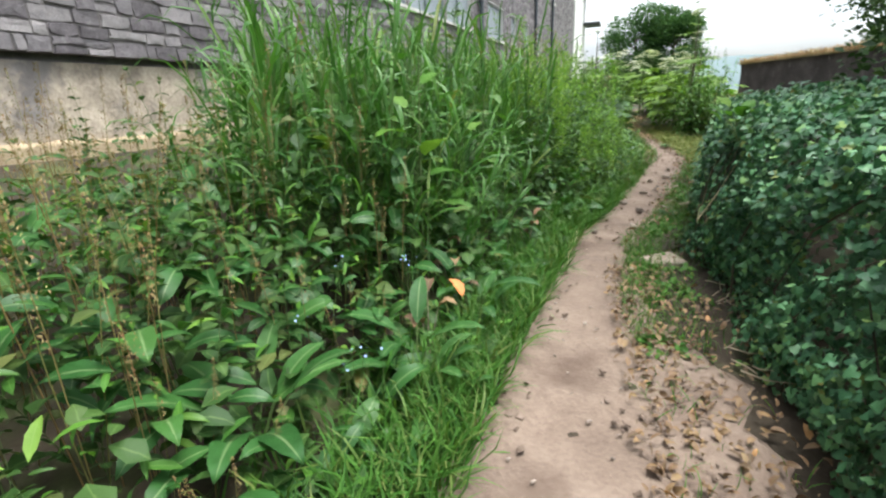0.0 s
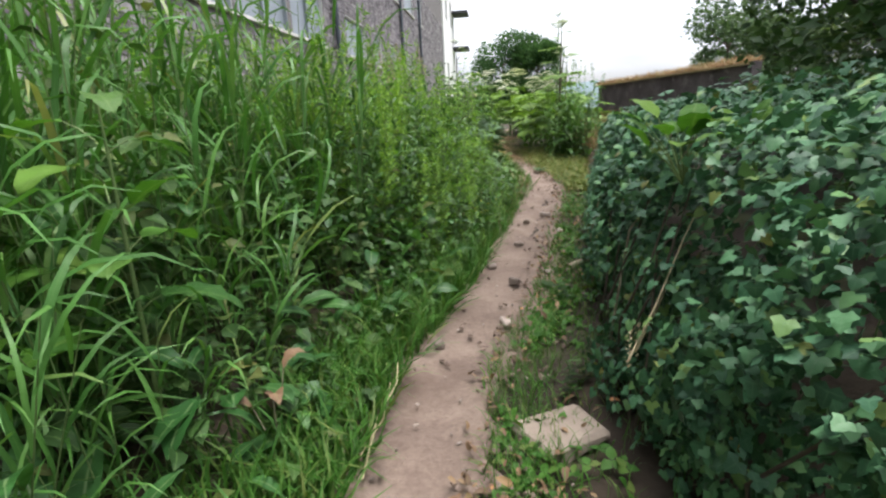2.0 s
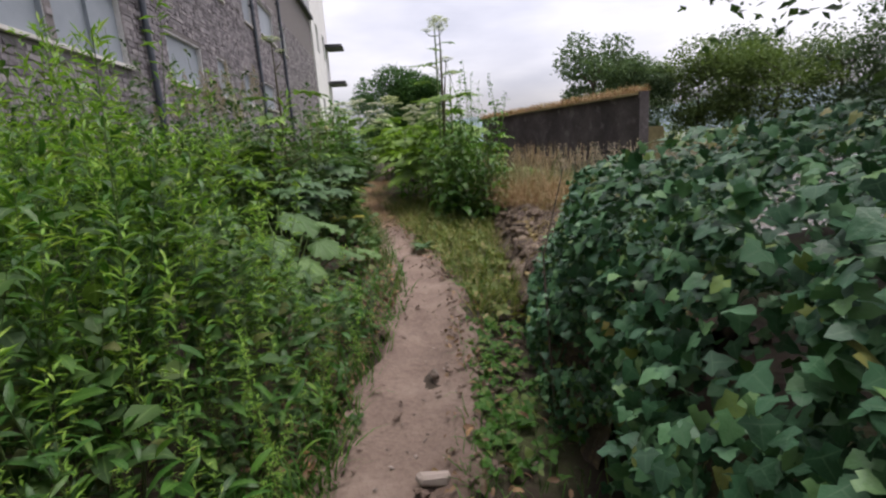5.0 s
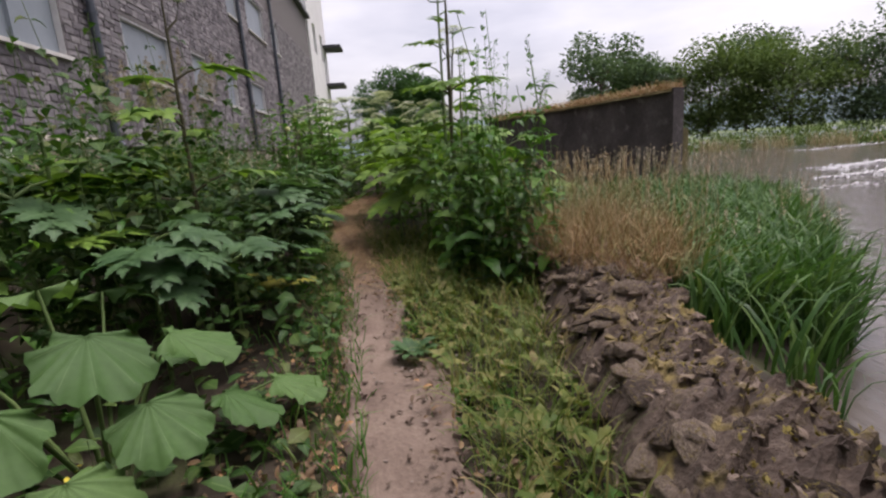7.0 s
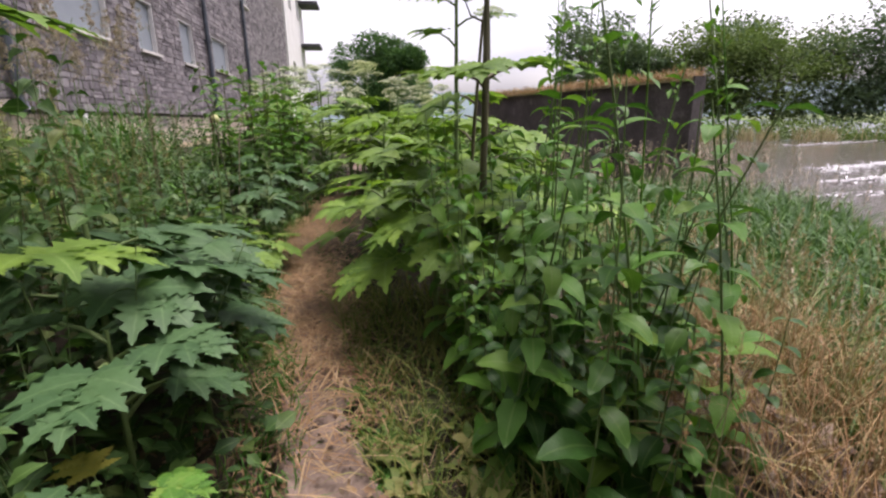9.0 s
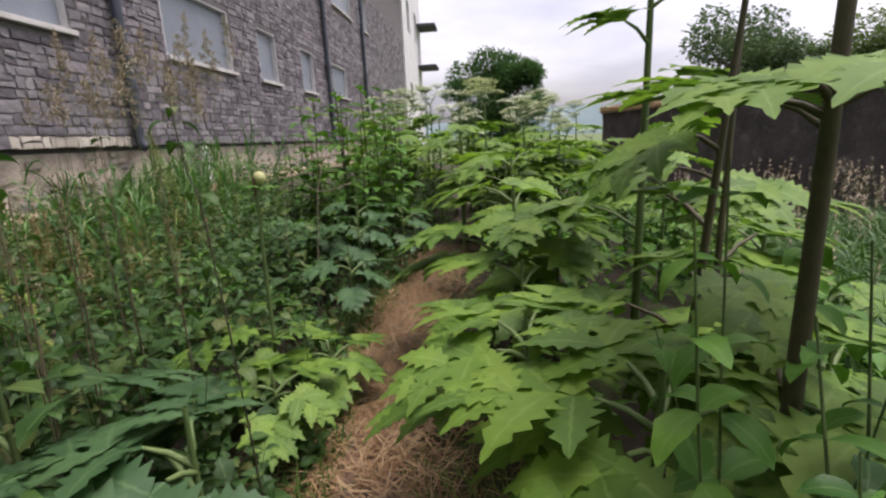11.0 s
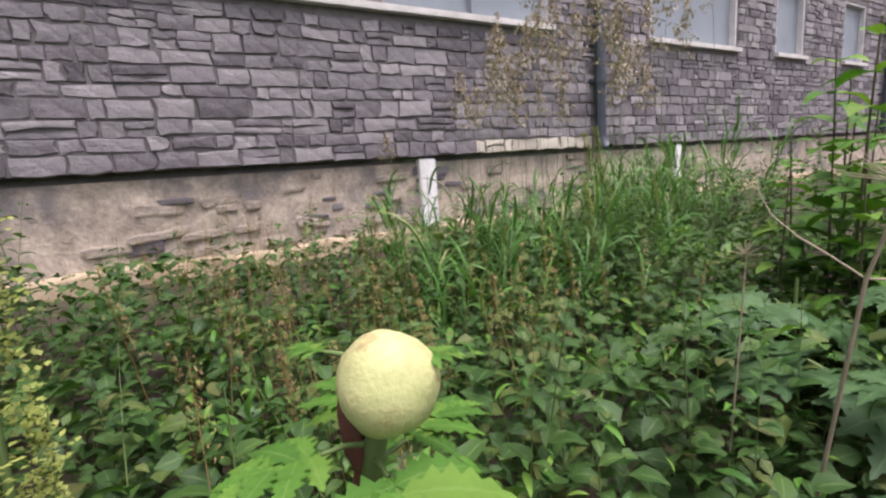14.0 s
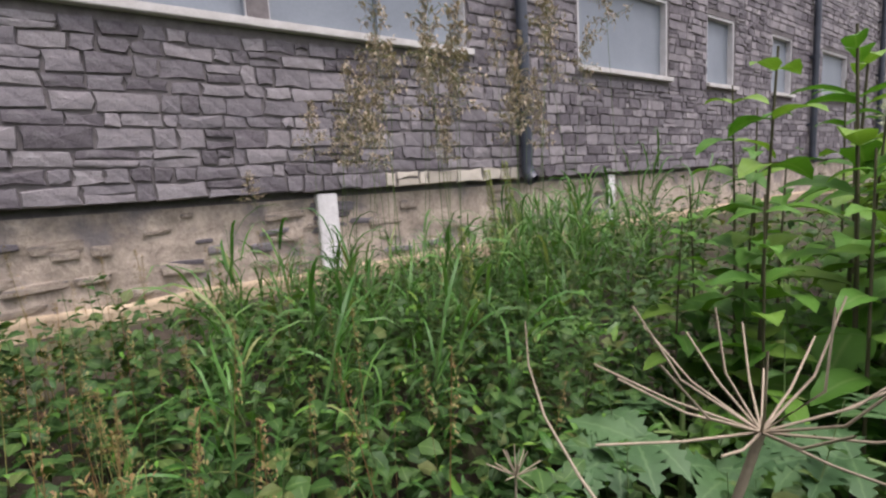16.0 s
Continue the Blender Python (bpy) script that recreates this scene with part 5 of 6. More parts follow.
# hogweeds right of the path where it turns to the wall
hogweed(6.93, 13.48, 2.15, [(1.47, 70, .10, .36, 0), (1.45, 15, .14, .44, 8), (1.49, -50, .14, .46, 6), (1.50, 120, .10, .32, -14), (1.49, -110, .14, .40, -4), (1.51, 165, .12, .34, -18), (.62, -70, .22, .42, -20), (.55, 200, .2, .35, -25), (.8, -20, .2, .40, -14)],
        [(0, 0, .30, 1.1)], r=.027, stem_mat=M_stemdark, lean=(.03, .02), seed=1, label="tall hogweed with dark thick stem and bright leaf canopy")
hogweed(6.95, 14.12, 1.85, [(1.35, 100, .14, .34, -35), (1.1, 20, .2, .40, -10), (.8, -60, .25, .45, -10), (.9, 180, .2, .35, -30), (.7, 60, .22, .42, -14)], [(.02, 0, .22, .9), (-.10, .05, .12, .7)], r=.020, stem_mat=M_stemdark, lean=(.12, -.02), seed=2)
hogweed(7.12, 14.28, 1.7, [(1.2, 70, .16, .36, -20), (.75, 10, .25, .42, -15), (.9, -60, .22, .42, -12), (.6, 140, .22, .4, -16)], [(0, 0, .2, .8)], r=.018, stem_mat=M_stemdark, lean=(.05, .05), seed=3)
CLUMP = "low hogweed clump with broad light green jagged leaves"
hogweed(6.66, 13.48, .95, [(.86, 20, .12, .40, -6), (.80, 75, .14, .42, -12), (.80, -30, .14, .46, -10), (.78, -80, .16, .50, -18), (.74, 130, .12, .36, -20), (.66, 185, .12, .40, -28), (.62, -140, .16, .42, -30), (.55, 40, .2, .44, -18), (.5, -60, .22, .46, -22), (.5, 110, .2, .42, -25)], r=.018, seed=4, label=CLUMP)
hogweed(6.40, 13.92, .88, [(.78, 45, .12, .40, -8), (.74, 110, .10, .36, -14), (.80, -20, .12, .40, -8), (.66, 200, .12, .36, -26), (.6, -70, .16, .4, -16), (.5, 80, .18, .4, -20), (.46, 0, .2, .4, -20)], r=.016, seed=5, label=CLUMP)
hogweed(6.98, 13.58, .90, [(.80, 185, .12, .42, -10), (.76, -125, .14, .44, -12), (.72, 135, .12, .38, -16), (.68, -60, .16, .42, -12), (.6, 230, .2, .40, -20)], r=.017, seed=18, label=CLUMP)
hogweed(7.3, 13.9, .8, [(.7, 45, .16, .42, -8), (.66, -45, .16, .42, -10), (.6, 180, .18, .4, -20), (.55, 100, .18, .4, -20)], r=.016, seed=15, label=CLUMP)
hogweed(6.45, 14.75, .8, [(.7, 65, .14, .38, -8), (.66, -35, .16, .42, -10), (.6, 180, .18, .4, -20), (.55, 130, .18, .4, -20), (.5, 10, .18, .42, -14)], r=.016, seed=16, label=CLUMP)
hogweed(6.7, 15.3, .95, [(.85, 85, .14, .38, -8), (.76, -35, .16, .42, -10), (.7, 180, .18, .4, -20), (.65, 20, .18, .42, -12), (.5, 130, .2, .42, -16)], r=.016, seed=17, label=CLUMP)
hogweed(5.55, 13.46, .86, [(.74, 30, .08, .36, -10), (.70, 95, .12, .40, -12), (.68, 165, .08, .40, -16), (.60, 60, .18, .38, -16), (.6, -160, .05, .34, -14)], meshes=HOGD, r=.014, seed=6, label="low hogweed clump with bluish green leaves")
for x, y, h, sd in ((5.02, 14.62, .50, 7), (5.30, 14.40, .42, 72), (5.42, 14.85, .36, 73), (5.30, 15.75, .62, 74), (5.22, 16.35, .80, 75), (5.05, 17.0, .9, 76), (5.5, 16.9, .85, 77)):
    hogweed(x, y, h, [(h * .8, 30, .10, .24, -10), (h * .75, 120, .10, .26, -15), (h * .66, -110, .1, .24, -25), (h * .7, -40, .12, .26, -10), (h * .5, 200, .12, .26, -20)], r=.011, seed=sd, meshes=HOGD if y > 15.5 else None, label="young hogweed with jagged leaves beside the path")
hogweed(7.02, 14.85, 2.55, [(.9, 60, .25, .42, -12), (1.3, -50, .22, .36, -10), (1.75, 130, .18, .34, -8), (2.1, 10, .14, .30, 0), (1.9, -110, .16, .32, -6), (2.25, 170, .12, .28, -5), (2.4, -60, .12, .26, 0), (1.5, 200, .2, .34, -10), (2.05, 80, .14, .30, -4)], [(0, 0, .22, .9), (.12, .08, .08, .6), (-.13, .02, .06, .6)], r=.024, seed=8, lean=(.02, .03), label="tall flowering hogweed rising over the path")
hogweed(5.02, 12.35, 1.85, [(1.55, -75, .16, .40, -12), (1.5, 60, .16, .34, 0), (1.25, 170, .2, .36, -15), (.82, -80, .25, .38, -10), (.7, 100, .25, .36, -20)], [(0, 0, .28, .8), (.08, .05, .18, .5)], r=.020, stem_mat=M_stemdark, seed=9)
hogweed(5.28, 12.75, .95, [(.80, -60, .16, .42, -8), (.72, 10, .2, .46, -10), (.70, -130, .18, .42, -14), (.66, -95, .24, .46, -10), (.62, 110, .2, .36, -20), (.5, -40, .24, .44, -16)], meshes=HOGD, r=.020, seed=10)
hogweed(4.75, 11.4, 1.25, [(1.0, -50, .2, .36, -15), (.9, 60, .2, .36, -15), (.8, -150, .2, .34, -20)], meshes=HOGD, r=.018, seed=11)
hogweed(4.9, 13.6, .85, [(.66, -40, .18, .34, -15), (.6, 70, .2, .34, -15), (.55, -160, .2, .34, -20)], meshes=HOGD, r=.016, seed=12)
rg6 = np.random.default_rng(9)
for i, (x, y, h) in enumerate(((4.75, 11.15, 1.05), (5.2, 11.25, .72), (5.45, 11.6, .62), (4.6, 11.95, 1.2), (5.05, 11.75, .95), (5.5, 12.35, .70), (4.7, 12.75, 1.25), (5.55, 12.9, .66), (4.45, 13.1, 1.2))):
    hogweed(x, y, h, [(h * rg6.uniform(.5, .95), rg6.uniform(0, 360), .14, rg6.uniform(.22, .34), rg6.uniform(-25, 0)) for k in range(8)], meshes=HOG if i % 3 == 0 else HOGD, r=.013, seed=170 + i, label="jagged hogweed leaves crowding the path side")
# right of the path beyond the hogweed clump
rg4 = np.random.default_rng(5)
for i in range(34):
    x, y = rg4.uniform(6.3, 9.2), rg4.uniform(15.0, 22)
    h = rg4.uniform(.75, 1.35)
    hogweed(x, y, h, [(h * rg4.uniform(.6, .95), rg4.uniform(0, 360), .2, rg4.uniform(.34, .5), rg4.uniform(-22, 0)) for k in range(7)], r=.018, seed=20 + i, label="leafy hogweed clump crowding the path edge")
# flowering stand at the far end of the path
for i in range(30):
    x, y = rg4.uniform(3.4, 8.2), rg4.uniform(19, 28)
    h = rg4.uniform(1.3, 1.85)
    hogweed(x, y, h, [(h * rg4.uniform(.25, .75), rg4.uniform(0, 360), .2, rg4.uniform(.3, .46), rg4.uniform(-22, 0)) for k in range(6)],
            [(rg4.normal(0, .16), rg4.normal(0, .16), rg4.uniform(.08, .3), rg4.uniform(.8, 1.35)) for k in range(3)], r=.020, seed=40 + i, label="tall hogweed topped with flat white flower heads")
for i in range(22):
    x, y = (rg4.uniform(4.5, 5.7), rg4.uniform(19, 22.5)) if i < 10 else (rg4.uniform(5.9, 8.4), rg4.uniform(17.5, 22))
    h = rg4.uniform(1.5, 1.9) if i < 10 else rg4.uniform(1.15, 1.6)
    hogweed(x, y, h, [(h * rg4.uniform(.3, .9), rg4.uniform(0, 360), .2, rg4.uniform(.3, .44), rg4.uniform(-22, 0)) for k in range(8)],
            [(rg4.normal(0, .14), rg4.normal(0, .14), rg4.uniform(.08, .26), rg4.uniform(.8, 1.2)) for k in range(2)], r=.020, seed=140 + i, label="tall hogweed topped with flat white flower heads")
# beside the umbel skeleton
hogweed(4.85, 16.55, .62, [(.46, 150, .14, .36, -12), (.44, 80, .14, .34, -14), (.42, -140, .14, .34, -20), (.40, 10, .14, .3, -14)], meshes=HOGD, r=.016, seed=70, label="low hogweed clump with bluish green leaves")
hogweed(4.45, 17.1, .66, [(.5, 170, .14, .36, -12), (.46, 60, .14, .34, -14), (.44, -120, .14, .34, -20)], meshes=HOGD, r=.016, seed=71, label="low hogweed clump with bluish green leaves")

# hogweed bud on its stem, wrapped in a purple sheath
bx0, by0 = 5.208, 14.722
bz0 = float(ground_z(bx0, by0))
bud = thing("budding_hogweed", "young hogweed with a round pale unopened flower bud", "hogweed", (bx0, by0, bz0))
hb_ = 1.485 - bz0
put("stem", tube([(-.03, -.01, -.02), (-.028, -.012, hb_ * .5), (-.02, -.012, hb_ - .08), (-.004, -.003, hb_ - .012)], [.012, .010, .008, .006], 9), M_stem, bud)
bmb = bmesh.new()
bmesh.ops.create_uvsphere(bmb, u_segments=18, v_segments=12, radius=.029)
for v in bmb.verts:
    nzz = noise.noise(v.co * 45) * .0036
    v.co *= (1 + nzz / .029)
    v.co.z *= 1.02
    v.co += Vector((0, 0, hb_))
ob = part("bud", bmb, M_bud, bud, "round pale yellow green bud")
for pz in ob.data.polygons:
    pz.use_smooth = True
put("sheath", tube([(-.018, -.012, hb_ - .066), (-.021, -.015, hb_ - .046), (-.024, -.017, hb_ - .022), (-.028, -.017, hb_ + .004)], [.004, .0085, .0075, .002], 8), M_purple, bud, "purple brown sheath")
put("lower_sheath", tube([(-.024, -.014, hb_ - .095), (-.023, -.014, hb_ - .078), (-.020, -.012, hb_ - .060), (-.016, -.010, hb_ - .048)], [.004, .0075, .007, .003], 8), M_purple, bud, "purple brown sheath")
small_hog = [mesh_of("leaf_blade", hogweed_leaf(1.0, 30 + s), M_fresh) for s in range(2)]
for i, (yaw, dz, sz) in enumerate(((75, -.075, .085), (-95, -.085, .09), (180, -.07, .06), (20, -.10, .07), (-30, .012, .03), (120, .014, .028))):
    a = radians(yaw)
    b = np.array([-.014, -.009, hb_ + dz * .6])
    stalk_leaf(bud, small_hog, b, b + np.array([-math.sin(a), math.cos(a), .15]) * .03, sz, 0, radians(-5), 0, .0022, M_stem, i)
for i, (yaw, h, sz) in enumerate(((40, .5, .15), (150, .45, .17), (260, .42, .15), (330, .38, .15))):
    a = radians(yaw)
    b = np.array([-.028, -.012, h])
    stalk_leaf(bud, HOG, b, b + np.array([-math.sin(a), math.cos(a), .5]) * .12, sz, 0, radians(-15), 0, .005, M_stem, i)

# dry hogweed skeleton
dx0, dy0 = 4.90, 16.10
dz0 = float(ground_z(dx0, dy0))
dead = thing("dry_hogweed", "dry straw coloured hogweed skeleton with bare umbel rays", "hogweed", (dx0, dy0, dz0))
top = np.array([5.082 - dx0, 16.028 - dy0, 1.509 - dz0])
joint = np.array([5.027 - dx0, 16.016 - dy0, 1.28 - dz0])
put("stem", tube([(0, 0, -.03), joint * np.array([.5, .5, .5]), joint, (joint + top) / 2, top], [.006, .0055, .005, .0045, .004], 8), M_deadstem, dead)
for i in range(21):
    a = 2.4 * i + .3
    q = math.sqrt((i + .5) / 21)
    L = RNG.uniform(.115, .165)
    el = radians(80 - 74 * q)
    tip = top + np.array([math.cos(a) * math.cos(el), math.sin(a) * math.cos(el), math.sin(el)]) * L
    midp = top + np.array([math.cos(a) * math.cos(el * .7), math.sin(a) * math.cos(el * .7), math.sin(el * .7)]) * L * .5
    ray = put("umbel_ray", tube([top, midp, tip], [.0014, .0012, .001], 5), M_deadstem, dead)
put("side_branch", tube([joint, joint + np.array([-.07, .0, .045]), joint + np.array([-.15, .015, .085]), joint + np.array([-.22, .03, .135]), joint + np.array([-.262, .045, .195]), joint + np.array([-.275, .055, .255])], [.0026, .0024, .0022, .002, .0016, .001], 6), M_deadstem, dead)
put("side_branch", tube([joint, joint + np.array([.07, .06, .0]), joint + np.array([.14, .12, .02]), joint + np.array([.22, .18, .045])], [.003, .0026, .0024, .003], 6), M_deadstem, dead)
small = thing("dry_umbel", "small dry umbel on a thin straw stalk", "hogweed", (4.72, 16.02, float(ground_z(4.72, 16.02))))
sh = 1.30 - float(ground_z(4.72, 16.02))
put("stem", tube([(0, 0, -.02), (.02, .01, sh * .6), (.03, .02, sh)], [.0028, .0024, .002], 6), M_deadstem, small)
for a, q in zip(np.arange(14) * 2.4, np.linspace(.2, 1, 14)):
    put("ray", tube([(.03, .02, sh), (.03 + .05 * math.cos(a) * q, .02 + .05 * math.sin(a) * q, sh + .05 * (1.15 - q))], [.0015, .001], 4), M_deadstem, small)


def leafy_plant(name, label, category, x, y, height, tpl, mats, group="", z=None, turn=0.0, lean=(0, 0)):
    t = thing(name, label, category, pose(x, y, float(ground_z(x, y)) - .01 if z is None else z, lean[0], lean[1], turn), group)
    stem_f = tpl.m == 1
    for nm, sel, mat in (("stem", stem_f, mats[1]), ("foliage", ~stem_f, mats[0])):
        if not sel.any():
            continue
        f = tpl.f[sel]
        used, inv = np.unique(f, return_inverse=True)
        put(nm, Tpl(tpl.v[used] * height, inv.reshape(-1, 3), tpl.a[used]), mat, t)
    return t


# one nettle close beside the walker
near_net = thing("nettle", "single tall nettle with drooping toothed leaves", "nettle", (5.56, 13.74, float(ground_z(5.56, 13.74))))
nz0 = float(ground_z(5.56, 13.74))
nline = np.array([(0, 0, -.02), (-.02, .01, .5), (-.05, .025, .95), (-.085, .04, 1.49 - nz0), (-.115, .05, 1.565 - nz0), (-.128, .056, 1.64 - nz0), (-.132, .05, 1.70 - nz0), (-.130, .045, 1.775 - nz0)])
put("stem", tube(nline, [.0036, .0034, .003, .0026, .0024, .002, .0017, .001], 8), M_nettlestem, near_net, "dark purplish green ridged stem")
NET = [leaf(1.0, w_, st_, en_, 17, .30, .17, .30, tip=.9) for w_, st_, en_ in ((.42, 10, -85), (.36, -5, -88), (.44, 20, -75))]
for j, (h, ln) in enumerate(((.62, .075), (.80, .078), (.98, .075), (1.14, .072), (1.28, .070), (1.40, .066), (1.50, .060), (1.58, .058), (1.645, .060), (1.70, .052), (1.74, .040), (1.768, .026))):
    zc, ln = h - nz0, ln * 1.3
    c = np.array([np.interp(zc, nline[:, 2], nline[:, k_]) for k_ in range(2)] + [zc])
    for k_ in range(2):
        a = radians(52 + 90 * (j % 2) + 180 * k_ + RNG.uniform(-14, 14))
        o_ = np.array([-math.sin(a), math.cos(a), .25]) * ln * .28
        lf = put("leaf", tube([c, c + o_], [.0011, .0009], 5), M_stem, near_net)
        put("blade", NET[(j + k_) % 3].moved(rot(a, RNG.uniform(-.25, .1), RNG.uniform(-.25, .25)), c + o_, ln), M_nettle, lf)
    put("seed_tassel", merged([seed_flake(.006, .004).moved(rot(2.4 * m_), c + np.array([.012 * math.cos(2.4 * m_), .012 * math.sin(2.4 * m_), -.001 * m_])) for m_ in range(14)]), M_spike, near_net)
slim_nettles = [leafy_stem(1.0, 13, leaf(.062, .030, 10, -70, 6, .28, .12, .32), .2, 1.2, .5, .05, .0026, 2, (-30, 15), 210 + s) for s in range(3)]
for i in range(16):
    x, y = RNG.uniform(4.4, 5.22), RNG.uniform(13.5, 14.1)
    leafy_plant("nettle", "seeding nettle stalk with small leaves and hanging seeds", "nettle", x, y, RNG.uniform(1.15, 1.55), merged([slim_nettles[i % 3], seed_head(90 + i, .04, 80, .0045).slot(1)]), [M_nettle, M_nettleseed], "nettles by the path", turn=RNG.uniform(0, 360))
leafy_plant("nettle", "upright leafy weed stem in the middle of the path edge", "nettle", 5.36, 14.66, .78, nettles[1], [M_nettle, M_purple])

# tall leafy stalks right of the dry umbel
tall_leaf = leaf(.18, .085, 15, -50, 7, .25, .06, .35)
for i, (x, y, h) in enumerate(((4.52, 17.5, 1.50), (4.75, 17.75, 1.55), (4.3, 17.85, 1.45), (4.95, 18.0, 1.6), (4.6, 18.2, 1.55), (5.15, 17.7, 1.5), (5.1, 18.35, 1.6), (4.15, 18.4, 1.4), (5.3, 18.2, 1.45), (4.4, 18.9, 1.5), (4.62, 17.3, 1.1), (4.85, 17.45, 1.2), (5.05, 17.3, 1.0), (4.4, 17.65, 1.2), (4.95, 17.75, 1.3), (5.25, 17.95, 1.3), (4.7, 18.0, 1.35), (4.35, 18.15, 1.2), (5.2, 18.5, 1.4), (4.8, 18.6, 1.4), (4.55, 18.5, 1.3), (5.0, 18.9, 1.5), (4.2, 17.5, 1.0), (4.05, 18.0, 1.1))):
    tp = leafy_stem(1.0, 9, tall_leaf, .2, 1.35, .5, .03, .0062, 2, (-20, 20), 100 + i)
    leafy_plant("figwort", "tall square stemmed figwort with paired leaves", "weed", x, y, h * 1.2, tp, [M_fresh, M_stemdark], "figworts by the wall", turn=RNG.uniform(0, 360))

# bush of dock and figwort by the rubble wall
for i in range(60):
    a, r_ = RNG.uniform(0, 6.28), RNG.uniform(0, .62) ** .8
    x, y = max(6.74, 7.0 + r_ * math.cos(a) * .78), 12.5 + r_ * math.sin(a) * 1.3
    tp = leafy_stem(1.0, 10, leaf(.12, .06, 10, -65, 7, .25, .08, .36), .06, 1.3, .5, .12, .0042, 2, (-30, 15), 130 + i)
    leafy_plant("figwort", "leafy green figwort in the bush by the rubble wall", "weed", x, y, RNG.uniform(.8, 1.45), tp, [M_fresh if i % 2 else M_mid, M_stem], "bush by the rubble wall", turn=RNG.uniform(0, 360), lean=(RNG.normal(0, 5), RNG.normal(0, 5)))
for i in range(7):
    x, y = 6.90 + .10 * i + RNG.uniform(-.04, .04), RNG.uniform(12.0, 12.9)
    tp = merged([leafy_stem(1.0, 7, leaf(.11, .05, 15, -45, 6, .25, .05, .35), .2, 1.2, .4, .09, .0034, 2, (-20, 20), 160 + i), seed_head(180 + i, .035, 26, .012).slot(0)])
    leafy_plant("figwort", "tall spindly figwort spike with small seed pods", "weed", x, y, RNG.uniform(1.45, 1.85), tp, [M_fresh, M_stem], "figwort spikes", turn=RNG.uniform(0, 360), lean=(RNG.normal(0, 4), RNG.normal(0, 4)))

# rust coloured dry grass on the end of the rubble wall
n = 2900
a, r_ = RNG.uniform(0, 6.28, n), np.sqrt(RNG.uniform(0, 1, n))
x, y = 7.80 + r_ * np.cos(a) * .52 + .1 * np.sin(a), 12.3 + r_ * np.sin(a) * 1.15
zz = np.where(y < 12.9, .42, .25) + path_z(y)
tufts = [grass_blade(.40, .0036, 80, e_, 5, .5) for e_ in (5, -45, -85)]
w3 = RNG.integers(0, 3, n)
R, sz, pp = tilt_turn(n, .42), RNG.uniform(.35, 1.25, n), np.stack([x, y, zz - .10], 1)
tagged(put("dry_grass_tuft", merged([spread(tufts[i], R[w3 == i], pp[w3 == i], sz[w3 == i]) for i in range(3)]), M_rust), "rust brown dry grass tuft on the rubble wall", "grass", kind="stuff")
n = 330
x, y = 7.78 + RNG.normal(0, .28, n), RNG.uniform(11.3, 13.4, n)
tagged(put("dry_grass_heads", spread(seed_head(74, .03, 40, .009), tilt_turn(n, .2), np.stack([x, y, path_z(y) + .3], 1), RNG.uniform(.35, .68, n)), [M_rust, M_straw]), "fine rusty seed heads of the dry grass", "grass", kind="stuff")
n = 6500
y = RNG.uniform(9.3, 14.2, n)
x = path_x(y) + path_w(y) + RNG.uniform(.04, 1.2, n)
okk = (y > 12.4) | (x < rub_c(y) - .42)
x, y = x[okk], y[okk]
n = len(x)
tagged(put("yellow_grass", spread(grass_blade(.22, .006, 78, -20, 5, .5), tilt_turn(n, .3), np.stack([x, y, ground_z(x, y)], 1), RNG.uniform(.5, 1.45, n)), M_yellowgrass), "yellowing grass at the foot of the bush", "grass", kind="stuff")

yp = thing("yellowing_weed", "low weed with yellowing jagged leaves by the path", "weed", (5.66, 11.95, float(ground_z(5.66, 11.95))))
YEL = [mesh_of("leaf_blade", hogweed_leaf(1.0, 44), M_yellowleaf)]
for j in range(8):
    a = 2.4 * j
    stalk_leaf(yp, YEL if j % 3 else small_hog, (0, 0, 0), (math.cos(a) * .10, math.sin(a) * .10, RNG.uniform(.18, .46)), RNG.uniform(.12, .18), 0, radians(RNG.uniform(-20, 10)), 0, .003, M_stem, 0)

# burdock with very large leaves, left of the path
bd = thing("burdock", "burdock with very large pale green wavy leaves", "burdock", (5.30, 10.52, float(ground_z(5.30, 10.52))))
for i, (dx, dy, dz, sz, yaw, pt) in enumerate(((.12, -.14, .56, .30, 0, -30), (-.16, .10, .66, .33, 30, -18), (.24, .10, .46, .28, -40, -22), (-.02, -.36, .44, .30, 80, -34), (.42, .04, .24, .25, -60, -26), (.54, .24, .18, .24, -80, -20), (-.32, -.12, .58, .32, 120, -24), (.2, -.46, .28, .26, 170, -34), (-.1, .34, .58, .30, 10, -10), (.30, -.22, .36, .26, -20, -30), (-.22, -.34, .40, .28, 140, -26), (.10, .24, .34, .26, -10, -20))):
    stalk_leaf(bd, BUR, (dx * .2, dy * .2, 0), (dx, dy, dz), sz, radians(yaw * .2), radians(pt), RNG.uniform(-.25, .25), .009, M_stem, i)

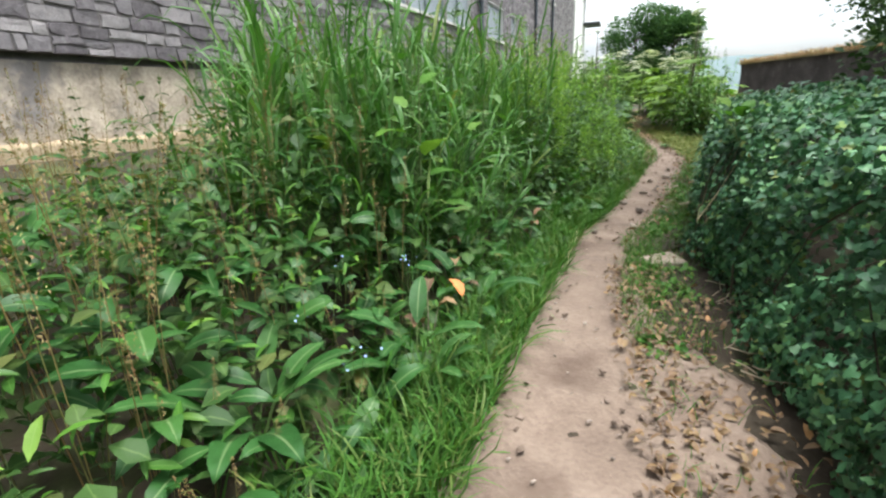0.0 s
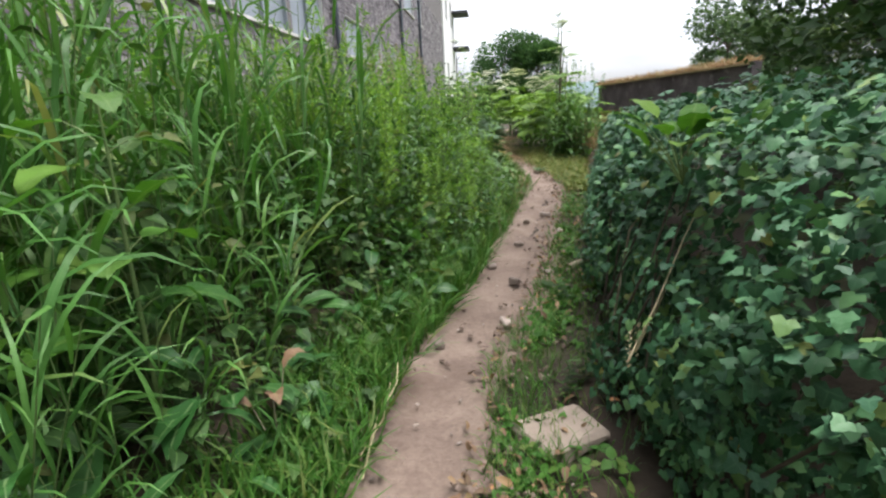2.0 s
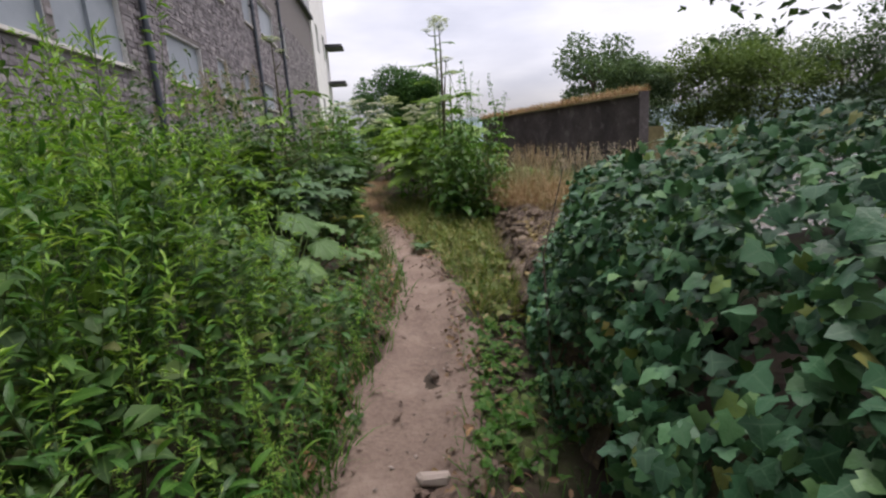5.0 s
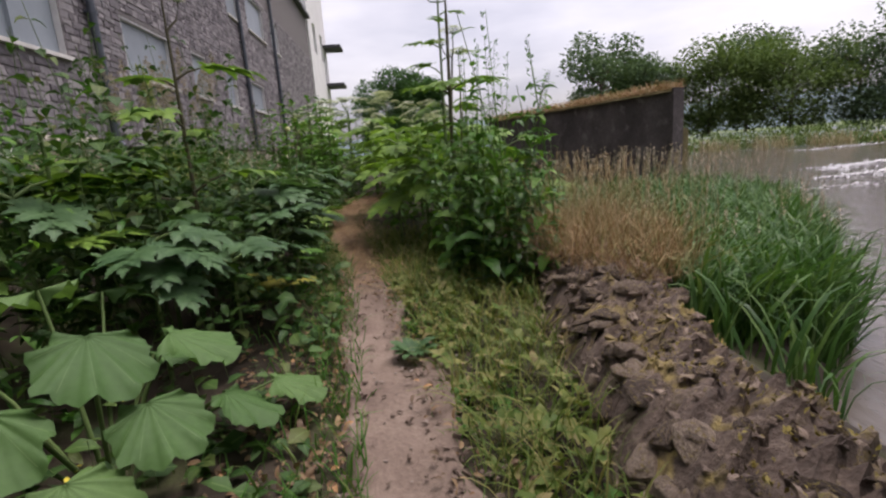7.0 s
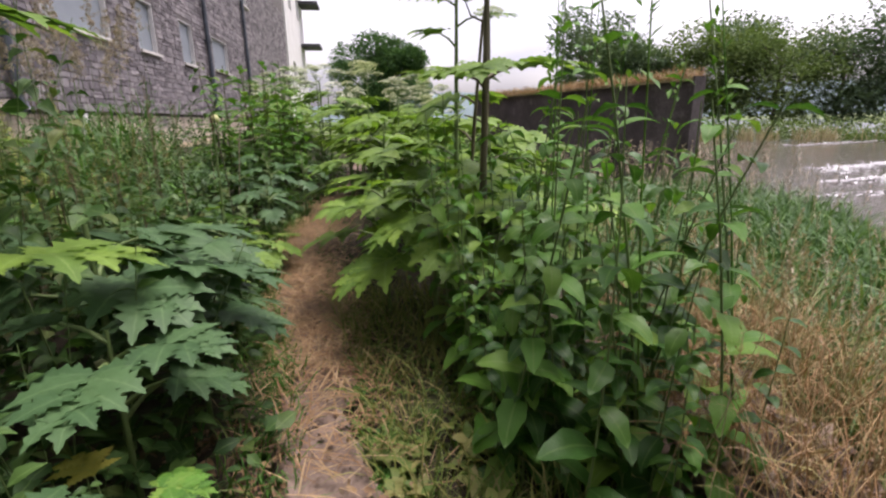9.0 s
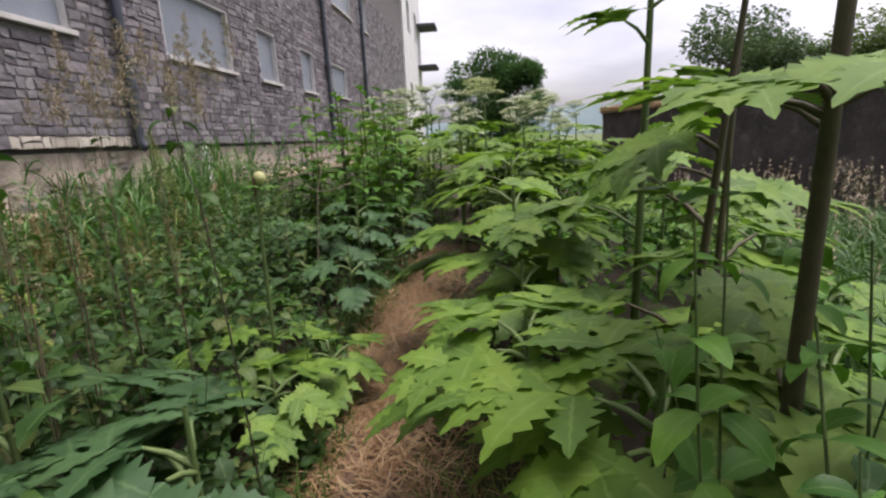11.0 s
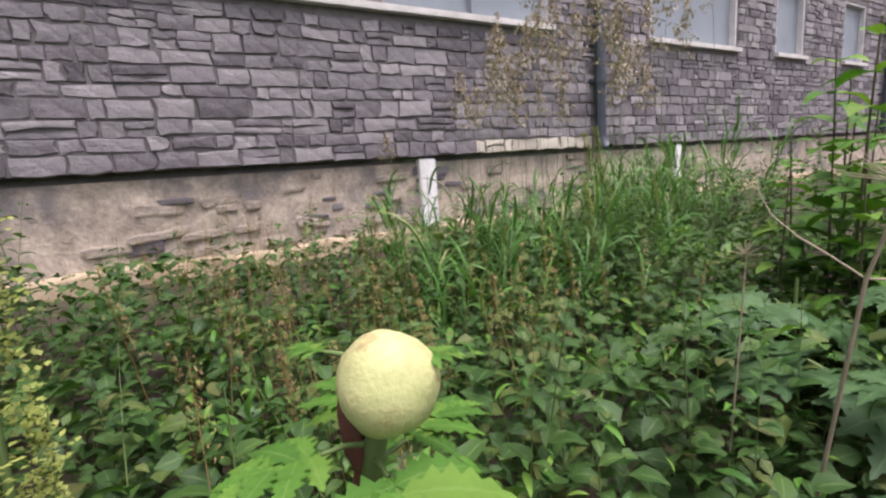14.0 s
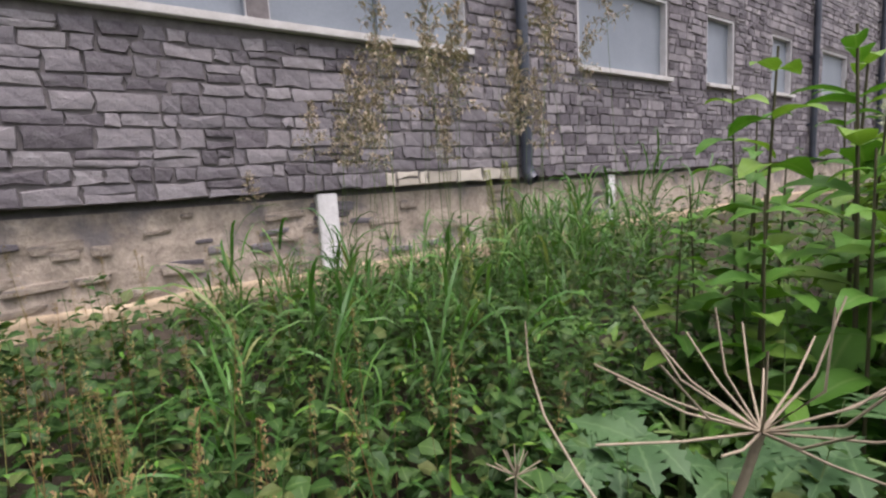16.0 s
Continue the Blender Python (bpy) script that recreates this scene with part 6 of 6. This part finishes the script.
# dock leaves beside the start of the path
DOCK = [mesh_of("leaf_blade", leaf(1.0, .30, 25, -35, 10, .18, .03, .45, .035), M_dock) for s in range(2)]
DOCK2 = [mesh_of("leaf_blade", leaf(1.0, .55, 15, -45, 12, .16, .05, .42, .04), M_mid)]
DOCKB = [mesh_of("leaf_blade", leaf(1.0, .62, 20, -30, 10, .14, .03, .42, .03), M_fresh)]
for i, (x, y, sc) in enumerate(((5.05, 2.75, 1.0), (4.75, 2.2, 1.1), (5.1, 3.35, .9), (4.5, 3.0, 1.0), (4.95, 3.9, .9), (4.2, 2.4, 1.0), (4.6, 3.8, 1.0), (5.25, 5.3, .6), (5.0, 6.1, .8))):
    d = thing("dock_plant", "dock with long wavy dark green leaves", "dock", (x, y, float(ground_z(x, y))), "docks by the path")
    for j in range(9):
        a = 2.4 * j + i
        L = RNG.uniform(.05, .14) * sc
        stalk_leaf(d, DOCK, (0, 0, 0), (math.cos(a) * L, math.sin(a) * L, RNG.uniform(.06, .26) * sc), RNG.uniform(.20, .32) * sc, 0, radians(RNG.uniform(5, 35)), 0, .004, M_stem, j)
for i, (x, y, zt) in enumerate(((4.72, 3.62, 1.28), (4.45, 4.15, 1.38), (4.85, 4.35, 1.15), (4.25, 3.55, 1.25))):
    g0 = float(ground_z(x, y))
    d = thing("dock_plant", "tall broad leaved dock standing in the long grass", "dock", (x, y, g0), "docks in the long grass")
    put("stem", tube([(0, 0, -.02), (.01, .01, (zt - g0) * .6), (.03, .0, zt - g0)], [.008, .006, .003], 7), M_stem, d)
    for j in range(13):
        a, hh = 2.4 * j + i, (zt - g0) * (.42 + .57 * j / 12)
        stalk_leaf(d, DOCKB if (i + j) % 2 else DOCK2, (0, 0, hh - .05), (math.cos(a) * .07, math.sin(a) * .07, hh), .25 - .10 * j / 12, 0, radians(RNG.uniform(-20, 25)), 0, .003, M_stem, 0)
# wilted dock leaves low at the foot of the long grass
WILT = [mesh_of("leaf_blade", leaf(1.0, .50, 40, -75, 10, .5, .07, .42, .05), M_deadleaf)]
for i, (x, y) in enumerate(((4.98, 3.42), (4.80, 3.70), (5.16, 4.42), (5.02, 2.95))):
    d = thing("wilted_dock", "brown wilted dock leaves drooping beside the path", "dock", (x, y, float(ground_z(x, y))), "wilted docks")
    for j in range(4):
        a = 1.7 * j + i
        stalk_leaf(d, WILT, (0, 0, 0), (math.cos(a) * .05, math.sin(a) * .05, .16 + .05 * j), .10, 0, radians(15), 0, .003, M_deadstem, 0)
# bright broad leaves growing through the ivy
d = thing("dock_plant", "bright green broad dock leaves growing out of the ivy", "dock", (6.42, 4.86, .90))
for j in range(11):
    a = 2.4 * j
    stalk_leaf(d, DOCKB, (0, 0, -.1), (math.cos(a) * .07 - .05, math.sin(a) * .09, RNG.uniform(.02, .12)), RNG.uniform(.10, .155), 0, radians(RNG.uniform(0, 35)), 0, .003, M_stem, 0)
for px_d, py_d, pz_d, ln in ((.20, .02, .08, .10), (.24, .08, .06, .09), (.16, .07, .06, .09)):
    stalk_leaf(d, DOCKB, (.16, .02, .0), (px_d, py_d, pz_d), ln, radians(RNG.uniform(-30, 30)), radians(58), 0, .003, M_stem, 0)
for x_a, y_a, z_a in ((6.19, 4.52, .36), (6.26, 4.70, .30)):
    dry = thing("straw_stalk", "pale dry grass stalk leaning on the ivy", "straw", (x_a, y_a, z_a))
    put("stalk", tube([(0, 0, 0), (.10, .11, .13), (.20, .22, .30), (.26, .27, .40)], [.0035, .003, .0025, .0012], 5), M_straw, dry)
    put("seed_head", merged([seed_flake(.012, .007).moved(rot(2.4 * k_, .5), (.004 * math.cos(2.4 * k_), .004 * math.sin(2.4 * k_), -.02 + .005 * k_)) for k_ in range(24)]), M_straw, dry)

# leafy shrub rising behind the edge of the ivy
shrub_leaf = leaf(.13, .06, 10, -50, 7, .25, .06, .38)
rg_s = np.random.default_rng(15)
for i in range(12):
    x, y = 7.08 + rg_s.normal(0, .16), 4.85 + rg_s.normal(0, .28)
    tp = leafy_stem(1.0, 8, shrub_leaf, .25, 1.25, .6, .2, .004, 2, (-25, 25), 400 + i)
    leafy_plant("shrub_stem", "leafy green shrub shoot growing above the ivy", "shrub", x, y, rg_s.uniform(.5, .85), tp, [M_mid if i % 3 else M_fresh, M_stem], "shrub over the ivy", turn=rg_s.uniform(0, 360), lean=(rg_s.normal(0, 9), rg_s.normal(0, 9)))

# greenish yellow seed spikes in front of the wall
for i, (x, y, h) in enumerate(((4.17, 14.27, 1.98), (4.30, 14.36, .95), (3.1, 17.35, 1.1), (2.2, 18.4, 1.35), (1.9, 18.9, 1.4))):
    rg = np.random.default_rng(300 + i)
    ps = [tube([(0, 0, 0), (-.02, .0, .5), (-.07, .02, 1.0)], [.006, .005, .002], 6).slot(1)]
    for k in range(1500):
        q = rg.uniform(.35, 1.0)
        rr = (.042 * (1.05 - q) / .6 + .015) * (.7 + .5 * abs(math.sin(q * 34)))
        an = rg.uniform(0, 6.28)
        ps.append(seed_flake(.011, .008).moved(rot(an, rg.uniform(-.3, .9)), (-.07 * q ** 2 + rr * math.cos(an) * rg.uniform(.3, 1), rr * math.sin(an) * rg.uniform(.3, 1), q)))
    leafy_plant("dock_spike", "dock stalk thick with yellow green seeds", "dock", x, y, h, merged(ps), [M_spike, M_stem], "seeding docks", lean=(0, -3))

# rosette on the path
rs = thing("rosette_weed", "flat bluish green leaf rosette growing on the path", "weed", (6.40, 11.2, float(path_top(6.4, 11.2)) + .01))
ROS = [mesh_of("leaf_blade", leaf(1.0, .42, 18, -20, 8, .2, .04, .55, .03), M_hogdark)]
for j in range(13):
    a = 2.4 * j
    stalk_leaf(rs, ROS, (0, 0, 0), (math.cos(a) * .012, math.sin(a) * .012, .012), RNG.uniform(.09, .15), 0, radians(RNG.uniform(0, 25)), 0, .003, M_stem, 0)

# yellow flowers and blue forget-me-nots
def flower_patch(name, label, pts, mat, size, count, spread_):
    out = []
    for (x, y, z) in pts:
        for k in range(count):
            p = np.array([x, y, z]) + RNG.normal(0, 1, 3) * np.array([spread_, spread_, spread_ * .6])
            out.append(merged([leaf(size, size * .8, 15, -10, 3, .1).moved(rot(a)) for a in np.arange(5) * 1.257]).moved(rot(RNG.uniform(0, 6), RNG.normal(0, .5), RNG.normal(0, .5)), p))
            out.append(tube([p, p + np.array([0, 0, -.16])], [.001, .0012], 3).slot(1))
    return tagged(put(name, merged(out), [mat, M_stem]), label, "flowers", kind="stuff")


flower_patch("yellow_flowers", "small yellow flowers at the path edge", [(5.68, 7.15, .34), (5.62, 7.3, .32), (4.9, 6.6, .95), (4.6, 6.9, 1.0), (4.7, 7.6, 1.05), (5.5, 10.3, .35), (5.45, 10.15, .3)], M_yellow, .008, 14, .06)
flower_patch("forget_me_nots", "pale blue forget-me-nots among the docks", [(4.75, 2.55, .42), (4.62, 2.9, .5), (5.0, 2.45, .36), (4.85, 3.1, .45), (5.62, 10.75, .16)], M_blue, .006, 7, .035)

n = 260
y = RNG.uniform(9.2, 12.6, n)
x = path_x(y) + path_w(y) + RNG.uniform(.06, .6, n)
okk = x < rub_c(y) - .40
x, y = x[okk], y[okk]
n = len(x)
tagged(put("wall_foot_weeds", spread(merged([leaf(.085, .05, 25, -20, 4, .2, .05).moved(rot(a_)) for a_ in (0, 1.5, 3.2, 4.7)]), tilt_turn(n, .35), np.stack([x, y, ground_z(x, y) + RNG.uniform(.02, .10, n)], 1), RNG.uniform(.35, .9, n)), M_yellowgrass), "small green weeds along the foot of the rubble wall", "weeds", kind="stuff")

# ---- loose things on the path ----
slab = thing("flat_stone", "flat pale stone slab half sunk beside the path", "stone", pose(6.02, 4.64, .040, 3, -5, 25))
part("slab", worn_box(-.12, .12, -.09, .09, -.03, .025, .012, 1, .016), M_slab, slab)
strawp = thing("straw_stalk", "pale dry grass stalk lying on the path edge", "straw", (5.42, 4.6, .06))
put("stalk", tube([(.02, -.25, .01), (.0, .0, .03), (.03, .18, .06), (.02, .26, .10)], [.004, .004, .003, .002], 5), M_straw, strawp)
put("stalk", tube([(-.02, -.2, .01), (.015, .02, .02), (.0, .2, .05)], [.003, .003, .002], 5), M_straw, strawp)
ol = thing("orange_leaf", "curled bright orange dead dock leaf among the weeds", "leaf", pose(5.12, 3.12, .30, 30, 10, 60))
put("blade", leaf(.12, .06, 20, -40, 8, .35, .08, .45), M_orange, ol)
for i, (x, y, sx_, sy_) in enumerate(((6.24, 8.0, .10, .045), (6.04, 7.69, .06, .05), (5.9, 6.05, .07, .06), (6.12, 6.2, .06, .05), (5.55, 5.2, .05, .04), (5.85, 5.45, .10, .05), (5.95, 6.9, .08, .03), (6.3, 8.7, .06, .03), (5.75, 6.35, .07, .05), (6.3, 7.3, .05, .04))):
    st = thing("path_stone", "small brown stone lying on the path", "stone", pose(x, y, float(path_top(x, y)) + .008, RNG.normal(0, 6), RNG.normal(0, 6), RNG.uniform(0, 180)), "stones on the path")
    part("rock", worn_box(-sx_ / 2, sx_ / 2, -sy_ / 2, sy_ / 2, -.018, .018, .01, 1, .006), M_pebble, st)
n = 450
y = RNG.uniform(.5, 15, n)
x = path_x(y) + RNG.normal(0.10, .24, n)
okk = np.abs(x - path_x(y)) < path_w(y) + .25
okk &= x < ivy_x(y)
x, y = x[okk], y[okk]
n = len(x)
peb = box_tpl(-.5, .5, -.5, .5, -.4, .4)
peb.v = peb.v * np.where(peb.v[:, 2:3] > 0, .7, 1.0) + RNG.normal(0, .08, peb.v.shape)
tagged(put("path_pebbles", spread(peb, tilt_turn(n, .3), np.stack([x, y, path_z(y) + .045], 1), np.stack([RNG.uniform(.005, .022, n), RNG.uniform(.005, .018, n), RNG.uniform(.004, .010, n)], 1)), M_pebble, smooth=False), "scattered pebbles pressed into the path", "pebbles", kind="stuff")
n = 2300
y = np.where(RNG.random(n) < .5, RNG.uniform(1.0, 4.4, n), RNG.uniform(.5, 15, n))
x = path_x(y) + path_w(y) + np.abs(RNG.normal(.05, .2 + .12 * (y < 4), n)) - .12
okk = ((x < ivy_x(y) + .05) & (y < 9)) | ((y >= 9) & (x < 6.95))
x, y = x[okk], y[okk]
n = len(x)
tagged(put("dead_leaves", spread(leaf(.05, .022, 20, -40, 5, .4, .08, .4), tilt_turn(n, .45), np.stack([x, y, np.maximum(ground_z(x, y) + .02, path_z(y) + .068)], 1), RNG.uniform(.35, 1.1, n)), M_deadleaf), "brown dead leaves littering the path edge", "leaves", kind="stuff")
n = 13000
y = RNG.uniform(12.2, 18, n)
y = y[RNG.random(n) < sstep(12.0, 14.2, y) * .9 + .03]
n = len(y)
x = path_x(y) + RNG.normal(.05, .22, n)
tagged(put("cut_straw", spread(grass_blade(.14, .005, 10, -8, 4), rot(RNG.uniform(0, 6.28, n), RNG.normal(0, .1, n)), np.stack([x, y, np.maximum(ground_z(x, y) + .03, path_z(y) + .075) + RNG.uniform(0, .025, n)], 1), RNG.uniform(.4, 1.6, n)), M_hay), "dry cut stalks strewn over the path", "straw", kind="stuff")

n = 1500
y = RNG.uniform(.5, 13, n)
x = path_x(y) + path_w(y) * RNG.choice([-1, 1, 1], n) + RNG.normal(0, .09, n)
okk = (x < ivy_x(y)) & (np.array([noise.noise(Vector((a * 2, b * 2, 6))) for a, b in zip(x, y)]) > -.1)
x, y = x[okk], y[okk]
n = len(x)
tagged(put("path_clods", spread(peb, tilt_turn(n, .4), np.stack([x, y, path_z(y) + .052], 1), np.stack([RNG.uniform(.008, .035, n), RNG.uniform(.008, .03, n), RNG.uniform(.006, .016, n)], 1)), M_dirt, smooth=False), "crumbled dirt clods along the path edges", "dirt", kind="stuff")
n = 2200
y = RNG.uniform(7.5, 12.8, n)
x = path_x(y) - path_w(y) - np.abs(RNG.normal(.10, .26, n)) - .02
tagged(put("leaf_litter", spread(leaf(.05, .022, 20, -40, 5, .4, .08, .4), tilt_turn(n, .45), np.stack([x, y, np.maximum(ground_z(x, y) + .02, path_z(y) + .068)], 1), RNG.uniform(.35, 1.2, n)), M_deadleaf), "brown leaf litter between the path and the weeds", "leaves", kind="stuff")

# ---- stones of the facade ----

def stone_shape(w, h, d, jit):
    """A split faced stone: uneven eight sided outline, worn edge and a lumpy front; 24 triangles."""
    u = np.array([(0, 0), (.5, 0), (1, 0), (1, .5), (1, 1), (.5, 1), (0, 1), (0, .5)])
    rim = u * np.array([w, h]) + RNG.normal(0, jit, (8, 2))
    c = min(.013, h * .10)
    mid = np.array([w / 2, h / 2])
    inner = rim + np.clip(mid - rim, -c, c) * RNG.uniform(.6, 1.3, (8, 1))
    lean_y, lean_z = RNG.normal(0, .02), RNG.normal(0, .035)
    dd = d + (inner[:, 0] - w / 2) * lean_y + (inner[:, 1] - h / 2) * lean_z + RNG.normal(0, .0022, 8)
    v = [(-.02, a, b) for a, b in rim] + [(e, a, b) for e, (a, b) in zip(dd, inner)]
    v.append((d + RNG.normal(.002, .003), w * RNG.uniform(.35, .65), h * RNG.uniform(.35, .65)))
    f = []
    for i in range(8):
        j = (i + 1) % 8
        f += [(i, j, 8 + j), (i, 8 + j, 8 + i), (8 + i, 8 + j, 16)]
    return Tpl(v, f)


def in_hole(y0, y1, z0, z1):
    return any(y1 > h[0] - .02 and y0 < h[1] + .02 and z1 > h[2] - .09 and z0 < h[3] + .0 for h in WINDOWS)


rest, count = [], 0
z = ZB
course = 0
while z < 9.4:
    hc = [.17, .13, .15, .19, .12, .16, .14][course % 7] * RNG.uniform(.9, 1.12)
    y = 1.5 + RNG.uniform(-.3, 0)
    while y < 53:
        if y > 30:
            w = RNG.uniform(.3, .6)
        else:
            w = RNG.choice([RNG.uniform(.12, .2), RNG.uniform(.2, .34), RNG.uniform(.3, .5)])
        gap = .007
        y1 = y + w
        for h in WINDOWS:  # stop at window edges
            if z + hc > h[2] - .09 and z < h[3]:
                if y < h[0] - .03 < y1:
                    y1 = h[0] - .012
                if h[0] - .03 <= y < h[1] + .06:
                    y = h[1] + .065 if z < h[2] else h[1] + .012
                    y1 = y + RNG.uniform(.15, .5)
        if y1 - y > .06 and not in_hole(y + .01, y1 - .01, z + .01, z + hc - .01):
            split = RNG.random() < .2 and hc > .14 and y < 30
            rows = [(z, hc)] if not split else [(z, hc * .48), (z + hc * .5, hc * .5)]
            pale = course == 0 and 18.35 < y < 20.7
            for zz, hh in rows:
                s = stone_shape(y1 - y - gap, hh - gap, RNG.uniform(.008, .030), .009)
                s = s.moved(None, (0, y + gap / 2, zz + gap / 2 + (.016 * noise.noise(Vector((0, y * 1.3, zz * .9))) if course else 0)))
                if 13.6 < y < 20.6 and zz < 3.45 and count < 300 and not pale:
                    c0 = s.v.mean(0)
                    st = put("stone", Tpl(s.v - c0, s.f), M_stone, building, smooth=False, at=Matrix.Translation(c0))
                    count += 1
                elif pale:
                    c0 = s.v.mean(0)
                    put("pale_stone", Tpl(s.v - c0, s.f), M_pale, building, smooth=False, at=Matrix.Translation(c0))
                else:
                    rest.append(s)
        y = max(y1, y + .05)
    z += hc
    course += 1
fac = put("stonework", merged(rest), M_stone, building, smooth=False)
fac["kind"] = "stuff"
